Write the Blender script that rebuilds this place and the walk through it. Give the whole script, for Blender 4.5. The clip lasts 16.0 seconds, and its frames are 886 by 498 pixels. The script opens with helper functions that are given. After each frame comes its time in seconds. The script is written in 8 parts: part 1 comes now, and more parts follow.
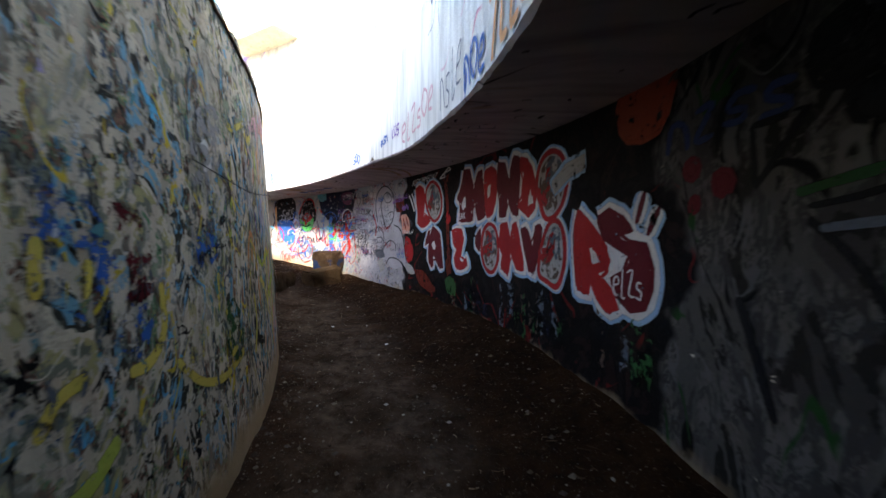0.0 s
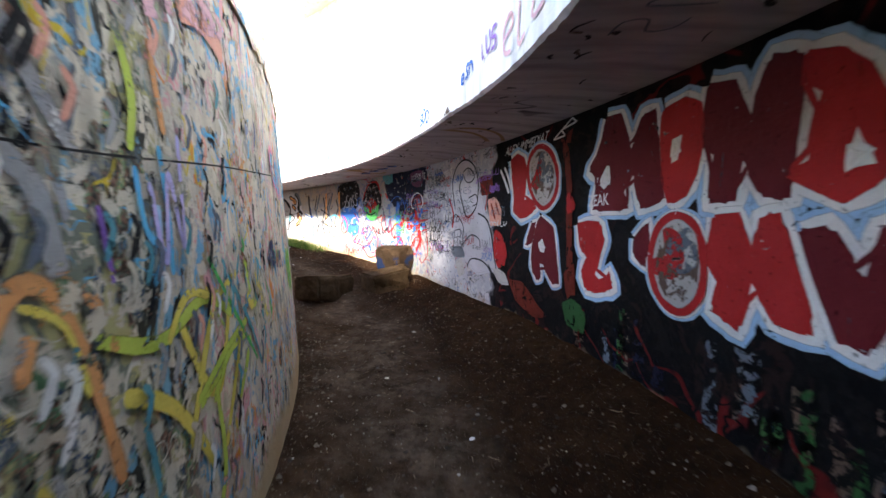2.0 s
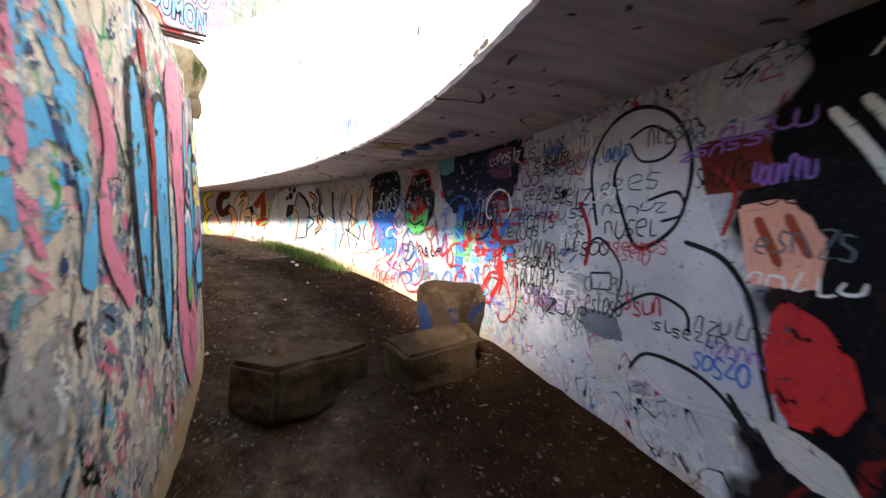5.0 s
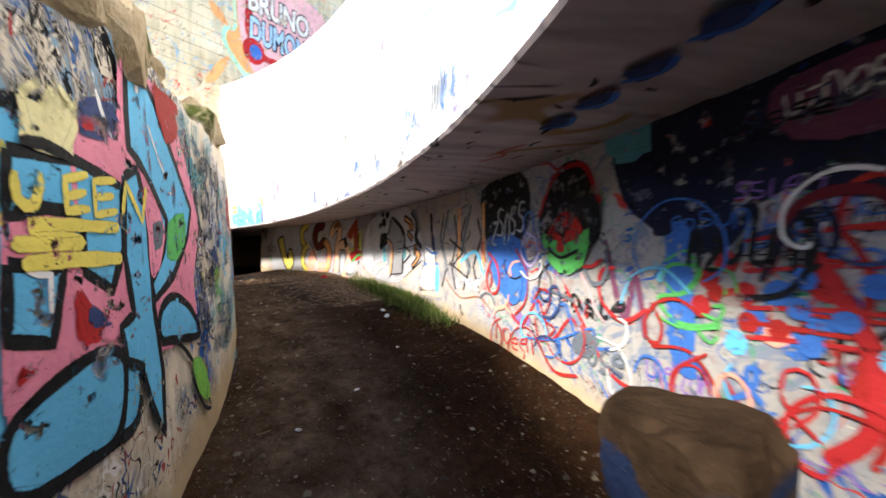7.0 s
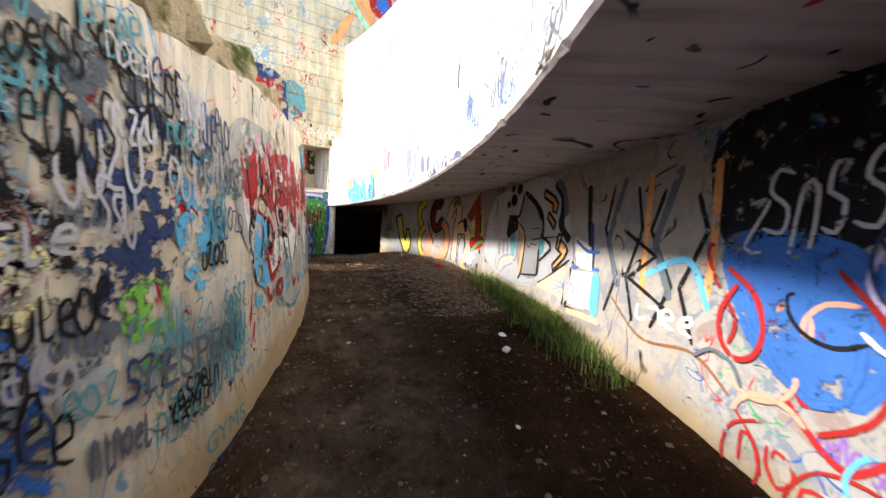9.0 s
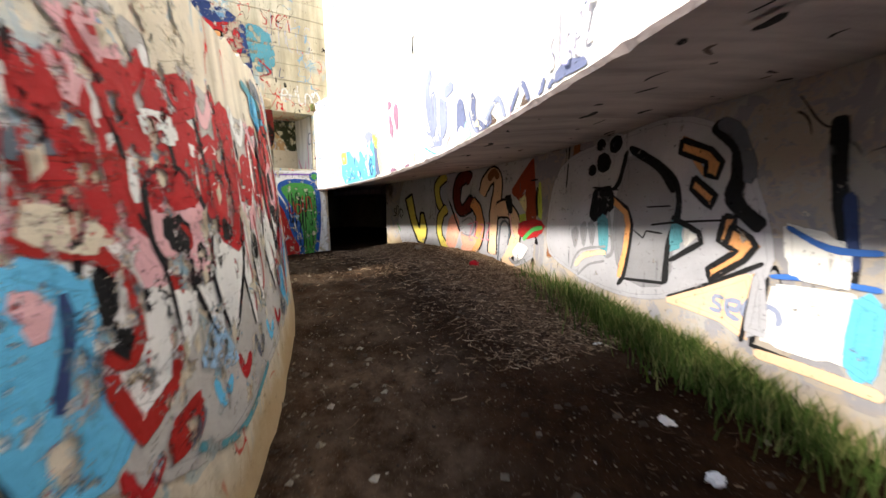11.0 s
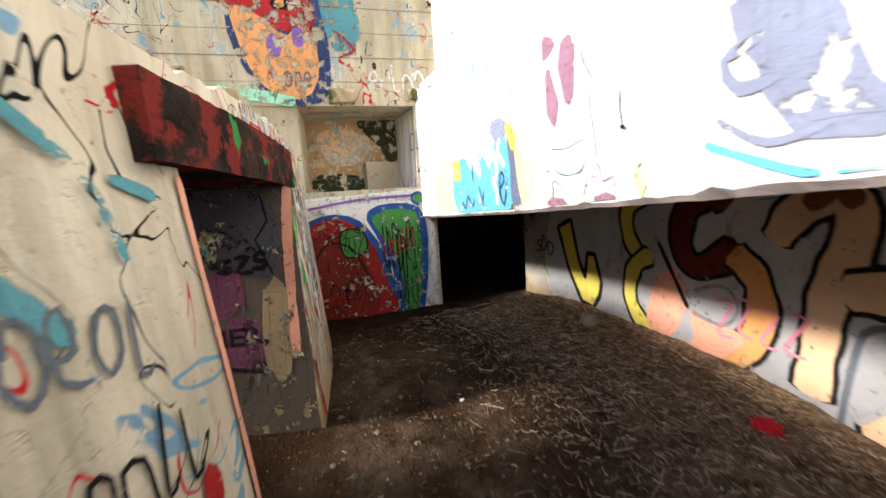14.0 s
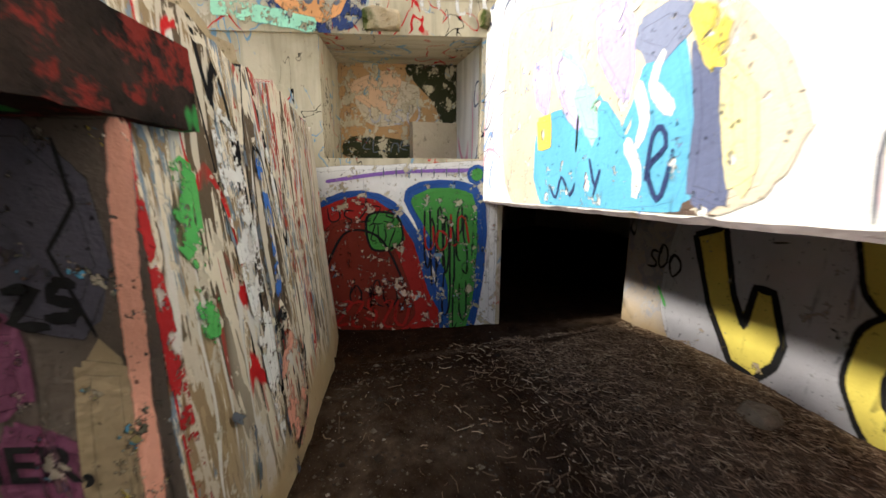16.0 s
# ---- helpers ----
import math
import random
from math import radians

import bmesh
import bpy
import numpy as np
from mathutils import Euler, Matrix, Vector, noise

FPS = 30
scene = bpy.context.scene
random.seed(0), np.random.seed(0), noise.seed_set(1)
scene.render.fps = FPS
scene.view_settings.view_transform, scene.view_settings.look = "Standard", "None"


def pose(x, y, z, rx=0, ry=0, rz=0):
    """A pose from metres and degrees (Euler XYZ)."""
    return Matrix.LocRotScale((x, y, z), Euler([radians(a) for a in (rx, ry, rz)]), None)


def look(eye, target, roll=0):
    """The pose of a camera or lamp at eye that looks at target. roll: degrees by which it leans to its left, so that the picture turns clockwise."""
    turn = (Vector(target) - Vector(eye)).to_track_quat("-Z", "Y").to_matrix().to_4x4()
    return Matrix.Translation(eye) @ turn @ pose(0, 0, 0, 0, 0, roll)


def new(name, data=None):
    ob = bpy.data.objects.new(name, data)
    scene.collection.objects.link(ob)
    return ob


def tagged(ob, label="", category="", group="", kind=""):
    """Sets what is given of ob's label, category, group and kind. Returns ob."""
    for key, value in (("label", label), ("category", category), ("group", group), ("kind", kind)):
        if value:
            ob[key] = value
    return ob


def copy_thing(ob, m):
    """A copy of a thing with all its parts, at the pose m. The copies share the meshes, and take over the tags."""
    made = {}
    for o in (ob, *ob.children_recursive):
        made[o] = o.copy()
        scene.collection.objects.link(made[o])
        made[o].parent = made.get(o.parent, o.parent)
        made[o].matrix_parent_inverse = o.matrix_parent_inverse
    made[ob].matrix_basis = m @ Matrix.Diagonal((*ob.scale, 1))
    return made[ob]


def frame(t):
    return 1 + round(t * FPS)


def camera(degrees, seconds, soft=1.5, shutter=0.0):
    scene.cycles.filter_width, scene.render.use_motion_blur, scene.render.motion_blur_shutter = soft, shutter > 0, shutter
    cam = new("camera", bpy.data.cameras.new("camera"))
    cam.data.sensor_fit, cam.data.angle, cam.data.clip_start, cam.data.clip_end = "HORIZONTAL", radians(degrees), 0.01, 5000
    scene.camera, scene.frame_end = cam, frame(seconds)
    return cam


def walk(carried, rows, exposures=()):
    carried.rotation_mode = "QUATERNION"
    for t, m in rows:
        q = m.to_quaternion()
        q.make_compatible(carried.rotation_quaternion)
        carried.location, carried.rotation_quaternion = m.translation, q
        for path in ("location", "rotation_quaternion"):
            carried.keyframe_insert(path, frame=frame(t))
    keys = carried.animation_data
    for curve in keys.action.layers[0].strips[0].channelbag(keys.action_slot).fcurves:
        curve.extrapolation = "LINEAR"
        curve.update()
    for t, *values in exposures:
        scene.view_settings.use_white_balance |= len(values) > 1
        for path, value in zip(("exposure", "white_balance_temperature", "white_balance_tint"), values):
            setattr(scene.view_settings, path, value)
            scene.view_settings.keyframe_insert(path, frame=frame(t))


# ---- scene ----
cam = camera(100.5, 16.0, shutter=0.5)
METRES, EYE, TILT, LEAN, TURN = 17.0, 1.36, 0.0, 0.0, 0.0
ROWS = [
    (0.0, 0.0, 0.0, 0.0, -0.0, 0.0, 0.0),
    (0.5, -0.0025, 0.0354, 0.0038, 2.21, -2.0, 0.81),
    (1.0, -0.0114, 0.072, 0.0099, 3.96, -0.04, -0.58),
    (1.5, -0.013, 0.11, 0.0132, 5.19, -1.21, -2.24),
    (2.0, -0.026, 0.143, 0.0151, 11.87, -2.7, 0.16),
    (2.5, -0.0352, 0.1753, 0.0175, 10.83, -1.76, 0.73),
    (3.0, -0.0431, 0.2127, 0.0226, 15.36, -1.03, 0.29),
    (3.5, -0.059, 0.2493, 0.023, 13.46, -1.96, -3.19),
    (4.0, -0.071, 0.2854, 0.025, 16.43, -1.88, -3.37),
    (6.5, -0.1653, 0.4372, 0.0399, 27.27, -0.56, 0.06),
    (7.0, -0.1815, 0.4684, 0.0431, 36.28, 0.51, -0.31),
    (7.5, -0.2047, 0.4959, 0.0429, 43.87, -3.0, -1.49),
    (8.0, -0.2237, 0.5241, 0.0445, 50.33, -2.77, -1.09),
    (8.5, -0.2417, 0.5449, 0.0483, 56.79, -2.67, -3.92),
    (11.0, -0.3723, 0.5918, 0.0579, 56.48, -7.2, 0.97),
    (11.5, -0.3962, 0.6073, 0.0617, 58.38, -6.98, 1.68),
    (12.0, -0.4229, 0.6214, 0.0697, 59.4, -6.32, 0.31),
    (12.5, -0.445, 0.6395, 0.0752, 63.22, -7.84, 0.88),
    (13.0, -0.4722, 0.6431, 0.0796, 68.02, -7.08, 1.71),
    (13.5, -0.4956, 0.6477, 0.0815, 69.87, -8.51, 3.04),
    (14.0, -0.5208, 0.6537, 0.085, 76.2, -7.45, 3.72),
    (14.5, -0.5417, 0.6555, 0.0859, 77.65, -7.15, 2.5),
    (15.0, -0.5603, 0.66, 0.0889, 75.52, -8.01, 1.79),
    (15.5, -0.5803, 0.668, 0.088, 82.01, -9.29, 0.94),
    (16.0, -0.599, 0.6702, 0.0855, 86.09, -10.59, -0.04),
]
EXPOSURES = [(0.0, 2.8), (1.5, 3.4), (3.5, 3.2), (4.0, 3.15), (7.0, 2.15), (8.5, 1.95), (11.0, 1.75), (13.0, 1.65), (16.0, 1.25)]
walk(cam, [(t, pose(0, 0, EYE, TILT, LEAN, TURN) @ pose(METRES * x, METRES * y, METRES * z, 90 + pitch, roll, yaw)) for t, x, y, z, yaw, pitch, roll in ROWS],
     EXPOSURES)

# ---- world, sun, exposure ----
SUN_EL, SUN_AZ = 31.0, -4.0          # the sun stands over -y, turned SUN_AZ degrees towards -x
world = bpy.data.worlds.new("sky")
scene.world = world
world.use_nodes = True
wn = world.node_tree.nodes
sky = wn.new("ShaderNodeTexSky")
sky.sky_type = "NISHITA"
sky.sun_disc = False
sky.sun_elevation = radians(SUN_EL)
sky.sun_rotation = radians(180 + SUN_AZ)
wn["Background"].inputs[1].default_value = 0.15
world.node_tree.links.new(sky.outputs[0], wn["Background"].inputs[0])
sun_data = bpy.data.lights.new("sun", "SUN")
sun_data.energy, sun_data.angle, sun_data.color = 2.9, radians(6.0), (1.0, 0.93, 0.82)
sun = new("sun", sun_data)
sun.matrix_world = look((-10, -20, 20), (-10 + math.sin(radians(SUN_AZ)) * math.cos(radians(SUN_EL)),
                                         -20 + math.cos(radians(SUN_AZ)) * math.cos(radians(SUN_EL)),
                                         20 - math.sin(radians(SUN_EL))))

# ---- plan: a ring passage round C, angles in degrees ----
CX, CY = -11.3, 0.51
R_OUT = 13.0                        # outer wall
R_BAND, R_FACE = 11.68, 11.95       # overhanging band and the wall above it
Z_STEP, Z_TOP = 4.17, 6.42


def lerp(table, a):
    """Smooth value at a of a table of (angle, value)."""
    if a <= table[0][0]:
        return table[0][1]
    for (a0, v0), (a1, v1) in zip(table, table[1:]):
        if a <= a1:
            k = (a - a0) / (a1 - a0)
            return v0 + (v1 - v0) * k
    return table[-1][1]


FLOOR = [(-45, -0.6), (-3, -0.42), (10, -0.2), (20, -0.05), (30, 0.08), (40, 0.24), (50, 0.52), (60, 0.84), (70, 1.1), (80, 1.33), (88, 1.47), (95, 1.48), (103, 1.4), (130, 1.4)]
MOUND = [(-45, 0.1), (10, 0.25), (22, 0.3), (33, 0.3), (45, 0.2), (60, 0.06), (75, 0.05), (85, 0.14), (95, 0.1), (103, 0.0)]
LIP = [(-45, 2.15), (3, 2.25), (6, 2.33), (13, 2.52), (16, 2.6), (22, 2.68), (30, 2.86), (38, 2.93), (50, 2.95), (60, 2.96), (72, 2.88), (82, 2.76), (90, 2.68), (98, 2.62), (130, 2.55)]
SOFFIT = [(-45, 2.5), (9, 2.55), (17, 2.7), (25, 2.83), (31, 2.91), (40, 2.98), (60, 3.0), (73, 2.95), (82, 2.85), (90, 2.8), (98, 2.75), (130, 2.7)]
R_IN = [(-45, 9.97), (40, 9.98), (55, 10.03), (66, 10.12), (74, 10.2), (82, 10.28), (100, 10.32)]
IN_TOP = [(-45, 3.1), (10, 3.15), (30, 3.1), (50, 3.05), (62, 3.05), (66, 3.1), (74, 3.15), (82, 3.25), (90, 3.3), (100, 3.2)]


def polar(a, r, z=0.0):
    return Vector((CX + r * math.cos(radians(a)), CY + r * math.sin(radians(a)), z))


def n2(x, y, k=0.0):
    return noise.noise(Vector((x, y, k)))


def floor_z(a, r):
    z = lerp(FLOOR, a)
    k = max(0.0, (r - 11.6) / 1.4)
    z += lerp(MOUND, a) * k * k
    k2 = max(0.0, (10.9 - r) / 0.9)
    z += 0.07 * k2 * k2
    z += 0.13 * math.exp(-((a - 69.5) / 2.2) ** 2 - ((r - 11.9) / 0.4) ** 2)
    s = a * 0.2
    return z + 0.05 * n2(s, r * 0.9, 3) + 0.025 * n2(s * 4, r * 4, 5) + 0.012 * n2(s * 11, r * 11, 8)


def in_r(a, z):
    return lerp(R_IN, a) - 0.07 * (z - 2.0) + 0.008 * n2(a * 0.5, z * 1.2, 2)


# ---- materials ----
class Mat:
    """A node material and short ways to add nodes."""

    def __init__(self, name, rough=0.85):
        self.m = bpy.data.materials.new(name)
        self.m.use_nodes = True
        self.t = self.m.node_tree
        self.bsdf = self.t.nodes["Principled BSDF"]
        self.bsdf.inputs["Roughness"].default_value = rough
        self.bsdf.inputs["Specular IOR Level"].default_value = 0.05

    def n(self, kind, **kw):
        node = self.t.nodes.new("ShaderNode" + kind)
        for k, v in kw.items():
            setattr(node, k, v)
        return node

    def put(self, sock, value):
        if isinstance(value, bpy.types.NodeSocket):
            self.t.links.new(value, sock)
        elif value is not None:
            if isinstance(value, tuple) and len(value) == 3 and sock.type == "RGBA":
                value = (*value, 1)
            sock.default_value = value

    def coords(self, uv=True, scale=(1, 1, 1), shift=(0, 0, 0)):
        c = self.n("TexCoord")
        mp = self.n("Mapping")
        self.put(mp.inputs[0], c.outputs["UV" if uv else "Object"])
        mp.inputs["Scale"].default_value = scale
        mp.inputs["Location"].default_value = shift
        return mp.outputs[0]

    def noise(self, co, scale, detail=2.0, rough=0.5, distort=0.0, colour=False):
        x = self.n("TexNoise")
        self.put(x.inputs["Vector"], co)
        x.inputs["Scale"].default_value, x.inputs["Detail"].default_value = scale, detail
        x.inputs["Roughness"].default_value, x.inputs["Distortion"].default_value = rough, distort
        return x.outputs["Color" if colour else "Fac"]

    def voro(self, co, scale, feature="F1", colour=False):
        x = self.n("TexVoronoi", feature=feature)
        self.put(x.inputs["Vector"], co)
        x.inputs["Scale"].default_value = scale
        return x.outputs["Color" if colour else "Distance"]

    def ramp(self, fac, stops, mode="LINEAR"):
        r = self.n("ValToRGB")
        r.color_ramp.interpolation = mode
        e = r.color_ramp.elements
        while len(e) < len(stops):
            e.new(0.5)
        for el, (p, c) in zip(e, stops):
            el.position = p
            el.color = (*c, 1) if isinstance(c, tuple) else (c, c, c, 1)
        self.put(r.inputs[0], fac)
        return r.outputs[0]

    def step(self, fac, a, b):
        x = self.n("MapRange", clamp=True)
        self.put(x.inputs[0], fac)
        x.inputs[1].default_value, x.inputs[2].default_value = a, b
        return x.outputs[0]

    def math(self, op, a, b=None):
        x = self.n("Math", operation=op)
        self.put(x.inputs[0], a)
        self.put(x.inputs[1], b)
        return x.outputs[0]

    def mix(self, fac, a, b, mode="MIX"):
        x = self.n("Mix", data_type="RGBA", blend_type=mode)
        self.put(x.inputs[0], fac)
        self.put(x.inputs[6], a)
        self.put(x.inputs[7], b)
        return x.outputs[2]

    def axis(self, co, i):
        x = self.n("SeparateXYZ")
        self.put(x.inputs[0], co)
        return x.outputs[i]

    def bump(self, h, strength=0.3, dist=0.02):
        b = self.n("Bump")
        b.inputs["Strength"].default_value, b.inputs["Distance"].default_value = strength, dist
        self.put(b.inputs["Height"], h)
        self.put(self.bsdf.inputs["Normal"], b.outputs[0])

    def done(self, colour, rough=None):
        self.put(self.bsdf.inputs["Base Color"], colour)
        self.put(self.bsdf.inputs["Roughness"], rough)
        return self.m


def section(M, co, style, k):
    """One stretch of layered spray paint: patches of a palette, strokes, drips and bare chips."""
    base, palette, lines, cover, chips, stretch = style
    mp = M.n("Mapping")
    M.put(mp.inputs[0], co)
    mp.inputs["Scale"].default_value = (1, stretch, 1)
    mp.inputs["Location"].default_value = (k * 7.3, k * 3.1, k * 1.7)
    c = mp.outputs[0]
    big = M.noise(c, 2.0, 5, 0.62, 0.9)
    n = len(palette)
    stops = [(0.28 + 0.44 * i / n, p) for i, p in enumerate(palette)]
    stops[0] = (0.0, palette[0])
    col = M.ramp(big, stops, "CONSTANT")
    fine = M.noise(c, 7.5, 5, 0.7, 0.8)
    stops2 = [(0.26 + 0.48 * i / n, palette[(i * 3 + 2) % n]) for i in range(n)]
    stops2[0] = (0.0, stops2[0][1])
    col = M.mix(M.step(M.noise(c, 4.1, 5, 0.7), 0.5, 0.53), col, M.ramp(fine, stops2, "CONSTANT"))
    out = M.mix(M.step(M.noise(c, 1.1, 3, 0.6), 1 - cover - 0.06, 1 - cover + 0.06), base, col)
    for i, (lc, sc, w) in enumerate(lines):
        ln = M.noise(c, sc * 1.5, 1.6 + 0.4 * i, 0.5, 1.2)
        d = M.math("ABSOLUTE", M.math("SUBTRACT", ln, 0.46 + 0.05 * (i % 3)))
        gate = M.step(M.noise(c, 1.9 + 0.5 * i, 2), 0.5, 0.53)
        out = M.mix(M.math("MULTIPLY", M.step(d, w * 1.25, w * 0.8), gate), out, lc)
    peel = M.step(M.noise(co, 9.0, 4, 0.65, 0.3), 0.62 - chips, 0.64 - chips)
    return M.mix(peel, out, base), peel


def concrete_tone(M, co, a, b):
    streak = M.noise(M_scale(M, co, (3.0, 0.35, 1)), 2.0, 4, 0.6)
    col = M.mix(M.step(M.noise(co, 1.3, 5, 0.65), 0.3, 0.7), a, b)
    return M.mix(M.step(streak, 0.44, 0.78), col, tuple(x * 0.55 for x in a))


def M_scale(M, co, s):
    mp = M.n("Mapping")
    M.put(mp.inputs[0], co)
    mp.inputs["Scale"].default_value = s
    return mp.outputs[0]


def painted_wall(name, styles, edges, tone, foot=None, rough=0.7, joints=1.0):
    """Concrete under paint. styles follow one another along the wall, parted at edges (metres along it)."""
    M = Mat(name, rough)
    co = M.coords()
    bare = concrete_tone(M, co, *tone)
    wob = M.math("MULTIPLY", M.math("SUBTRACT", M.noise(co, 1.2, 3, 0.6), 0.5), 1.6)
    u = M.math("ADD", M.axis(co, 0), wob)
    col = None
    for k, st in enumerate(styles):
        st = (bare,) + st[1:]
        c, peel = section(M, co, st, k)
        if col is None:
            col, chips = c, peel
        else:
            f = M.step(u, edges[k - 1] - 0.06, edges[k - 1] + 0.06)
            col = M.mix(f, col, c)
            chips = M.mix(f, chips, peel)
    if foot:
        # bare weathered concrete along the foot, height over the ground kept in the second uv map
        at = M.n("UVMap", uv_map="foot")
        h = M.axis(at.outputs[0], 1)
        hh = M.math("ADD", h, M.math("MULTIPLY", M.math("SUBTRACT", M.noise(co, 2.5, 4, 0.6), 0.5), 0.5))
        col = M.mix(M.step(hh, foot[0] + 0.1, foot[0] - 0.1), col, M.mix(M.noise(co, 4, 4), foot[1], foot[2]))
    spots = M.step(M.noise(co, 23, 3, 0.6), 0.66, 0.72)
    col = M.mix(M.math("MULTIPLY", spots, 0.6), col, (0.05, 0.045, 0.04))
    grime = M.step(M.noise(co, 0.8, 6, 0.7), 0.35, 0.75)
    col = M.mix(M.math("MULTIPLY", grime, 0.55), col, M.mix(0.8, col, (0.55, 0.48, 0.38), "MULTIPLY"))
    h = M.math("ADD", M.math("MULTIPLY", M.noise(co, 30, 5, 0.7), 0.5), M.math("MULTIPLY", chips, -0.35))
    h = M.math("ADD", h, M.math("MULTIPLY", M.noise(co, 3, 3), 0.8))
    M.bump(h, 0.55, 0.02)
    return M.done(col, M.math("ADD", M.math("MULTIPLY", M.noise(co, 5, 3), 0.35), rough - 0.2))


def paint(name, colour, rough=0.6, worn=0.3):
    """Spray paint: feathered edges from the "edge" attribute, chips and scuffs through which the wall shows."""
    M = Mat(name, rough)
    co = M.coords(False)
    fine = M.noise(co, 9, 5, 0.72)
    chips = M.step(fine, 0.70 - 0.3 * worn, 0.73 - 0.3 * worn)
    big = M.step(M.noise(co, 1.7, 4, 0.6), 0.74 - 0.24 * worn, 0.8 - 0.24 * worn)
    streak = M.step(M.noise(M_scale(M, co, (5, 5, 0.6)), 2.2, 3, 0.6), 0.66 - 0.1 * worn, 0.76 - 0.1 * worn)
    gone = M.math("MAXIMUM", chips, M.math("MULTIPLY", M.math("MAXIMUM", big, M.math("MULTIPLY", streak, 0.6)), M.step(fine, 0.44, 0.5)))
    at = M.n("Attribute", attribute_name="edge")
    soft = M.step(M.math("ADD", at.outputs["Fac"], M.math("MULTIPLY", M.math("SUBTRACT", M.noise(co, 60, 2, 0.6), 0.5), 0.5)), 0.15, 0.4)
    M.put(M.bsdf.inputs["Alpha"], M.math("MULTIPLY", soft, M.math("SUBTRACT", 1.0, gone)))
    tone = M.mix(M.noise(co, 2.2, 5, 0.65), tuple(c * 0.62 for c in colour), tuple(min(1, c * 1.25 + 0.012) for c in colour))
    tone = M.mix(M.math("MULTIPLY", M.step(M.noise(co, 0.9, 3), 0.45, 0.75), 0.25), tone, tuple(c * 0.5 + 0.02 for c in colour))
    col = M.mix(M.step(M.noise(co, 31, 3, 0.6), 0.66, 0.7), tone, tuple(c * 0.25 for c in colour))
    M.bump(M.math("ADD", M.noise(co, 30, 4, 0.7), M.math("MULTIPLY", M.noise(co, 4, 3), 0.8)), 0.45, 0.015)
    if name in ("paint_silver", "paint_steel"):
        M.bsdf.inputs["Metallic"].default_value = 0.35
        M.bsdf.inputs["Roughness"].default_value = 0.45
    return M.done(col)


def earth(name):
    M = Mat(name, 0.95)
    co = M.coords(False)
    a = M.noise(co, 0.9, 6, 0.65)
    b = M.noise(co, 9, 5, 0.7)
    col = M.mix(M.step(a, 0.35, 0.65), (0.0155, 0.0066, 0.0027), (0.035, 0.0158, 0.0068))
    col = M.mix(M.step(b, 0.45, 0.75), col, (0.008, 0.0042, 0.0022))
    grit = M.voro(co, 55)
    col = M.mix(M.step(grit, 0.16, 0.1), col, M.mix(M.noise(co, 31), (0.05, 0.04, 0.03), (0.2, 0.16, 0.12)))
    flakes = M.step(M.noise(co, 40, 2), 0.73, 0.76)
    col = M.mix(flakes, col, (0.36, 0.31, 0.25))
    # lighter earth: dry litter and a pale strip, plus daylight painted into the colour
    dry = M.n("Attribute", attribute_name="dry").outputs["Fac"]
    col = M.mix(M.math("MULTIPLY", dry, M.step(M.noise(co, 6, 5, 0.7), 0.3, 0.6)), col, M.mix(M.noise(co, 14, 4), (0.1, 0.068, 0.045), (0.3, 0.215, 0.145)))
    M.bump(M.math("ADD", M.math("MULTIPLY", b, 1.0), M.math("MULTIPLY", M.noise(co, 42, 4, 0.7), 0.6)), 0.9, 0.035)
    return M.done(col)


def rock(name, a, b, moss=0.0, scale=3.0):
    M = Mat(name, 0.92)
    co = M.coords(False)
    col = M.mix(M.step(M.noise(co, scale, 6, 0.65), 0.35, 0.65), a, b)
    col = M.mix(M.step(M.noise(co, scale * 6, 4, 0.6), 0.6, 0.72), col, tuple(x * 0.35 for x in a))
    if moss:
        col = M.mix(M.step(M.noise(co, 2.2, 5, 0.6), 0.66 - moss, 0.75 - moss), col, (0.06, 0.075, 0.02))
    M.bump(M.math("ADD", M.noise(co, scale * 3, 6, 0.7), M.math("MULTIPLY", M.noise(co, 40, 3), 0.3)), 0.8, 0.05)
    return M.done(col)


CONC = ((0.6, 0.53, 0.41), (0.76, 0.7, 0.57))
K, W = (0.007, 0.007, 0.008), (0.72, 0.71, 0.68)
BLUE, SKY, NAVY = (0.04, 0.15, 0.42), (0.13, 0.45, 0.72), (0.02, 0.035, 0.13)
RED, DKRED, PINK = (0.52, 0.02, 0.022), (0.10, 0.008, 0.012), (0.68, 0.2, 0.27)
YEL, ORG, GRN, DKGRN = (0.68, 0.52, 0.06), (0.72, 0.27, 0.07), (0.08, 0.38, 0.08), (0.04, 0.12, 0.06)
SIL, GREY, PURP = (0.46, 0.46, 0.49), (0.22, 0.22, 0.22), (0.2, 0.12, 0.35)
CREAM, OLIVE, TAN = (0.72, 0.65, 0.52), (0.16, 0.16, 0.06), (0.4, 0.3, 0.18)

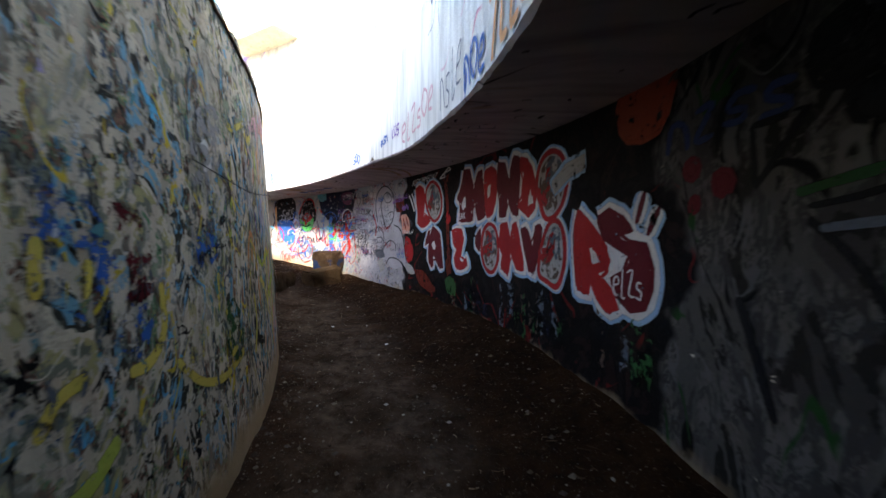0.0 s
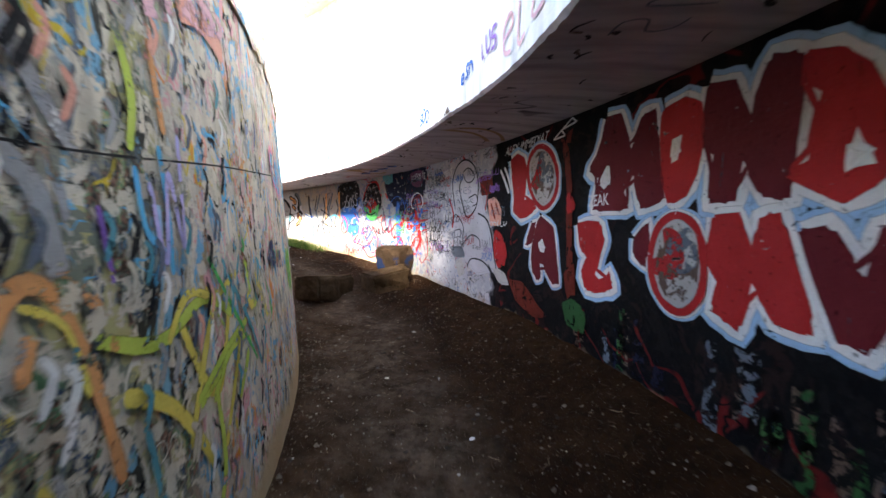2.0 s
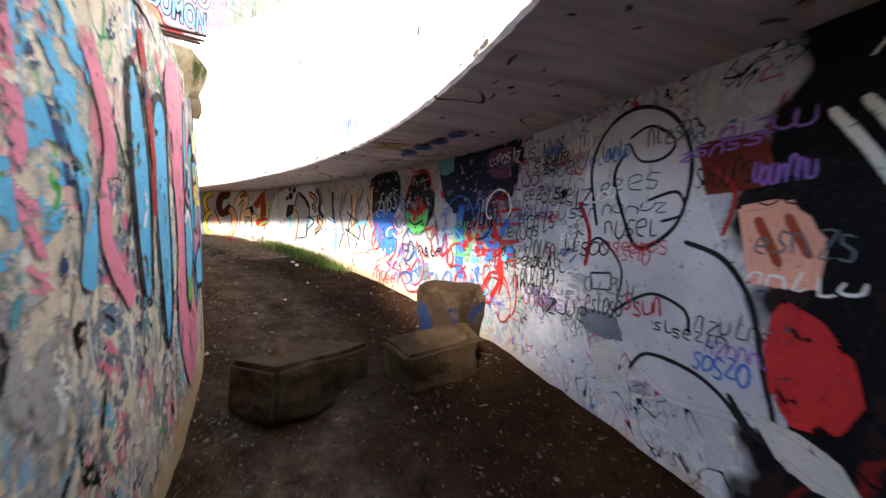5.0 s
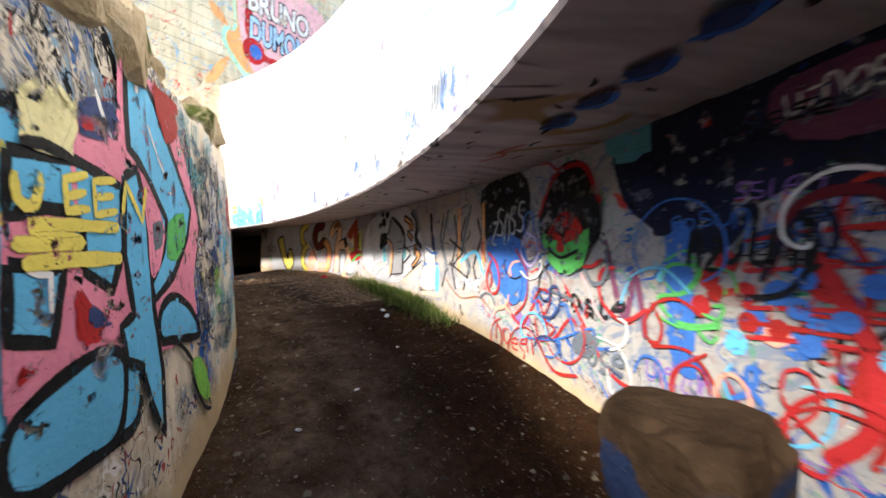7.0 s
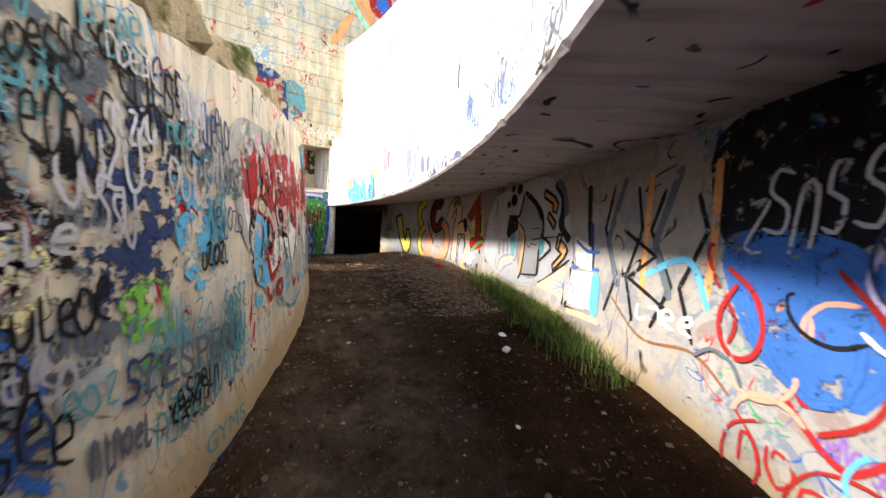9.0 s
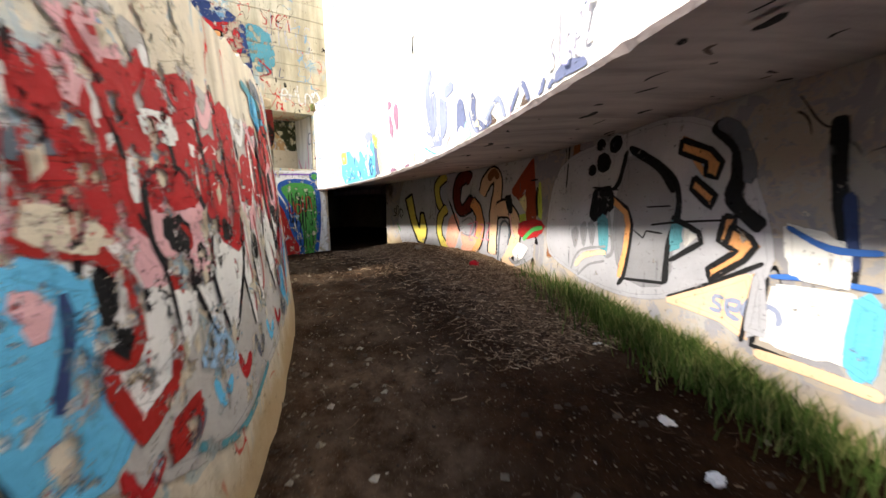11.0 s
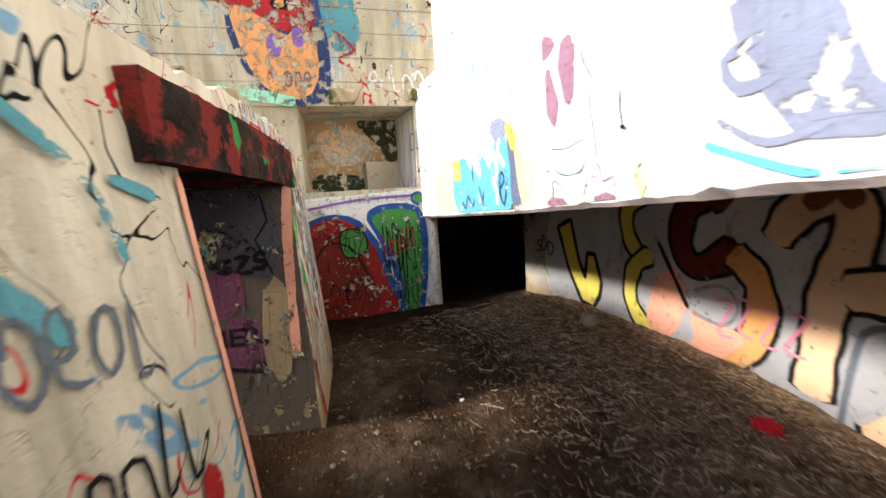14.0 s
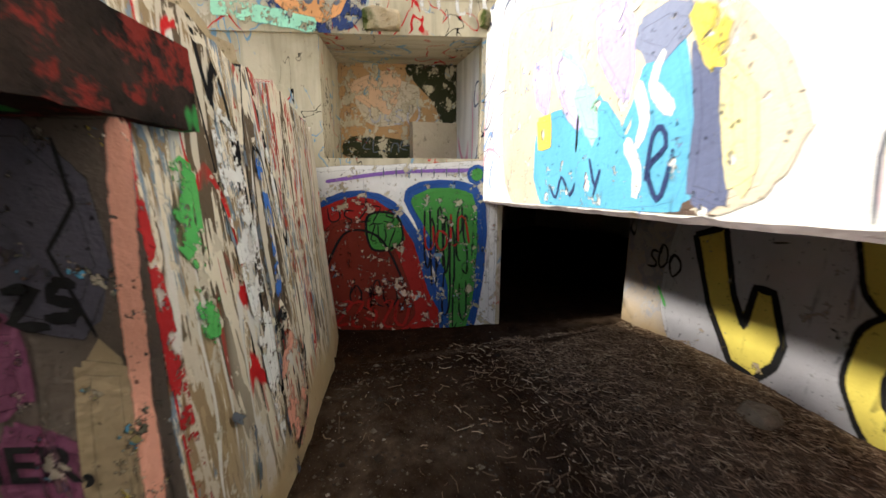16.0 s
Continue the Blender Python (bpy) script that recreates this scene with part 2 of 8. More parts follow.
# (base, palette, strokes (colour, scale, width), cover, chips, vertical squeeze)
st_murky = (None, [(0.05, 0.09, 0.16), (0.13, 0.26, 0.14), (0.5, 0.46, 0.38), (0.2, 0.22, 0.17), (0.46, 0.42, 0.2), (0.7, 0.64, 0.5), (0.05, 0.05, 0.04), (0.2, 0.42, 0.58), (0.5, 0.44, 0.33), (0.25, 0.13, 0.09), (0.05, 0.13, 0.08)],
            [(YEL, 1.1, 0.008), ((0.7, 0.66, 0.55), 1.9, 0.008), (K, 2.6, 0.012), (SKY, 1.6, 0.005)], 0.62, 0.09, 0.6)
st_peeled = (None, [CREAM, (0.36, 0.36, 0.35), (0.42, 0.4, 0.28), CREAM, (0.6, 0.56, 0.48), (0.18, 0.4, 0.6), TAN, (0.68, 0.34, 0.36), K, (0.7, 0.66, 0.58)],
             [(K, 2.2, 0.016), (ORG, 1.5, 0.010), (SKY, 1.8, 0.012), (YEL, 1.3, 0.008)], 0.74, 0.1, 0.5)
st_mixed = (None, [CREAM, (0.45, 0.47, 0.47), SKY, CREAM, (0.16, 0.18, 0.2), PINK, CREAM, (0.14, 0.22, 0.3), K, (0.5, 0.5, 0.44)],
            [(K, 2.0, 0.013), (NAVY, 2.4, 0.012), (GRN, 1.3, 0.009), ((0.75, 0.74, 0.7), 2.0, 0.010)], 0.6, 0.07, 0.55)
st_tags = (None, [(0.35, 0.36, 0.36), K, CREAM, (0.06, 0.13, 0.3), (0.5, 0.46, 0.38), GREY, (0.2, 0.32, 0.42), K, CREAM, (0.25, 0.28, 0.1)],
           [(K, 3.0, 0.013), ((0.03, 0.07, 0.2), 2.3, 0.010), ((0.7, 0.7, 0.68), 2.6, 0.008), ((0.3, 0.05, 0.05), 2.0, 0.009)], 0.57, 0.03, 0.9)
st_pale = (None, [CREAM, (0.55, 0.5, 0.4), CREAM, (0.25, 0.42, 0.52), CREAM, (0.4, 0.32, 0.22)],
           [(K, 2.6, 0.007), ((0.2, 0.36, 0.5), 1.5, 0.010), (RED, 1.3, 0.005)], 0.4, 0.02, 0.7)
st_drips = (None, [CREAM, TAN, (0.3, 0.22, 0.13), (0.58, 0.52, 0.42), (0.12, 0.09, 0.06), CREAM, (0.42, 0.09, 0.07), (0.5, 0.45, 0.38), (0.2, 0.26, 0.32)],
            [(K, 1.8, 0.012), ((0.66, 0.64, 0.6), 1.5, 0.014), (RED, 1.2, 0.006)], 0.6, 0.04, 0.22)
st_dark = (None, [K, (0.025, 0.024, 0.022), (0.055, 0.052, 0.05), (0.09, 0.086, 0.08), (0.02, 0.02, 0.018), (0.12, 0.115, 0.105)],
           [(K, 1.2, 0.014), ((0.12, 0.12, 0.115), 1.2, 0.010), ((0.02, 0.07, 0.02), 1.0, 0.010)], 0.85, -0.1, 0.4)
st_black = (None, [K, (0.012, 0.011, 0.012), K, (0.02, 0.012, 0.012), K, (0.009, 0.009, 0.01)],
            [((0.12, 0.012, 0.012), 0.9, 0.014), (K, 2, 0.02)], 0.97, -0.13, 0.8)
st_silver = (None, [(0.42, 0.42, 0.46), (0.5, 0.5, 0.53), (0.4, 0.4, 0.44), (0.52, 0.5, 0.48), (0.26, 0.26, 0.3), (0.45, 0.45, 0.49)],
             [(K, 2.7, 0.009), ((0.4, 0.05, 0.05), 1.6, 0.007), ((0.05, 0.12, 0.3), 2.1, 0.006), (K, 1.4, 0.007)], 0.85, -0.05, 0.9)
st_scrib = (None, [(0.34, 0.33, 0.32), (0.3, 0.3, 0.31), (0.36, 0.34, 0.32), (0.2, 0.23, 0.3), (0.36, 0.35, 0.34), (0.3, 0.24, 0.23), (0.35, 0.34, 0.34)],
            [((0.45, 0.05, 0.04), 1.5, 0.011), ((0.03, 0.1, 0.36), 1.8, 0.012), (K, 2.4, 0.008), ((0.05, 0.3, 0.16), 1.6, 0.006)], 0.85, -0.05, 0.9)
st_chrome = (None, [(0.30, 0.30, 0.32), (0.36, 0.35, 0.34), (0.27, 0.27, 0.30), (0.37, 0.33, 0.29), (0.32, 0.32, 0.34)],
             [(K, 1.0, 0.006)], 0.85, -0.08, 0.8)

mat_inner = painted_wall("painted_concrete_inner", [st_murky, st_peeled, st_mixed, st_tags, st_pale, st_drips], [4.3, 8.0, 10.6, 13.2, 19.5], CONC, (0.28, (0.42, 0.3, 0.16), (0.55, 0.44, 0.28)))
# the last dark stretch paints in the shade of the passage
mat_outer = painted_wall("painted_concrete_outer", [st_dark, st_black, st_silver, st_scrib, st_chrome, st_dark], [2.0, 8.35, 10.6, 14.6, 22.5], CONC, (0.2, (0.38, 0.28, 0.16), (0.5, 0.4, 0.27)))


def plaster(name, a, b, lines, gloss=0.75):
    M = Mat(name, gloss)
    co = M.coords()
    col = concrete_tone(M, co, a, b)
    for i, (lc, sc, w, lo) in enumerate(lines):
        mp = M_scale(M, co, (1, 0.8, 1))
        sh = M.n("Mapping")
        M.put(sh.inputs[0], mp)
        sh.inputs["Location"].default_value = (3.7 * i, 1.9 * i, i)
        ln = M.noise(sh.outputs[0], sc, 0.8, 0.4, 0.9)
        d = M.math("ABSOLUTE", M.math("SUBTRACT", ln, 0.5))
        gate = M.step(M.noise(sh.outputs[0], 0.55, 1), lo, lo + 0.04)
        col = M.mix(M.math("MULTIPLY", M.step(d, w * 1.3, w * 0.8), gate), col, lc)
    pits = M.step(M.noise(co, 3.2, 3, 0.7), 0.735, 0.75)
    col = M.mix(pits, col, (0.10, 0.08, 0.06))
    M.bump(M.math("ADD", M.noise(co, 20, 5, 0.7), M.math("MULTIPLY", pits, -2.0)), 0.45, 0.02)
    return M.done(col)


mat_face = plaster("whitewashed_face", (0.78, 0.76, 0.70), (0.86, 0.85, 0.81),
                   [((0.42, 0.32, 0.62), 0.9, 0.012, 0.56), ((0.2, 0.3, 0.6), 1.5, 0.014, 0.57), ((0.66, 0.3, 0.38), 1.2, 0.010, 0.6), ((0.12, 0.14, 0.2), 1.8, 0.007, 0.6)])
mat_soffit = plaster("soffit_concrete", (0.44, 0.38, 0.38), (0.54, 0.47, 0.46), [((0.05, 0.045, 0.05), 1.1, 0.010, 0.56), ((0.3, 0.2, 0.1), 0.6, 0.02, 0.6)], 0.85)
mat_end = painted_wall("painted_concrete_end", [st_pale], [], ((0.5, 0.44, 0.3), (0.66, 0.6, 0.45)))
mat_plain = rock("bare_concrete", (0.44, 0.37, 0.26), (0.55, 0.48, 0.36), 0.0, 2.0)
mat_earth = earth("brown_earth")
mat_debris = rock("crumbling_concrete", (0.36, 0.27, 0.15), (0.5, 0.4, 0.25), 0.1, 4.0)


# ---- building helpers ----
def part(name, bm, material, parent=None, label=""):
    me = bpy.data.meshes.new(name)
    bm.to_mesh(me)
    bm.free()
    for p in me.polygons:
        p.use_smooth = False
    ob = new(name, me)
    for m in material if isinstance(material, list) else [material]:
        me.materials.append(m)
    if parent:
        ob.parent = parent
    if label:
        ob["label"] = label
    return ob


def smooth(ob):
    for p in ob.data.polygons:
        p.use_smooth = True
    return ob


def sweep(bm, section_at, a0, a1, n, closed=True, mats=None, caps=True):
    """Sweep a section (list of (r, z)) round the ring; writes uv in metres along the arc and height."""
    uv = bm.loops.layers.uv.verify()
    foot = bm.loops.layers.uv.get("foot") or bm.loops.layers.uv.new("foot")
    rows, info = [], {}
    for i in range(n + 1):
        a = a0 + (a1 - a0) * i / n
        row = []
        run = 0.0
        prev = None
        for r, z in section_at(a):
            v = bm.verts.new(polar(a, r, z))
            run += 0 if prev is None else math.hypot(r - prev[0], z - prev[1])
            prev = (r, z)
            info[v] = (radians(a) * 13.0, z if mats is None else run + (section_at(a)[0][1]), z - lerp(FLOOR, a))
            row.append(v)
        rows.append(row)
    m = len(rows[0])
    for r0, r1 in zip(rows, rows[1:]):
        for j in range(m if closed else m - 1):
            f = bm.faces.new((r0[j], r1[j], r1[(j + 1) % m], r0[(j + 1) % m]))
            if mats:
                f.material_index = mats[j]
            for lp in f.loops:
                u, v, h = info[lp.vert]
                if j == m - 1 and lp.vert in (r0[0], r1[0]):
                    pass
                lp[uv].uv = (u, v)
                lp[foot].uv = (u, h)
    if closed and caps:
        for cap, a in ((rows[0], a0), (rows[-1][::-1], a1)):
            f = bm.faces.new(cap)
            for lp in f.loops:
                lp[uv].uv = (math.hypot(lp.vert.co.x - CX, lp.vert.co.y - CY) - 8.4, lp.vert.co.z)
                lp[foot].uv = (0, lp.vert.co.z - lerp(FLOOR, a))
    return rows


# ---- large structure ----
def floor_r(a, k):
    """The floor widens into the dark chamber past the end of the outer wall."""
    return 8.6 + (4.8 if a < 98.5 else 9.6) * k


def build_floor():
    bm = bmesh.new()
    nr, na = 64, 420
    vs = []
    for i in range(na + 1):
        a = -45 + 172 * i / na
        vs.append([bm.verts.new(polar(a, floor_r(a, j / nr), floor_z(a, min(13.2, floor_r(a, j / nr))))) for j in range(nr + 1)])
    for i in range(na):
        for j in range(nr):
            bm.faces.new((vs[i][j], vs[i + 1][j], vs[i + 1][j + 1], vs[i][j + 1]))
    bmesh.ops.recalc_face_normals(bm, faces=bm.faces)
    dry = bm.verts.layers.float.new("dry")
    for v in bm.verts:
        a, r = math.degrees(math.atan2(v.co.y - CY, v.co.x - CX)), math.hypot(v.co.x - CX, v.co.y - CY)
        # dry litter by the outer wall, brightened to stand for its lit strip
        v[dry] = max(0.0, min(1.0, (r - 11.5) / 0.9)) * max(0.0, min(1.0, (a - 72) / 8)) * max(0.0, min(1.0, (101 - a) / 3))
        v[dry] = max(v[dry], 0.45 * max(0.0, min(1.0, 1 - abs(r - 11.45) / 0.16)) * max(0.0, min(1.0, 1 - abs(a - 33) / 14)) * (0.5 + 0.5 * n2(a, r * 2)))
        # daylight falling through the open slot, tinted into the earth along the path
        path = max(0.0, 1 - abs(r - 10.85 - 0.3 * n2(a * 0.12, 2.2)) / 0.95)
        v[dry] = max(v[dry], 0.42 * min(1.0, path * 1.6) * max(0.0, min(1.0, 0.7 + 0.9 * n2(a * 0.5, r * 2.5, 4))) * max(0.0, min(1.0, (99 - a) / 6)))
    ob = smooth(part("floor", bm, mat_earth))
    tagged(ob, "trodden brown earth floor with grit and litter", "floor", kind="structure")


build_floor()

DOOR = (83.0, 88.5, 2.95)           # doorway in the inner wall: angles, head


def build_inner():
    bm = bmesh.new()
    zs = 14

    def sect(top_of, bottom_of):
        def f(a):
            b, t = bottom_of(a), top_of(a)
            out = [(in_r(a, b + (t - b) * k / zs), b + (t - b) * k / zs) for k in range(zs + 1)]
            return out + [(9.25, t + 0.02), (9.25, b)]
        return f

    def top(a):
        return lerp(IN_TOP, a) + 0.06 * n2(a * 0.8, 1.5) + 0.035 * n2(a * 3.1, 4.5) + 0.02 * n2(a * 9, 2.5)

    def bottom(a):
        return lerp(FLOOR, a) - 0.4
    sweep(bm, sect(top, bottom), -45, DOOR[0], 330)
    sweep(bm, sect(top, bottom), DOOR[1], 101.5, 60)
    sweep(bm, sect(top, lambda a: DOOR[2]), DOOR[0], DOOR[1], 20, caps=False)
    bmesh.ops.recalc_face_normals(bm, faces=bm.faces)
    ob = part("wall_inner", bm, mat_inner)
    return tagged(ob, "round inner concrete wall covered in layered graffiti", "wall", kind="structure")


wall_inner = build_inner()


def build_outer():
    bm = bmesh.new()

    def f(a):
        b, t = lerp(FLOOR, a) - 0.4, lerp(SOFFIT, a) + 0.3
        return [(R_OUT, b + (t - b) * k / 8) for k in range(9)] + [(13.6, t), (13.6, b)]
    sweep(bm, f, -45, 99.4, 290)
    bmesh.ops.recalc_face_normals(bm, faces=bm.faces)
    ob = part("wall_outer", bm, mat_outer)
    return tagged(ob, "curved outer concrete wall with graffiti, bare at the foot", "wall", kind="structure")


wall_outer = build_outer()


def build_band():
    """The overhanging ring: soffit, chipped lip, band, ledge and the wall above."""
    bm = bmesh.new()

    def f(a):
        lip, sof = lerp(LIP, a), lerp(SOFFIT, a)
        chip = max(0.0, n2(a * 2.3, 7.7) - 0.3) * 0.04 + max(0.0, n2(a * 9.1, 1.7) - 0.2) * 0.02
        r = R_BAND
        z = lip + 0.006 * n2(a * 5, 2.2)
        led = 0.03 * n2(a * 2.7, 9)
        return [(14.2, sof), (13.02, sof), (12.35, (sof + z) / 2 + 0.02), (r + 0.02 + chip * 1.3, z), (r, z + 0.02 + chip),
                (r, 3.5), (r, Z_STEP + led), (R_FACE, Z_STEP + 0.03 + led), (R_FACE, 5.3), (R_FACE, Z_TOP + 0.01 * n2(a, 3)), (14.2, Z_TOP)]
    sweep(bm, f, -45, 127, 516, mats=[1, 1, 1, 1, 0, 0, 0, 0, 0, 0, 0])
    bmesh.ops.recalc_face_normals(bm, faces=bm.faces)
    ob = part("ceiling", bm, [mat_face, mat_soffit])
    return tagged(ob, "overhanging whitewashed concrete ring with chipped lip", "ceiling", kind="structure")


band = build_band()


def box(bm, x0, y0, z0, x1, y1, z1, uvm=True):
    vs = [bm.verts.new((x, y, z)) for x in (x0, x1) for y in (y0, y1) for z in (z0, z1)]
    uv = bm.loops.layers.uv.verify()
    for q in ((0, 1, 3, 2), (4, 6, 7, 5), (0, 4, 5, 1), (2, 3, 7, 6), (0, 2, 6, 4), (1, 5, 7, 3)):
        fc = bm.faces.new([vs[i] for i in q])
        nn = (vs[q[1]].co - vs[q[0]].co).cross(vs[q[2]].co - vs[q[1]].co)
        for lp in fc.loops:
            c = lp.vert.co
            lp[uv].uv = (c.y, c.z) if abs(nn.x) > max(abs(nn.y), abs(nn.z)) else (c.x, c.z) if abs(nn.y) > abs(nn.z) else (c.x, c.y)
    return vs


def build_beam_end():
    bm = bmesh.new()
    vs = [bm.verts.new(polar(a, r, z)) for a in (57.0, 68.0) for r in (11.9, 12.75) for z in (7.75, 8.35)]
    for f in ((0, 1, 3, 2), (4, 6, 7, 5), (0, 4, 5, 1), (2, 3, 7, 6), (0, 2, 6, 4), (1, 5, 7, 3)):
        bm.faces.new([vs[i] for i in f])
    bmesh.ops.recalc_face_normals(bm, faces=bm.faces)
    tagged(part("trim_beam", bm, mat_plain), "projecting concrete slab on the upper wall", "trim", kind="structure")


build_beam_end()

EX = -13.5                          # plane of the end wall
NICHE = (10.6, 11.95, 3.0, 3.98)    # y from, y to, sill, head


def build_end():
    bm = bmesh.new()
    y0, y1, zs, zh = NICHE
    box(bm, EX - 1.5, 8.2, 0.8, EX, 12.16, zs)
    box(bm, EX - 1.5, 8.2, zs, EX, y0, zh)
    box(bm, EX - 1.5, y1, zs, EX, 12.16, zh)
    box(bm, EX - 1.5, y0, zs, EX - 0.75, y1, zh)
    bmesh.ops.recalc_face_normals(bm, faces=bm.faces)
    ob = part("wall_end", bm, mat_end)
    tagged(ob, "concrete end wall with a deep niche, painted below", "wall", kind="structure")
    bm = bmesh.new()
    for i in range(30):
        z = zh + 0.27 * i
        vs = box(bm, EX - 1.5, 8.2, z, EX + 0.02 - 0.004 * (i % 2), 26.0, z + 0.262)
    box(bm, EX - 1.45, 8.25, zh + 0.01, EX + 0.004, 25.9, zh + 8.0)
    bmesh.ops.recalc_face_normals(bm, faces=bm.faces)
    up = part("wall_upper", bm, mat_end)
    tagged(up, "tall board-marked concrete wall with painted lettering", "wall", kind="structure")
    return ob, up


wall_end, wall_upper = build_end()


def build_closing():
    """Plain walls that close the ring behind the camera and in the dark passage, added sun blockers, the earth inside
    and the ground outside.
    """
    bm = bmesh.new()
    sweep(bm, lambda a: [(17.8, 0.8), (17.8, 3.4), (18.3, 3.4), (18.3, 0.8)], 98, 128, 24)
    sweep(bm, lambda a: [(13.61, 0.8), (13.61, 3.4), (18.3, 3.4), (18.3, 0.8)], 97.8, 99.3, 2)
    bmesh.ops.recalc_face_normals(bm, faces=bm.faces)
    tagged(part("wall_chamber", bm, mat_plain), "bare concrete walls of the dark chamber", "wall", kind="structure")
    bm = bmesh.new()
    sweep(bm, lambda a: [(14.15, 2.6), (14.15, 3.3), (18.3, 3.3), (18.3, 2.6)], 97.8, 128, 24)
    bmesh.ops.recalc_face_normals(bm, faces=bm.faces)
    tagged(part("ceiling_chamber", bm, mat_soffit), "concrete ceiling of the dark chamber", "ceiling", kind="structure")
    for nm, a in (("wall_start", -45), ("wall_tunnel", 126)):
        bm = bmesh.new()
        p, q = polar(a, 9.0), polar(a, 13.6 if a < 0 else 18.2)
        d = (q - p).normalized().cross(Vector((0, 0, 1))) * 0.3
        vs = [bm.verts.new(v + Vector((0, 0, z))) for z in (-1.2, 4.5) for v in (p - d, q - d, q + d, p + d)]
        for f in ((0, 1, 2, 3), (4, 5, 6, 7), (0, 1, 5, 4), (1, 2, 6, 5), (2, 3, 7, 6), (3, 0, 4, 7)):
            bm.faces.new([vs[i] for i in f])
        bmesh.ops.recalc_face_normals(bm, faces=bm.faces)
        tagged(part(nm, bm, mat_plain), "plain bare concrete cross wall", "wall", kind="structure")
    bm = bmesh.new()
    sweep(bm, lambda a: [(11.9, 0.8), (11.9, 3.4), (11.2, 3.4), (11.2, 0.8)], 104.5, 127, 24)
    bmesh.ops.recalc_face_normals(bm, faces=bm.faces)
    tagged(part("wall_passage", bm, mat_plain), "bare concrete wall of the dark passage", "wall", kind="structure")
    # earth and rubble on top of the core
    bm = bmesh.new()
    nr, na = 26, 240
    vs = []
    for i in range(na + 1):
        a = -45 + 172 * i / na
        row = []
        for j in range(nr + 1):
            r = 9.93 - 9.6 * (j / nr) ** 1.8
            k = min(1.0, (9.93 - r) / 1.6)
            # below 60 degrees the mound is heightened, out of sight, to block low sun
            z = lerp(IN_TOP, a) - 0.12 + (0.55 + 0.6 * max(0.0, min(1.0, (60 - a) / 12))) * k * (0.75 + 0.5 * n2(a * 0.25, r, 3)) + 0.16 * n2(a * 1.1, r * 4, 6) * (0.3 + k) + 0.06 * n2(a * 4, r * 11, 1)
            row.append(bm.verts.new(polar(a, r, z)))
        vs.append(row)
    for i in range(na):
        for j in range(nr):
            a = -45 + 172 * (i + 0.5) / na
            if not (DOOR[0] < a < DOOR[1] and j > 3):
                bm.faces.new((vs[i][j], vs[i + 1][j], vs[i + 1][j + 1], vs[i][j + 1]))
    for a in DOOR[:2]:
        bm.faces.new([bm.verts.new(polar(a, r, z)) for r, z in ((9.3, 0.8), (5.0, 0.8), (5.0, 3.6), (9.3, 3.3))])
    bmesh.ops.recalc_face_normals(bm, faces=bm.faces)
    tagged(part("ground_core", bm, mat_debris), "crumbling concrete rubble and earth on the core", "ground", kind="structure")
    bm = bmesh.new()
    sweep(bm, lambda a: [(12.7, Z_TOP - 0.2), (12.7, 8.0), (12.7, 9.8), (13.8, 9.8), (13.8, Z_TOP - 0.2)], 8, 76, 68)
    bmesh.ops.recalc_face_normals(bm, faces=bm.faces)
    tagged(part("wall_storey", bm, mat_face), "set-back whitewashed upper storey wall", "wall", kind="structure")
    # unseen block added behind the start to keep sun out of the passage
    bm = bmesh.new()
    sweep(bm, lambda a: [(9.0, 3.1), (9.0, 6.7), (14.2, 6.7), (14.2, 3.1)], -46, -6, 30)
    bmesh.ops.recalc_face_normals(bm, faces=bm.faces)
    tagged(part("ceiling_sunblock", bm, mat_plain), "unseen concrete block added over the passage to block sun", "ceiling", kind="structure")
    # unseen wall, added so its top edge softly cuts sun off the outer wall
    bm = bmesh.new()
    sweep(bm, lambda a: [(12.7, -1.2), (12.7, 11.6), (13.8, 11.6), (13.8, -1.2)], -66, -4, 40)
    bmesh.ops.recalc_face_normals(bm, faces=bm.faces)
    tagged(part("wall_sunblock", bm, mat_plain), "tall unseen concrete wall added to block the sun", "wall", kind="structure")
    bm = bmesh.new()
    vs = [bm.verts.new((x, y, -1.3)) for x, y in ((-900, -900), (900, -900), (900, 900), (-900, 900))]
    bm.faces.new(vs)
    tagged(part("ground", bm, mat_earth), "bare brown ground outside the ring", "ground", kind="structure")


build_closing()

# ---- graffiti: painted shapes a few millimetres proud of the walls ----
from mathutils.geometry import tessellate_polygon

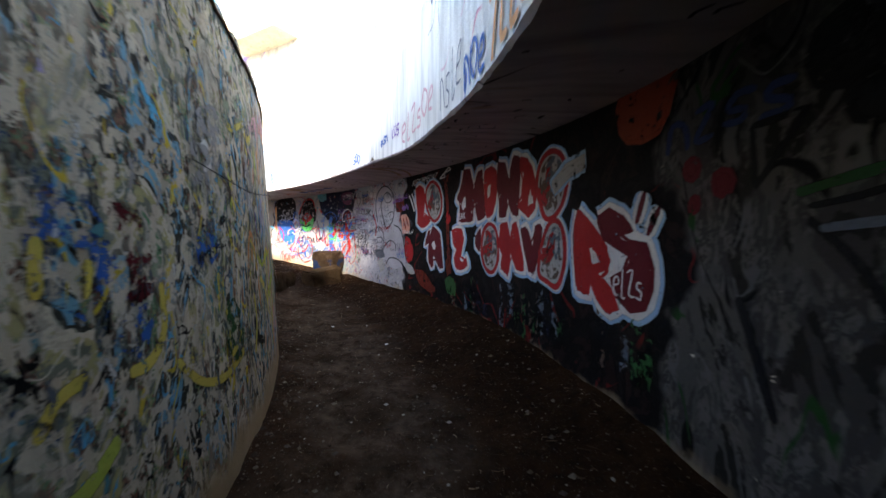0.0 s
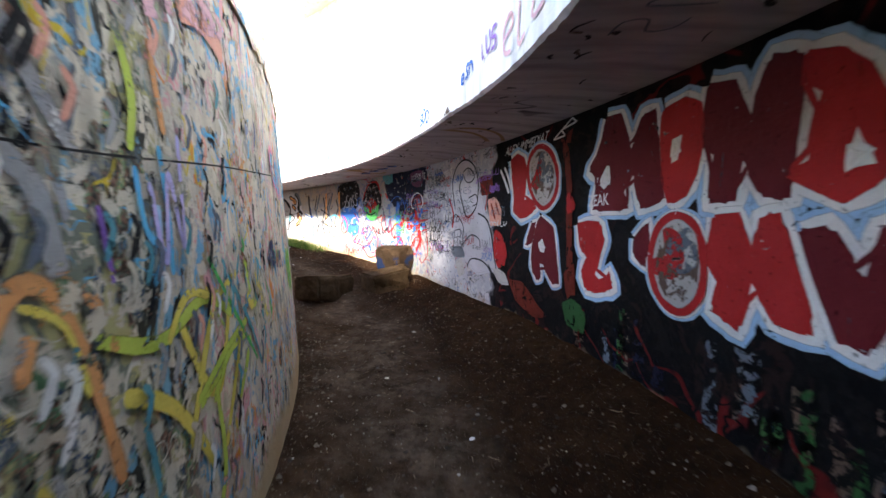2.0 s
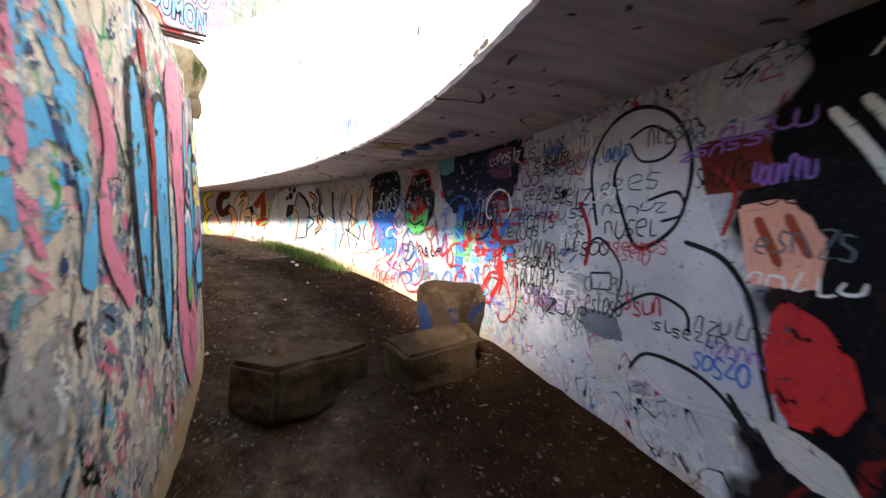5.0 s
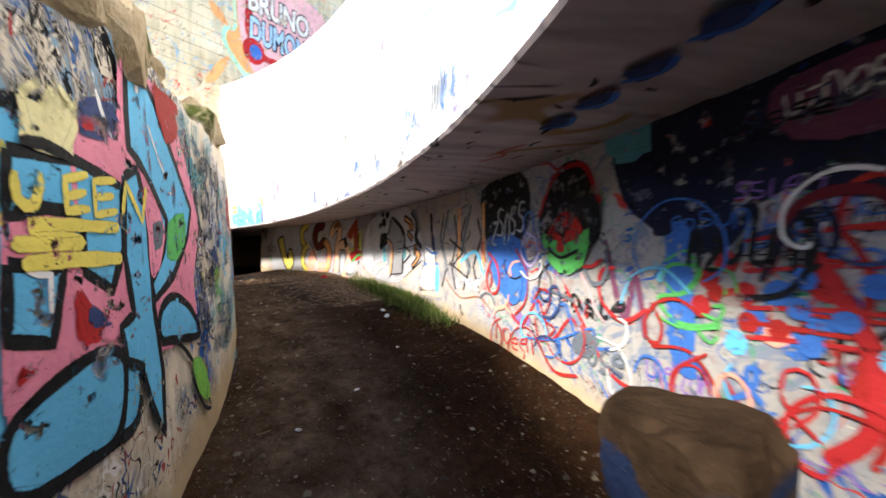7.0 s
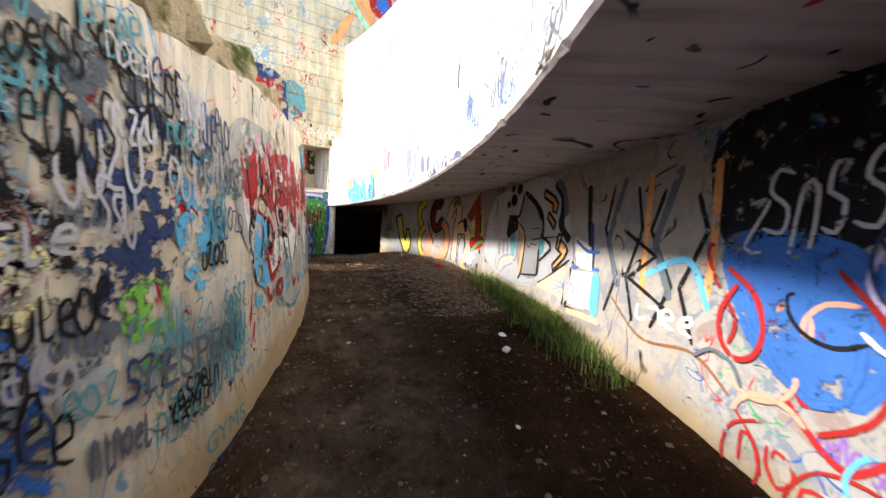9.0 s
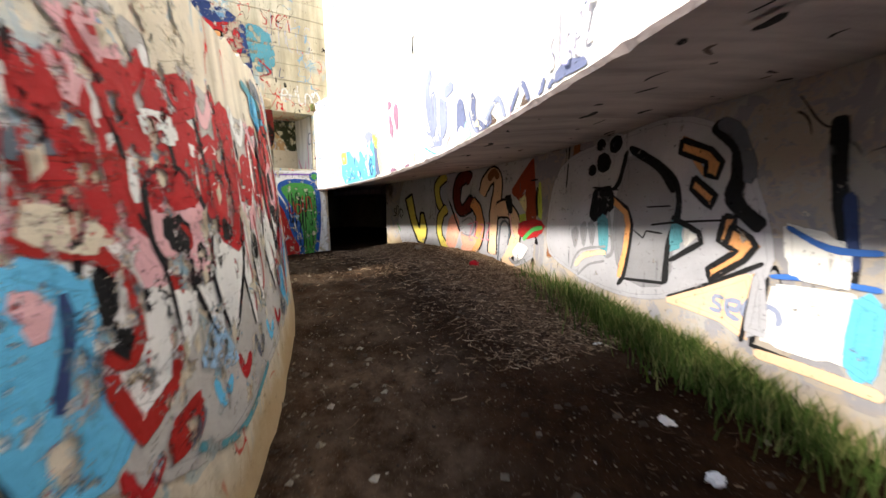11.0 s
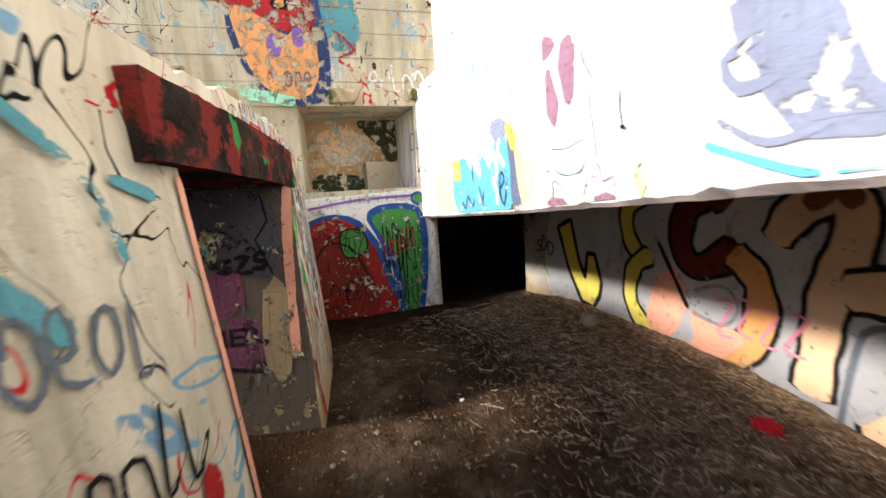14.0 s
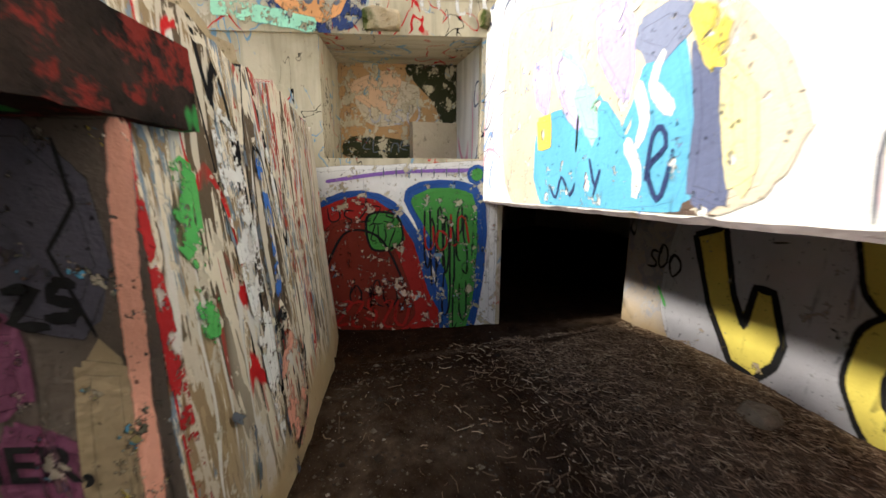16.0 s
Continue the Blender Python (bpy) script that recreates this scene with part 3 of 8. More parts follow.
PAINT = {}
SHADES = {"black": (0.009, 0.009, 0.01), "white": (0.74, 0.73, 0.7), "red": (0.4, 0.02, 0.022), "dark_red": (0.13, 0.01, 0.016), "halo": (0.34, 0.52, 0.72),
          "grey": (0.36, 0.35, 0.34), "silver": (0.48, 0.48, 0.52), "sky": (0.12, 0.45, 0.7), "pink": (0.72, 0.24, 0.33), "yellow": (0.72, 0.6, 0.12),
          "orange": (0.72, 0.34, 0.13), "peach": (0.74, 0.5, 0.32), "salmon": (0.75, 0.36, 0.26), "green": (0.09, 0.4, 0.1), "mint": (0.35, 0.72, 0.5),
          "navy": (0.03, 0.05, 0.14), "blue": (0.04, 0.14, 0.46), "purple": (0.24, 0.12, 0.42), "lilac": (0.5, 0.44, 0.72), "rust": (0.3, 0.05, 0.02),
          "limegreen": (0.2, 0.5, 0.08), "mured": (0.33, 0.018, 0.014), "mudark": (0.17, 0.022, 0.012), "mugreen": (0.06, 0.26, 0.05), "mublue": (0.02, 0.08, 0.3), "dkgreen": (0.025, 0.085, 0.025), "ember": (0.13, 0.018, 0.01), "straw": (0.74, 0.68, 0.36), "moss": (0.035, 0.04, 0.015), "brown": (0.24, 0.1, 0.04), "plum": (0.16, 0.05, 0.1), "lime": (0.5, 0.6, 0.1), "teal": (0.1, 0.3, 0.35), "slate": (0.12, 0.14, 0.17), "faded": (0.24, 0.27, 0.38), "cream": (0.62, 0.55, 0.42), "rose": (0.7, 0.4, 0.42), "steel": (0.30, 0.30, 0.32),
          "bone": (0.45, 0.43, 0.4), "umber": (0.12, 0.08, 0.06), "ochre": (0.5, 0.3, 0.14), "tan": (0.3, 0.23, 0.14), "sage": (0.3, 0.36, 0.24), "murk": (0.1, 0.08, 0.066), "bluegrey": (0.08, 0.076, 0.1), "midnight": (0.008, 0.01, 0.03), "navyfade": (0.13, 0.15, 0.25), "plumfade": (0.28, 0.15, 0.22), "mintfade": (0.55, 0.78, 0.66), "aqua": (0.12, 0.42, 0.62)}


def shade(name, worn=0.25):
    key = (name, worn)
    if key not in PAINT:
        PAINT[key] = paint("paint_" + name, SHADES[name], 0.6, worn)
    return PAINT[key]


def on_outer(u, z, off):
    return polar(math.degrees(u / 13.0), R_OUT - off, z)


def on_inner(u, z, off):
    a = math.degrees(u / 13.0)
    z = min(z, lerp(IN_TOP, a) - 0.07)
    return polar(a, in_r(a, z) + off + 0.003, z)


def on_face(u, z, off):
    a = math.degrees(u / 13.0)
    z = max(z, lerp(LIP, a) + 0.03)
    return polar(a, (R_BAND if z < Z_STEP else R_FACE) - off - 0.001, z)


def on_end(u, z, off):
    return Vector((EX + off, u, z))


def on_board(u, z, off):
    return Vector((EX + 0.024 + off, u, z))


def on_soffit(u, r, off):
    a = math.degrees(u / 13.0)
    k = max(0.0, min(1.0, (r - R_BAND) / (13.0 - R_BAND)))
    z = lerp(LIP, a) * (1 - k) + lerp(SOFFIT, a) * k
    return polar(a, r, z - 0.008 - off)


def on_reveal(u, z, off):
    p = polar(DOOR[1], u, z)
    d = polar(DOOR[1] + 90, 1.0) - polar(DOOR[1] + 90, 0.0)
    return p - d * off


OWNER = {on_outer: wall_outer, on_inner: wall_inner, on_face: band, on_end: wall_end, on_board: wall_upper, on_soffit: band, on_reveal: wall_inner}


def curve_pts(pts, closed, step):
    """Catmull-Rom through the points."""
    n = len(pts)
    out = []
    for i in range(n if closed else n - 1):
        p = [pts[(i + k) % n] if closed else pts[max(0, min(n - 1, i + k))] for k in (-1, 0, 1, 2)]
        m = max(2, int(math.dist(p[1], p[2]) / step))
        for j in range(m):
            t = j / m
            out.append(tuple(0.5 * (2 * p[1][c] + (p[2][c] - p[0][c]) * t + (2 * p[0][c] - 5 * p[1][c] + 4 * p[2][c] - p[3][c]) * t * t
                                    + (3 * p[1][c] - p[0][c] - 3 * p[2][c] + p[3][c]) * t ** 3) for c in (0, 1)))
    if not closed:
        out.append(tuple(pts[-1]))
    return out


def straight_pts(pts, closed, step):
    out = []
    n = len(pts)
    for i in range(n if closed else n - 1):
        a, b = pts[i], pts[(i + 1) % n]
        m = max(1, int(math.dist(a, b) / step))
        out += [(a[0] + (b[0] - a[0]) * j / m, a[1] + (b[1] - a[1]) * j / m) for j in range(m)]
    if not closed:
        out.append(tuple(pts[-1]))
    return out


class Art:
    """One painted piece: flat shapes in wall coordinates, mapped onto the wall at the end."""

    def __init__(self, name, surface, label="", worn=0.25, base=0.0035):
        self.name, self.s, self.label, self.worn, self.off, self.rise = name, surface, label, worn, base, 0.00022
        self.bm, self.mats = bmesh.new(), []
        self.edge = self.bm.verts.layers.float.new("edge")

    def slot(self, colour):
        if colour not in self.mats:
            self.mats.append(colour)
        return self.mats.index(colour)

    def flat(self, polys, colour, edges=None):
        """polys: lists of (u, z); edges: how full the paint is at each corner."""
        i = self.slot(colour)
        for k, p in enumerate(polys):
            vs = [self.bm.verts.new((q[0], q[1], self.off)) for q in p]
            for c, v in enumerate(vs):
                v[self.edge] = edges[k][c] if edges else 1.0
            try:
                self.bm.faces.new(vs).material_index = i
            except ValueError:
                pass
        self.off += self.rise
        return self

    def fill(self, pts, colour, round_=True, wob=0.012):
        c = (curve_pts if round_ else straight_pts)(pts, True, 0.05)
        c = [(u + wob * n2(u * 9, z * 9, 1), z + wob * n2(u * 9, z * 9, 4)) for u, z in c]
        tri = tessellate_polygon([[Vector((u, z, 0)) for u, z in c]])
        self.flat([[c[i] for i in t] for t in tri], colour)
        return self.line(c[::3], 0.035, colour, False, True)

    def oval(self, u, z, a, b, colour, tilt=0.0):
        k = radians(tilt)
        return self.fill([(u + a * math.cos(t) * math.cos(k) - b * math.sin(t) * math.sin(k), z + a * math.cos(t) * math.sin(k) + b * math.sin(t) * math.cos(k))
                          for t in [radians(30 * i) for i in range(12)]], colour)

    def line(self, pts, w, colour, round_=True, closed=False):
        c = (curve_pts if round_ else straight_pts)(pts, closed, 0.035)
        if closed:
            c.append(c[0])
        polys, edges, last = [], [], None
        for i, (u, z) in enumerate(c):
            a, b = c[max(0, i - 1)], c[min(len(c) - 1, i + 1)]
            d = math.hypot(b[0] - a[0], b[1] - a[1]) or 1
            ww = w * 0.5 * (1 + 0.25 * n2(u * 7, z * 7, 9))
            if not closed and i in (0, len(c) - 1):
                ww *= 0.55
            nx, nz = -(b[1] - a[1]) / d, (b[0] - a[0]) / d
            f = min(0.35 * ww, 0.009)
            cur = [(u + nx * k, z + nz * k) for k in (ww + f, ww - 2 * f, 2 * f - ww, -ww - f)]
            if last:
                for k in range(3):
                    polys.append((last[k], last[k + 1], cur[k + 1], cur[k]))
                    edges.append(((0, 1, 1, 0), (1, 1, 1, 1), (1, 0, 0, 1))[k])
            last = cur
        return self.flat(polys, colour, edges)

    def letter(self, pts, w, colour, edge="black", rim=0.06):
        """A fat stroke with a dark rim."""
        self.line(pts, w + rim, edge)
        return self.line(pts, w, colour)

    def piece(self, pts, colour, edge="black", w=0.045, round_=True):
        self.fill(pts, colour, round_)
        return self.line(pts, w, edge, round_, True)

    def word(self, text, u0, z0, u1, z1, layers, slant=0.0):
        """Lettering in the built-in font, stretched from (u0, z0) to (u1, z1); layers: (colour, swelling)."""
        frame_box = None
        for colour, swell in layers:
            cu = bpy.data.curves.new("lettering", "FONT")
            cu.body, cu.resolution_u = text, 4
            ob = bpy.data.objects.new("lettering", cu)
            scene.collection.objects.link(ob)
            if frame_box is None:
                me = ob.to_mesh()
                xs, ys = [v.co.x for v in me.vertices], [v.co.y for v in me.vertices]
                frame_box = (min(xs), max(xs), min(ys), max(ys))
                ob.to_mesh_clear()
            cu.offset = swell
            ob.update_tag()
            bpy.context.view_layer.update()
            me = ob.evaluated_get(bpy.context.evaluated_depsgraph_get()).to_mesh()
            x0, x1, y0, y1 = frame_box
            co = []
            for v in me.vertices:
                k, h = (v.co.x - x0) / (x1 - x0), (v.co.y - y0) / (y1 - y0)
                k += slant * (h - 0.5)
                co.append((u0 + (u1 - u0) * k, z0 + (z1 - z0) * h))
            self.flat([[co[i] for i in p.vertices] for p in me.polygons], colour)
            bpy.data.objects.remove(ob)
            bpy.data.curves.remove(cu)
        return self

    def tag(self, u0, z0, u1, z1, colour, w=0.02, seed=0, loops=6):
        """An unreadable scrawl: a row of loops, arches, hooks and bars."""
        rnd = random.Random(seed)
        shapes = (((0.1, 0.9), (0.0, 0.4), (0.35, 0.0), (0.8, 0.3), (0.75, 0.8), (0.3, 0.95), (0.15, 0.6)), ((0.1, 0.0), (0.15, 0.95), (0.6, 0.9), (0.75, 0.4), (0.8, 0.0)),
                  ((0.1, 1.0), (0.1, 0.2), (0.5, 0.0), (0.85, 0.3), (0.8, 1.0)), ((0.8, 0.9), (0.3, 0.95), (0.2, 0.6), (0.7, 0.4), (0.6, 0.05), (0.05, 0.1)),
                  ((0.1, 0.5), (0.7, 0.55), (0.6, 0.95), (0.15, 0.8), (0.15, 0.2), (0.8, 0.05)), ((0.3, 1.15), (0.35, 0.0), (0.8, 0.1)), ((0.1, 0.9), (0.8, 0.95), (0.2, 0.05), (0.9, 0.0)))
        for i in range(loops):
            g = rnd.choice(shapes)
            a, b = u0 + (u1 - u0) * i / loops, (u1 - u0) / loops * rnd.uniform(0.95, 1.25)
            dz, hh, sl = (z1 - z0) * rnd.uniform(-0.18, 0.18), (z1 - z0) * rnd.uniform(0.75, 1.1), rnd.uniform(-0.1, 0.25)
            self.line([(a + b * (x + sl * y + rnd.uniform(-0.08, 0.08)), z0 + dz + hh * (y + rnd.uniform(-0.06, 0.06))) for x, y in g], w, colour)
        return self

    def end(self):
        bm = self.bm
        us = [v.co.x for v in bm.verts]
        if self.s not in (on_end, on_board, on_reveal) and us:
            x = math.ceil(min(us) / 0.11) * 0.11
            while x < max(us):
                bmesh.ops.bisect_plane(bm, geom=bm.verts[:] + bm.edges[:] + bm.faces[:], plane_co=(x, 0, 0), plane_no=(1, 0, 0))
                x += 0.11
        if self.s is on_inner:
            zsn = [v.co.y for v in bm.verts]
            x = math.ceil(min(zsn) / 0.15) * 0.15
            while x < max(zsn):
                bmesh.ops.bisect_plane(bm, geom=bm.verts[:] + bm.edges[:] + bm.faces[:], plane_co=(0, x, 0), plane_no=(0, 1, 0))
                x += 0.15
        for v in bm.verts:
            v.co = self.s(v.co.x, v.co.y, v.co.z)
        return part(self.name, bm, [shade(c, self.worn) for c in self.mats], OWNER[self.s], self.label)


scene.cycles.transparent_max_bounces = 32

# large red lettering on the black stretch of the outer wall
LETTERS = [
    ("L", "red", [(7.79, 2.63), (7.64, 2.68), (7.48, 2.60), (7.42, 2.43), (7.46, 2.20), (7.46, 2.05), (7.22, 2.03), (7.19, 1.91), (7.54, 1.79), (7.73, 1.91), (7.71, 2.17), (7.78, 2.41)]),
    ("A", "dark_red", [(7.09, 1.80), (6.83, 1.65), (6.76, 1.31), (6.72, 1.00), (6.83, 0.98), (7.03, 1.20), (7.10, 1.21), (7.08, 1.02), (7.18, 0.99), (7.29, 1.14), (7.28, 1.37), (7.22, 1.57), (7.15, 1.74)]),
    ("A slash", "dark_red", [(7.28, 1.72), (7.19, 1.75), (7.29, 1.46), (7.44, 1.43)]),
    ("M", "dark_red", [(5.94, 2.68), (5.76, 2.67), (5.62, 2.33), (5.47, 2.59), (5.36, 2.59), (5.30, 2.12), (5.23, 1.87), (5.49, 1.80), (5.58, 2.10), (5.69, 1.97), (5.63, 1.82), (6.13, 1.83), (6.05, 2.14), (6.19, 2.22), (6.04, 2.42)]),
    ("O", "red", [(5.25, 2.54), (5.06, 2.57), (4.93, 2.49), (4.92, 2.23), (5.00, 1.94), (5.14, 1.82), (5.24, 1.92), (5.28, 2.29)]),
    ("N", "dark_red", [(4.87, 2.59), (4.69, 2.54), (4.56, 2.24), (4.52, 2.46), (4.45, 2.61), (4.29, 2.53), (4.31, 2.26), (4.33, 2.03), (4.33, 1.79), (4.48, 1.81), (4.61, 2.04), (4.65, 1.80), (4.85, 1.80), (4.82, 2.12), (4.91, 2.18), (4.90, 2.41)]),
    ("D", "red", [(4.28, 2.52), (4.16, 2.50), (4.02, 2.35), (3.94, 2.14), (3.91, 1.96), (3.97, 1.81), (4.09, 1.76), (4.27, 1.86), (4.36, 1.92), (4.25, 1.98), (4.24, 2.16), (4.21, 2.30), (4.28, 2.39)]),
    ("E", "red", [(6.37, 1.69), (6.09, 1.72), (5.99, 1.67), (5.96, 1.53), (6.03, 1.34), (6.08, 1.18), (6.02, 1.14), (5.93, 1.17), (5.87, 1.24), (5.82, 1.08), (5.99, 1.02), (6.20, 1.00), (6.30, 1.13), (6.27, 1.26), (6.20, 1.35), (6.30, 1.40), (6.34, 1.53)]),
    ("apostrophe", "dark_red", [(5.55, 1.55), (5.39, 1.70), (5.42, 1.31), (5.56, 1.39)]),
    ("N", "red", [(4.80, 1.70), (4.64, 1.72), (4.53, 1.44), (4.50, 1.69), (4.39, 1.72), (4.30, 1.42), (4.19, 1.08), (4.39, 1.11), (4.53, 1.30), (4.61, 0.99), (4.80, 1.08), (4.75, 1.28), (4.85, 1.42)]),
    ("V", "dark_red", [(4.27, 1.61), (4.16, 1.65), (4.00, 1.40), (3.95, 1.63), (3.83, 1.66), (3.78, 1.60), (3.88, 1.31), (3.97, 1.05), (4.08, 1.09), (4.18, 1.33)]),
    ("R", "red", [(3.12, 1.73), (2.98, 1.64), (2.81, 1.48), (2.70, 1.38), (2.64, 1.26), (2.68, 1.17), (2.81, 1.14), (2.60, 0.98), (2.55, 0.86), (2.65, 0.80), (2.80, 0.88), (2.92, 1.05), (2.95, 0.92), (3.14, 0.96), (3.17, 1.26), (3.20, 1.49)]),
    ("S", "dark_red", [(2.81, 1.64), (2.66, 1.70), (2.52, 1.65), (2.37, 1.50), (2.52, 1.48), (2.46, 1.42), (2.33, 1.42), (2.22, 1.39), (2.16, 1.27), (2.15, 1.12), (2.20, 0.96), (2.33, 0.87), (2.47, 0.89), (2.60, 1.01), (2.63, 1.10), (2.45, 1.21), (2.41, 1.31), (2.58, 1.38), (2.73, 1.45)]),
]
ROUNDS = [
    ([(7.04, 2.68), (6.85, 2.54), (6.74, 2.31), (6.75, 2.09), (6.87, 1.94), (7.05, 1.89), (7.24, 2.02), (7.38, 2.28), (7.38, 2.55), (7.22, 2.69)],
     [(7.30, 2.23), (7.20, 2.35), (7.12, 2.54), (7.07, 2.46), (7.13, 2.34), (7.10, 2.21), (7.18, 2.15)]),
    ([(3.54, 2.44), (3.38, 2.34), (3.30, 2.15), (3.30, 1.99), (3.39, 1.81), (3.56, 1.69), (3.73, 1.70), (3.84, 1.88), (3.92, 2.11), (3.85, 2.34), (3.71, 2.44)],
     [(3.91, 2.06), (3.73, 2.05), (3.70, 2.17), (3.66, 2.30), (3.60, 2.26), (3.61, 2.17), (3.65, 2.06), (3.65, 1.91), (3.72, 1.85), (3.87, 1.93)]),
    ([(5.12, 1.75), (4.93, 1.65), (4.86, 1.42), (4.88, 1.16), (5.05, 1.00), (5.27, 1.08), (5.38, 1.35), (5.31, 1.64)],
     [(5.22, 1.63), (5.09, 1.61), (5.05, 1.41), (5.09, 1.27), (5.36, 1.30), (5.34, 1.38), (5.18, 1.42)]),
    ([(3.49, 1.68), (3.38, 1.58), (3.33, 1.37), (3.36, 1.14), (3.49, 0.94), (3.69, 0.98), (3.87, 1.06), (3.84, 1.32), (3.72, 1.57), (3.61, 1.67)],
     [(3.86, 1.33), (3.63, 1.38), (3.62, 1.51), (3.55, 1.55), (3.54, 1.42), (3.57, 1.27), (3.67, 1.19), (3.80, 1.22)]),
]
art = Art("painted_outline", on_outer, "white and pale blue outline sprayed round the red lettering", 0.18)
art.rise = 0.00001
for colour, grow in (("halo", 0.2), ("white", 0.12)):
    art.off += 0.001
    for ch, c, pts in LETTERS:
        art.line(pts, grow * (0.7 if ch[0] in "Aa" else 1.0), colour, False, True)
    for pts, mark in ROUNDS:
        art.line(pts, grow * 0.55, colour, True, True)
art.off += 0.001
for pts in ([(2.46, 1.41), (2.23, 1.40), (2.26, 1.48), (2.42, 1.49)], [(2.64, 1.36), (2.43, 1.33), (2.41, 1.22), (2.61, 1.13)], [(2.92, 1.06), (2.81, 1.14), (2.89, 1.19)]):
    art.fill(pts, "white", False)
art.line([(8.09, 2.54), (7.97, 2.36), (7.86, 2.17)], 0.045, "white").line([(7.98, 2.56), (7.88, 2.40), (7.80, 2.21)], 0.04, "white")
art.end()
for ch, c, pts in LETTERS:
    art = Art("painted_letter", on_outer, "red letter with white and pale blue outline" if c == "red" else "dark red letter with white and pale blue outline", 0.14, 0.0092)
    art.rise = 0.00002
    art.fill(pts, c, ch in "OS")
    art.off += 0.0006
    if ch == "M":
        art.word("ZEAK", 6.2, 1.87, 5.9, 1.98, [("white", 0.01)])
    if ch == "S":
        art.tag(2.62, 0.98, 2.25, 1.16, "white", 0.018, 5, 4)
    art.end()
art = Art("painted_gaps", on_outer, "pale gaps inside the red letters", 0.2, 0.0108)
for pts in ([(5.15, 2.31), (5.08, 2.32), (5.12, 2.15), (5.18, 2.13)], [(4.07, 2.02), (4.05, 2.09), (3.98, 1.91), (4.08, 1.90)], [(7.12, 1.48), (7.05, 1.54), (6.99, 1.42), (7.01, 1.35), (7.10, 1.36)], [(2.92, 1.37), (2.84, 1.33), (2.79, 1.25), (2.88, 1.22)], [(5.91, 2.23), (5.89, 2.07), (5.96, 2.02), (6.02, 2.07), (6.01, 2.11)]):
    art.fill(pts, "white", False)
art.end()
for pts, mark in ROUNDS:
    u, z = sum(p[0] for p in pts) / len(pts), sum(p[1] for p in pts) / len(pts)
    pts = [(u + 0.95 * (p[0] - u), z + 0.96 * (p[1] - z)) for p in pts]
    art = Art("painted_letter", on_outer, "round letter in red and worn grey, pale outline", 0.22, 0.0125)
    art.rise = 0.0003
    art.fill(pts, "bone").line(pts, 0.06, "red", True, True).fill(mark, "red").end()
    art = Art("worn_patch", on_outer, "brown and grey wear on the round letter", 0.75, 0.0148)
    art.fill([(u + 0.75 * (p[0] - u), z + 0.8 * (p[1] - z)) for p in pts], "umber").fill([(u + 0.5 * (p[0] - u) - 0.05, z + 0.5 * (p[1] - z) + 0.1) for p in pts], "slate").end()
art = Art("painted_arrow", on_outer, "pale band and quote marks beside the lettering", 0.4, 0.016)
art.fill([(3.62, 2.10), (3.34, 2.26), (3.00, 2.29), (2.99, 2.08), (3.27, 2.05), (3.51, 1.93)], "halo", False).fill([(3.58, 2.08), (3.31, 2.22), (3.00, 2.25), (2.99, 2.12), (3.28, 2.10), (3.52, 1.97)], "bone", False)
for q in ([(2.32, 1.55), (2.27, 1.68), (2.23, 1.78)], [(2.20, 1.46), (2.14, 1.56), (2.08, 1.65)]):
    art.line(q, 0.19, "halo", False).line(q, 0.13, "white", False).line(q, 0.05, "dark_red", False)
art.fill([(8.19, 1.63), (7.98, 1.48), (7.90, 1.27), (8.01, 1.09), (8.18, 1.11), (8.26, 1.39)], "red").fill([(7.83, 0.91), (7.47, 0.91), (7.14, 0.65), (6.93, 0.56), (7.24, 0.50), (7.65, 0.65)], "ember", False)
art.line([(6.60, 2.60), (6.52, 2.14), (6.51, 1.64), (6.49, 1.10)], 0.1, "ember").fill([(6.51, 2.04), (6.41, 1.86), (6.53, 1.82), (6.57, 1.91)], "red").fill([(6.67, 2.65), (6.46, 2.74), (6.51, 2.60), (6.64, 2.59)], "ember", False).fill([(6.58, 1.14), (6.43, 1.25), (6.40, 0.93), (6.53, 0.86)], "ember", False)
art.fill([(2.5, 2.6), (1.95, 2.66), (2.05, 2.2), (2.45, 2.22)], "rust").fill([(6.60, 0.79), (6.40, 0.87), (6.21, 0.75), (6.25, 0.54), (6.53, 0.56)], "dkgreen", False).end()
art = Art("paint_runs", on_outer, "dim green and grey runs of paint below the lettering", 0.85)
rnd = random.Random(9)
for k in range(38):
    u = rnd.uniform(2.2, 6.6)
    z = rnd.uniform(0.6, 0.95)
    art.line([(u, z), (u + rnd.uniform(-0.03, 0.03), z - 0.2), (u, rnd.uniform(0.2, 0.4))], rnd.uniform(0.03, 0.16), rnd.choice(["dkgreen", "umber", "dkgreen", "midnight", "slate", "umber"]))
art.end()
art = Art("painted_words", on_outer, "small white handwritten words and an arrow", 0.1)
art.word("ALEX IMMEDIAT", 7.95, 2.72, 6.95, 2.84, [("white", 0.0)], 0.05)
art.line([(6.85, 2.7), (6.5, 2.86), (6.42, 2.8), (6.7, 2.78), (6.62, 2.7), (6.85, 2.7)], 0.02, "white", False).end()

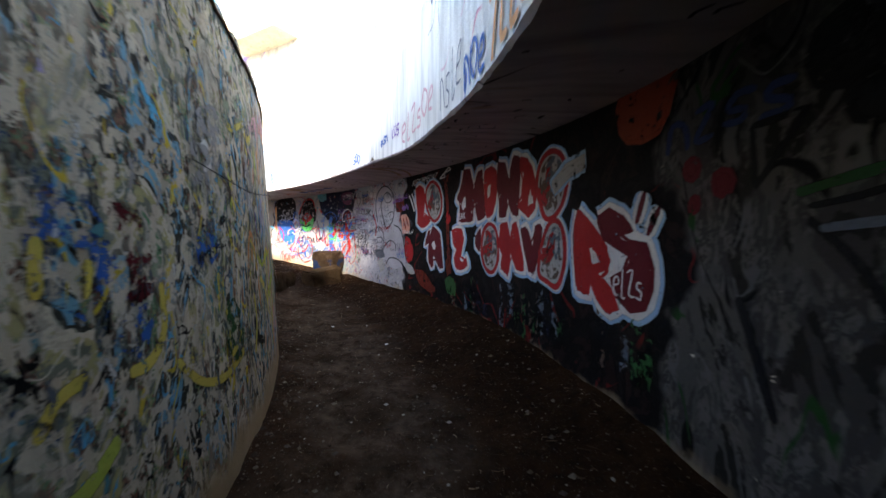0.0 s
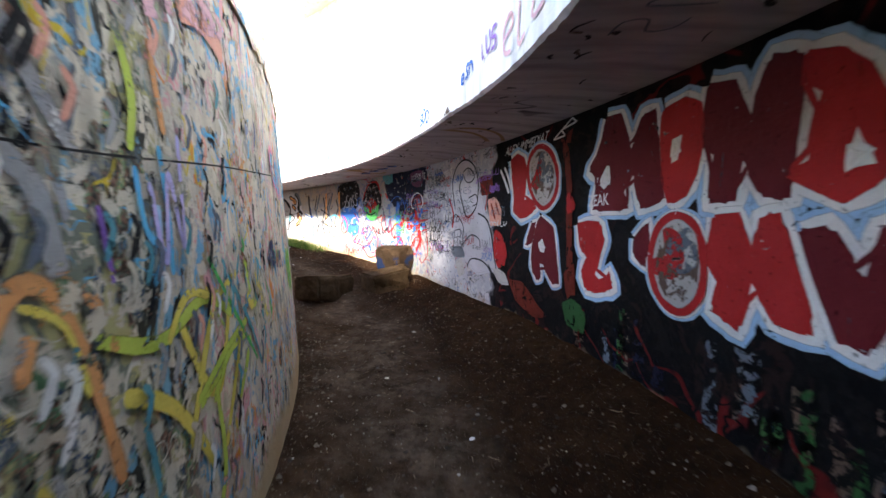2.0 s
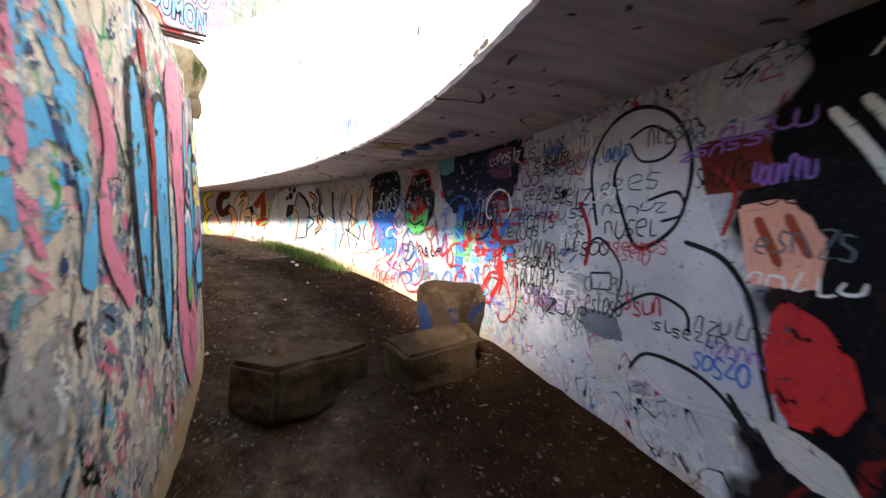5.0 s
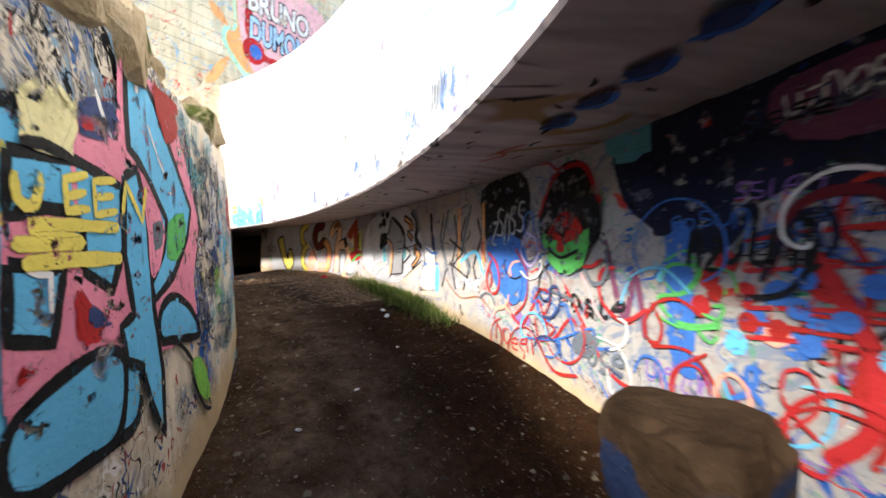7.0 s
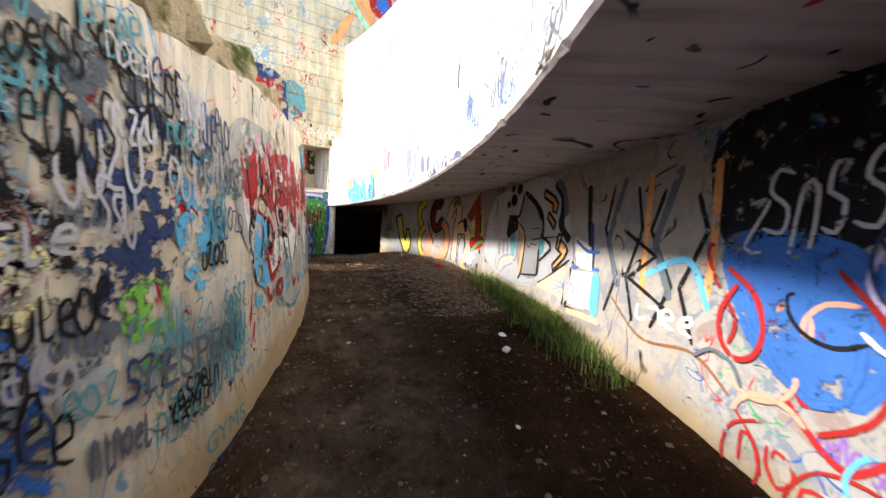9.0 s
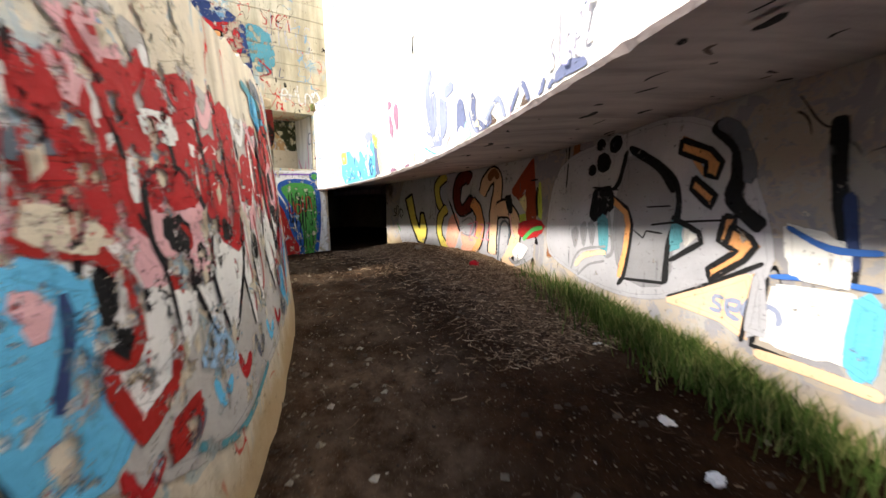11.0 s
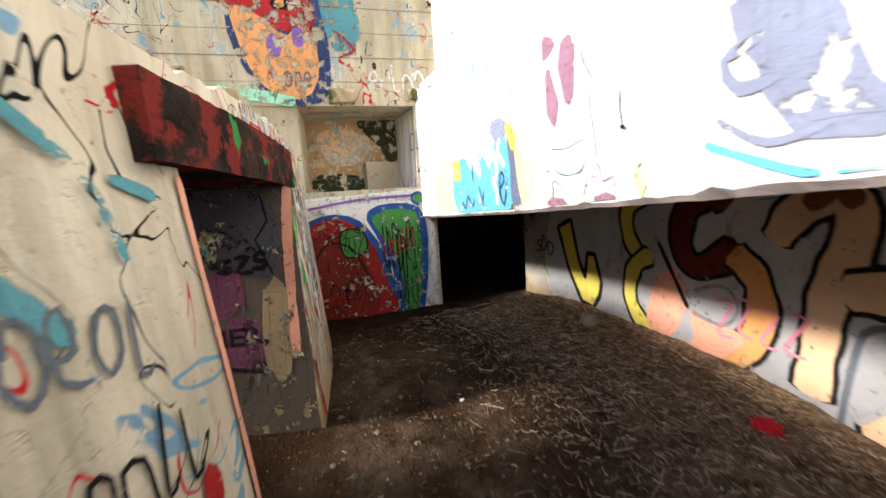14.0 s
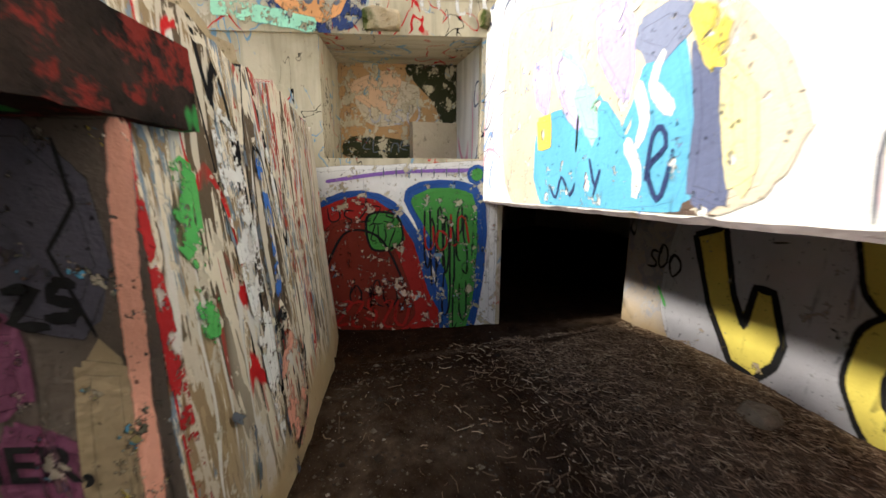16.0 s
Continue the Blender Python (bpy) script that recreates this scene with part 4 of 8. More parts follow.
# dim stretch before the lettering
art = Art("painted_signs", on_outer, "dim spots, figures and strokes on grey", 0.3)
art.tag(2.05, 2.02, 1.2, 2.2, "navy", 0.045, 3, 4)
for u, z, a, b in ((1.82, 1.86, 0.06, 0.07), (1.6, 1.74, 0.07, 0.08), (1.8, 1.64, 0.04, 0.05), (1.0, 2.2, 0.16, 0.17), (0.9, 1.95, 0.1, 0.1)):
    art.oval(u, z, a, b, "dark_red" if u > 1.3 else "black")
art.line([(1.42, 2.0), (1.15, 2.0), (1.4, 1.68), (1.42, 2.0)], 0.035, "black", False).line([(1.5, 1.1), (1.3, 0.5)], 0.05, "black").line([(1.15, 1.5), (0.9, 1.2), (0.7, 0.6)], 0.04, "black").line([(1.2, 1.62), (0.6, 1.7), (0.0, 1.66)], 0.05, "dkgreen").line([(1.15, 1.55), (0.8, 1.62), (0.5, 1.9)], 0.03, "black").line([(1.1, 1.45), (0.7, 1.47), (0.3, 1.4)], 0.04, "slate")
art.end()

# silver stretch with an outlined figure and scrawls
art = Art("painted_figure", on_outer, "black outlined figure on silver paint", 0.12)
art.rise = 0.00013
art.fill([(9.65, 2.10), (9.65, 2.63), (9.41, 2.87), (8.89, 2.81), (8.72, 2.34), (8.52, 1.85), (8.16, 1.02), (8.82, 0.89), (9.52, 1.37)], "silver", False)
art.fill([(8.70, 2.50), (8.37, 2.50), (8.28, 2.24), (8.63, 2.22)], "ember", False).fill([(8.44, 2.11), (8.21, 2.14), (8.07, 1.95), (8.10, 1.73), (8.36, 1.71)], "salmon", False)
art.line([(9.51, 2.03), (9.60, 2.50), (9.45, 2.80), (9.17, 2.88), (8.89, 2.74), (8.75, 2.45), (8.78, 2.13), (8.89, 1.96), (9.11, 1.87), (9.25, 2.09), (9.36, 2.41), (9.26, 2.58)], 0.028, "black")
art.line([(9.24, 2.67), (9.06, 2.72), (8.87, 2.58), (8.94, 2.48), (9.13, 2.49), (9.24, 2.64)], 0.02, "black").line([(9.05, 2.20), (8.83, 2.24), (8.78, 2.10), (8.94, 2.05)], 0.02, "black")
art.line([(8.76, 1.92), (8.52, 1.83), (8.36, 1.61), (8.28, 1.28), (8.21, 1.00), (8.28, 0.92), (8.44, 1.09)], 0.03, "black").line([(9.62, 1.83), (9.47, 1.93), (9.24, 1.71), (9.26, 1.46)], 0.02, "black")
art.line([(9.54, 1.64), (9.33, 1.66), (9.32, 1.53), (9.53, 1.51)], 0.015, "black", False, True).line([(9.30, 1.36), (9.12, 1.49), (8.94, 1.56), (8.72, 1.49), (8.69, 1.36)], 0.022, "black")
art.line([(9.11, 0.99), (8.98, 1.14), (8.68, 1.14), (8.47, 1.06), (8.32, 0.92)], 0.025, "black").fill([(9.62, 1.32), (9.25, 1.34), (9.18, 1.16), (9.57, 1.16)], "slate", False)
art.line([(9.72, 2.24), (9.58, 1.96), (9.61, 1.69)], 0.04, "red").line([(8.65, 2.39), (8.48, 2.21), (8.53, 1.96)], 0.025, "mured").line([(8.36, 2.06), (8.24, 1.81)], 0.04, "rust")
art.line([(8.23, 2.07), (8.12, 1.86)], 0.04, "rust").fill([(9.48, 1.04), (9.28, 1.15), (9.20, 0.88), (9.38, 0.80)], "bone", False).fill([(8.29, 1.03), (8.00, 1.01), (7.87, 0.84), (8.14, 0.83)], "bone", False).end()
rnd = random.Random(11)
for i in range(70):
    u, z = rnd.uniform(8.3, 14.4), rnd.uniform(1.1, 2.75)
    if u > 11.2 and i % 3:
        u -= 2.9
    w = rnd.uniform(0.25, 0.6)
    art = Art("painted_scrawl", on_outer, "", 0.15, 0.006)
    art.tag(u, z, u - w, z + rnd.uniform(0.06, 0.15), rnd.choice(["black", "black", "black", "slate", "red", "navy", "purple", "white", "blue"]), rnd.uniform(0.008, 0.016), i, rnd.randint(4, 7)).end()

rnd = random.Random(77)
for i, (u, z) in enumerate(((11.0, 2.45), (10.7, 2.15), (10.75, 1.9), (10.5, 1.6), (10.6, 1.35), (10.3, 2.5), (10.1, 2.2), (9.9, 1.8), (10.2, 1.2), (9.6, 1.5))):
    art = Art("painted_scrawl", on_outer, "large black scrawl on pale silver paint", 0.15, 0.008)
    art.tag(u, z, u - rnd.uniform(0.5, 0.8), z + rnd.uniform(0.1, 0.16), ("black", "slate", "black", "black")[i % 4], 0.014, 300 + i, 5).end()

# blue and red scribbles with a green and red creature
art = Art("painted_scene", on_outer, "dark blue and red spray over white", 0.4)
art.fill([(12.3, 2.95), (11.9, 2.98), (11.3, 2.96), (10.6, 2.95), (10.75, 2.35), (11.2, 2.42), (11.5, 2.1), (11.9, 2.25), (12.2, 2.5)], "midnight").fill([(14.4, 2.9), (13.6, 2.95), (13.5, 2.4), (14.0, 2.1), (14.35, 2.3)], "black").fill([(14.3, 2.25), (13.6, 2.2), (13.55, 1.6), (14.05, 1.65)], "blue")
art.fill([(11.84, 2.3), (11.7, 2.3), (11.68, 1.36), (11.8, 1.36)], "blue", False).fill([(11.2, 2.9), (10.7, 2.88), (10.8, 2.6), (11.15, 2.66)], "plum").fill([(12.3, 2.98), (11.95, 2.98), (12.0, 2.8), (12.28, 2.8)], "teal")
for u, z, c in ((11.3, 1.75, "blue"), (11.12, 1.66, "blue"), (11.2, 1.9, "blue"), (11.02, 1.78, "blue"), (11.4, 1.62, "sky"), (11.55, 1.95, "red"), (11.35, 1.88, "red"), (11.45, 2.05, "red"), (11.2, 1.7, "salmon"), (11.0, 1.95, "red"), (10.9, 1.6, "blue"), (10.7, 1.75, "blue"), (11.6, 1.78, "red")):
    art.oval(u, z, 0.05, 0.05, c)
for z in (2.2, 2.04, 1.85, 1.7):
    art.line([(11.35, z - 0.04), (11.0, z), (10.6, z + 0.02)], 0.022, "red")
art.line([(11.25, 1.98), (11.1, 2.32), (10.85, 2.35), (10.75, 2.2)], 0.05, "dark_red").line([(11.05, 2.1), (10.85, 1.7), (10.85, 1.4), (11.0, 1.2)], 0.07, "red")
art.line([(11.9, 1.9), (11.8, 2.02), (11.6, 2.0), (11.7, 1.85), (11.9, 1.8), (11.75, 1.66), (11.5, 1.7), (11.45, 1.9)], 0.025, "green")
art.line([(13.3, 2.2), (13.5, 2.3), (13.6, 2.1), (13.45, 1.95), (13.3, 2.08), (13.34, 2.25)], 0.025, "lilac").line([(13.9, 1.5), (13.6, 1.3), (13.3, 1.6), (13.1, 1.25), (12.8, 1.5), (12.6, 1.2)], 0.03, "red").line([(13.4, 1.7), (13.2, 1.4), (12.9, 1.62), (12.7, 1.3), (12.3, 1.35)], 0.025, "blue").line([(12.9, 1.8), (12.4, 1.2), (12.1, 1.1)], 0.03, "red").line([(12.4, 2.2), (12.2, 1.6), (12.1, 1.95), (12.0, 1.5)], 0.05, "plum").line([(14.1, 2.1), (13.8, 1.5), (13.75, 1.9)], 0.03, "red")
art.tag(14.1, 1.02, 13.35, 1.2, "red", 0.02, 4, 5).tag(12.8, 1.6, 12.2, 1.75, "black", 0.035, 8, 4).tag(11.7, 2.02, 11.0, 2.25, "black", 0.03, 21, 6).tag(14.22, 2.25, 13.55, 2.6, "silver", 0.022, 2, 5)
art.tag(12.6, 1.15, 12.2, 1.35, "slate", 0.03, 31, 3)
rnd = random.Random(58)
art.rise = 0.00003
for k in range(44):
    u, z, q = rnd.uniform(10.9, 14.5), rnd.uniform(1.0, 2.35), rnd.uniform(0.07, 0.24)
    t0, sw = rnd.uniform(0, 6.3), rnd.choice([-1, 1]) * rnd.uniform(0.7, 1.2)
    art.line([(u - 0.05 * i + q * math.cos(t0 + sw * i), z + q * 1.1 * math.sin(t0 + sw * i)) for i in range(rnd.randint(4, 8))], rnd.uniform(0.014, 0.032), ("red", "blue", "mured", "navy", "black", "salmon", "sky", "red", "slate", "white")[k % 10])
art.end()
art = Art("painted_creature", on_outer, "red creature with a green bowl-like mouth", 0.5, 0.03)
art.fill([(13.24, 2.5), (12.98, 2.86), (12.69, 2.88), (12.46, 2.5), (12.50, 2.2), (12.83, 2.05), (13.17, 2.15)], "black").line([(13.28, 2.45), (13.02, 2.82), (12.65, 2.85), (12.43, 2.5)], 0.04, "red").fill([(13.17, 2.1), (13.06, 2.35), (12.87, 2.46), (12.69, 2.35), (12.61, 2.1)], "mured")
art.fill([(13.20, 2.28), (13.02, 2.2), (12.87, 2.16), (12.72, 2.2), (12.58, 2.3), (12.61, 2.05), (12.76, 1.93), (12.91, 1.92), (13.09, 2.0)], "green").line([(13.13, 2.15), (12.94, 2.05), (12.69, 2.12)], 0.03, "black").line([(13.06, 2.5), (12.91, 2.6), (12.76, 2.5)], 0.04, "black").fill([(12.98, 2.12), (12.94, 2.3), (12.89, 2.12)], "red").end()

art = Art("painted_scrawl", on_outer, "rows of large black handwriting on pale paint", 0.15, 0.009)
art.rise = 0.00013
art.tag(10.50, 2.56, 10.02, 2.69, "black", 0.014, 501, 4).tag(10.51, 2.28, 9.95, 2.40, "black", 0.015, 502, 6).tag(10.56, 1.99, 10.00, 2.16, "black", 0.014, 503, 5)
art.tag(10.46, 1.67, 9.98, 1.89, "black", 0.014, 504, 6).tag(10.48, 1.39, 9.98, 1.64, "black", 0.014, 505, 6).tag(10.40, 1.15, 9.99, 1.45, "slate", 0.014, 506, 5)
art.line([(10.73, 2.95), (10.72, 2.65), (10.70, 2.35)], 0.015, "black").line([(11.85, 3.00), (11.72, 3.01), (11.48, 2.96)], 0.03, "black").end()
art = Art("painted_marks", on_outer, "red loop, blue bar, dots and rings of spray", 0.42, 0.011)
art.rise = 0.00013
art.fill([(12.39, 3.17), (11.92, 3.09), (11.91, 2.81), (12.37, 2.85)], "teal", False).line([(11.89, 3.08), (11.89, 2.71), (11.87, 2.21)], 0.14, "midnight")
art.line([(11.71, 2.11), (11.69, 1.73), (11.68, 1.33)], 0.1, "blue").line([(10.97, 2.20), (10.91, 2.38), (10.78, 2.40), (10.71, 2.25)], 0.03, "mured").line([(10.95, 2.20), (10.86, 2.02), (10.87, 1.73), (10.79, 1.47), (10.85, 1.24)], 0.032, "mured")
art.line([(10.60, 1.64), (10.54, 1.37), (10.55, 1.12), (10.66, 1.02)], 0.024, "mured").line([(10.91, 2.20), (10.73, 2.20), (10.54, 2.22)], 0.018, "mured")
art.line([(11.04, 2.07), (10.76, 2.05), (10.51, 2.06)], 0.022, "mured").line([(11.08, 1.82), (10.80, 1.83), (10.51, 1.87)], 0.018, "mured").line([(11.32, 1.74), (10.91, 1.75)], 0.022, "mured")
art.line([(11.03, 1.62), (10.83, 1.63), (10.54, 1.67)], 0.022, "mured").fill([(10.95, 1.69), (10.82, 1.67), (10.83, 1.49), (10.91, 1.51)], "mured").line([(11.27, 1.95), (11.12, 2.25), (10.99, 2.28), (10.97, 2.13), (11.08, 2.02)], 0.03, "midnight")
art.line([(11.32, 2.18), (11.17, 2.21), (11.04, 2.15)], 0.024, "navy").line([(11.85, 2.04), (11.69, 2.11), (11.62, 1.97), (11.75, 1.84), (11.85, 1.91)], 0.018, "green")
art.line([(11.54, 2.01), (11.42, 1.99), (11.39, 1.84), (11.53, 1.79)], 0.018, "green").line([(11.92, 1.68), (11.72, 1.63), (11.48, 1.68)], 0.018, "green")
art.line([(11.59, 1.74), (11.48, 1.70), (11.53, 1.58), (11.62, 1.64)], 0.02, "green").oval(10.76, 2.05, 0.036, 0.036, "blue").oval(10.84, 1.97, 0.036, 0.036, "blue")
art.oval(11.10, 1.84, 0.036, 0.036, "blue").oval(10.93, 1.81, 0.036, 0.036, "blue").oval(11.06, 1.68, 0.036, 0.036, "blue").oval(10.78, 1.68, 0.036, 0.036, "sky")
art.oval(11.51, 1.88, 0.036, 0.036, "mured").oval(11.33, 1.74, 0.036, 0.036, "mured").oval(11.19, 1.73, 0.036, 0.036, "mured").oval(11.08, 1.98, 0.036, 0.036, "blue")
art.line([(13.42, 3.01), (13.14, 2.98), (13.01, 2.89), (12.79, 2.92), (12.60, 2.83), (12.53, 2.67)], 0.024, "mured").line([(13.53, 2.20), (13.44, 2.27), (13.33, 2.22), (13.34, 2.04), (13.47, 1.99)], 0.022, "lilac")
art.line([(14.08, 2.14), (13.86, 2.16)], 0.02, "white").line([(14.07, 2.00), (13.82, 2.05)], 0.02, "white").fill([(14.19, 2.19), (13.77, 2.23), (13.59, 1.91), (13.67, 1.53), (13.98, 1.64)], "blue")
art.line([(13.71, 2.14), (13.49, 1.88), (13.52, 1.57), (13.72, 1.39)], 0.024, "mured").line([(14.37, 2.04), (14.20, 1.80), (14.23, 1.65)], 0.03, "mured").line([(13.37, 1.60), (13.25, 1.73), (13.10, 1.66), (13.20, 1.43), (13.04, 1.36), (13.26, 1.20), (13.36, 1.42)], 0.022, "mured")
art.line([(13.49, 1.18), (13.04, 1.26), (12.69, 1.41), (12.52, 1.46), (12.55, 1.35)], 0.018, "blue").line([(13.30, 1.18), (13.05, 0.96), (12.72, 1.01)], 0.03, "mured")
art.line([(12.68, 1.92), (12.58, 1.78), (12.49, 1.62), (12.40, 1.54)], 0.024, "rose").fill([(12.79, 1.28), (12.65, 1.41), (12.49, 1.38), (12.53, 1.24), (12.68, 1.20)], "slate")
art.line([(13.10, 1.73), (12.93, 1.70), (12.76, 1.66)], 0.03, "slate").end()

# silver letters with orange bars
art = Art("painted_letters", on_outer, "silver letters with black outlines and orange bars", 0.22)
art.rise = 0.00013
art.fill([(18.03, 2.68), (17.21, 2.87), (16.74, 2.91), (16.34, 2.70), (16.13, 2.21), (16.10, 1.86), (16.46, 1.75), (16.78, 1.60), (17.28, 1.52), (17.93, 1.65), (18.24, 1.88)], "silver")
art.fill([(17.15, 2.69), (16.85, 2.57), (16.72, 2.29), (16.74, 1.99), (16.79, 1.71), (17.17, 1.67), (17.31, 2.03), (17.26, 2.45)], "steel").line([(17.18, 2.77), (16.92, 2.63), (16.74, 2.46), (16.70, 2.26), (16.77, 1.98), (16.78, 1.70)], 0.05, "black")
art.line([(17.20, 2.75), (17.28, 2.49), (17.35, 2.43)], 0.04, "black").line([(17.16, 2.75), (16.88, 2.57), (16.74, 2.39)], 0.05, "black").line([(16.78, 1.70), (16.98, 1.68), (17.18, 1.66)], 0.025, "black")
art.line([(17.42, 2.41), (17.35, 2.37), (17.18, 2.27), (17.12, 2.13), (17.14, 1.93), (17.19, 1.67), (17.25, 1.59)], 0.04, "black", False).line([(17.38, 2.37), (17.19, 2.23), (17.16, 2.13), (17.18, 1.92), (17.24, 1.66)], 0.05, "orange", False)
art.fill([(17.54, 2.44), (17.38, 2.45), (17.32, 2.32), (17.47, 2.17), (17.60, 2.14), (17.59, 2.28)], "black").line([(17.59, 2.46), (17.28, 2.43)], 0.02, "black", False)
art.fill([(17.49, 2.17), (17.41, 2.19), (17.39, 1.89), (17.45, 1.86)], "teal").line([(17.39, 2.24), (17.32, 1.90), (17.40, 1.82)], 0.03, "steel").line([(17.80, 1.68), (17.68, 1.80), (17.45, 1.86), (17.41, 1.84)], 0.05, "peach")
art.line([(17.86, 1.64), (17.74, 1.84), (17.40, 1.92)], 0.02, "steel").line([(17.76, 1.59), (17.61, 1.72), (17.41, 1.78)], 0.02, "steel").fill([(17.84, 2.05), (17.78, 2.08), (17.78, 1.91), (17.83, 1.87)], "steel")
art.fill([(17.72, 2.11), (17.66, 2.13), (17.66, 1.94), (17.71, 1.91)], "steel").fill([(17.62, 2.13), (17.56, 2.14), (17.55, 1.96), (17.60, 1.94)], "steel")
art.fill([(16.73, 2.19), (16.65, 2.17), (16.67, 1.98), (16.75, 1.95)], "teal", False).line([(16.75, 2.21), (16.53, 2.11), (16.51, 2.04), (16.75, 1.88)], 0.04, "black", False)
art.fill([(16.62, 2.13), (16.54, 2.08), (16.63, 2.00)], "white", False).line([(16.93, 2.14), (16.72, 2.17), (16.37, 2.20)], 0.015, "black").line([(17.10, 2.09), (17.00, 2.03), (16.97, 2.09), (16.82, 2.08)], 0.015, "black", False)
art.line([(16.98, 2.28), (16.76, 2.29)], 0.011, "black").piece([(16.70, 2.76), (16.48, 2.66), (16.40, 2.57), (16.43, 2.47), (16.51, 2.50), (16.51, 2.58), (16.71, 2.67)], "orange", "black", 0.035, False)
art.piece([(16.59, 2.49), (16.43, 2.36), (16.46, 2.28), (16.61, 2.41)], "orange", "black", 0.035, False).piece([(16.36, 2.23), (16.29, 2.22), (16.32, 2.04), (16.39, 2.07)], "orange", "black", 0.035, False)
art.piece([(16.31, 2.17), (16.19, 2.10), (16.16, 2.05), (16.22, 1.96), (16.43, 1.80), (16.45, 1.87), (16.27, 2.01), (16.34, 2.04)], "orange", "black", 0.035, False)
art.line([(16.47, 2.82), (16.32, 2.67), (16.29, 2.49), (16.31, 2.33), (16.13, 2.16)], 0.1, "black").line([(16.44, 2.83), (16.31, 2.73), (16.23, 2.53), (16.24, 2.43)], 0.08, "slate")
art.line([(16.75, 1.60), (16.46, 1.75), (16.11, 1.96)], 0.03, "black").fill([(16.75, 1.58), (16.46, 1.72), (16.15, 1.89), (16.18, 1.48), (16.34, 1.55)], "peach", False)
art.tag(16.42, 1.6, 16.0, 1.72, "faded", 0.03, 12, 4).line([(16.14, 1.90), (16.17, 1.68), (16.20, 1.45)], 0.03, "black").fill([(16.13, 1.90), (16.11, 1.94), (16.08, 1.53), (16.18, 1.48)], "silver", False).end()
art = Art("painted_letters", on_outer, "pale letters with black and blue stems over pale blocks", 0.25, 0.008)
art.rise = 0.00013
art.line([(15.83, 2.73), (15.80, 2.39), (15.72, 1.98), (15.73, 1.92)], 0.07, "black").line([(15.76, 2.36), (15.71, 1.98)], 0.05, "navy").line([(16.07, 1.89), (15.89, 1.91), (15.60, 1.91)], 0.03, "blue")
art.fill([(16.01, 2.18), (15.75, 2.12), (15.73, 1.90), (15.97, 1.91)], "white", False).line([(16.01, 2.18), (15.81, 2.08), (15.61, 2.08)], 0.03, "blue")
art.line([(16.08, 1.88), (16.14, 1.45), (15.68, 1.42)], 0.03, "black", False).fill([(16.04, 1.84), (15.70, 1.86), (15.71, 1.50), (16.10, 1.49)], "white", False)
art.fill([(15.68, 1.85), (15.60, 1.85), (15.60, 1.49), (15.69, 1.48)], "sky").line([(16.12, 1.41), (15.82, 1.42), (15.55, 1.42)], 0.06, "peach").end()
art = Art("painted_letters", on_outer, "tall silver letters with black and orange strokes", 0.35)
for k, (u, d) in enumerate(((15.45, 0.1), (15.15, -0.08), (14.85, 0.12), (14.55, -0.1))):
    art.line([(u, 2.7 - 0.05 * k), (u + d, 2.3), (u - d, 1.9), (u + d * 0.5, 1.55)], 0.035, "black", False).line([(u - 0.14, 2.75), (u - 0.05 + d, 2.2), (u - 0.12, 1.8)], 0.06, "orange" if k % 2 else "slate", False)
art.line([(15.3, 2.3), (14.9, 2.1), (15.2, 1.9), (14.7, 1.7)], 0.03, "black", False).line([(15.0, 1.95), (14.6, 2.1), (14.4, 1.8)], 0.05, "sky").line([(15.4, 1.7), (15.0, 1.45), (14.5, 1.5), (14.2, 1.35)], 0.02, "brown").tag(15.1, 1.6, 14.5, 1.75, "white", 0.03, 7, 4).end()

# letters before the dark passage
art = Art("painted_letters", on_outer, "yellow, orange and pink letters with black outlines", 0.25)
art.rise = 0.00013
art.fill([(21.87, 2.73), (20.71, 2.81), (18.97, 2.92), (18.58, 2.92), (18.49, 1.83), (18.67, 1.59), (19.17, 1.48), (20.08, 1.40), (21.93, 1.50)], "silver")
art.piece([(21.85, 2.42), (21.62, 2.51), (21.50, 2.08), (21.40, 1.89), (21.36, 2.16), (21.25, 2.16), (21.15, 1.88), (21.18, 1.73), (21.28, 1.59), (21.46, 1.62), (21.67, 1.94)], "yellow", "black", 0.045, False).letter([(20.53, 2.78), (20.80, 2.63), (20.78, 2.37), (20.65, 2.21)], 0.13, "yellow")
art.letter([(20.53, 2.25), (20.72, 2.11), (20.77, 1.83), (20.61, 1.61), (20.42, 1.57)], 0.13, "yellow").fill([(20.46, 2.06), (20.29, 2.16), (20.20, 1.91), (20.38, 1.58), (20.56, 1.66)], "salmon")
art.letter([(19.87, 2.66), (19.99, 2.73), (20.19, 2.64), (20.25, 2.38), (20.13, 2.21), (19.91, 2.30), (19.80, 2.41)], 0.17, "ember").letter([(19.85, 2.35), (19.68, 2.19), (19.65, 1.92), (19.78, 1.68), (20.02, 1.58), (20.14, 1.62)], 0.17, "orange")
art.line([(20.14, 1.62), (19.95, 1.63), (19.76, 1.80)], 0.1, "salmon").fill([(20.10, 1.69), (20.14, 1.86), (20.02, 1.81), (19.80, 1.82), (19.89, 1.64)], "salmon")
art.line([(20.13, 2.03), (19.90, 2.11), (19.79, 1.99), (19.89, 1.84), (20.14, 1.86)], 0.025, "steel").line([(20.46, 2.36), (20.31, 2.11), (20.17, 1.88)], 0.035, "black")
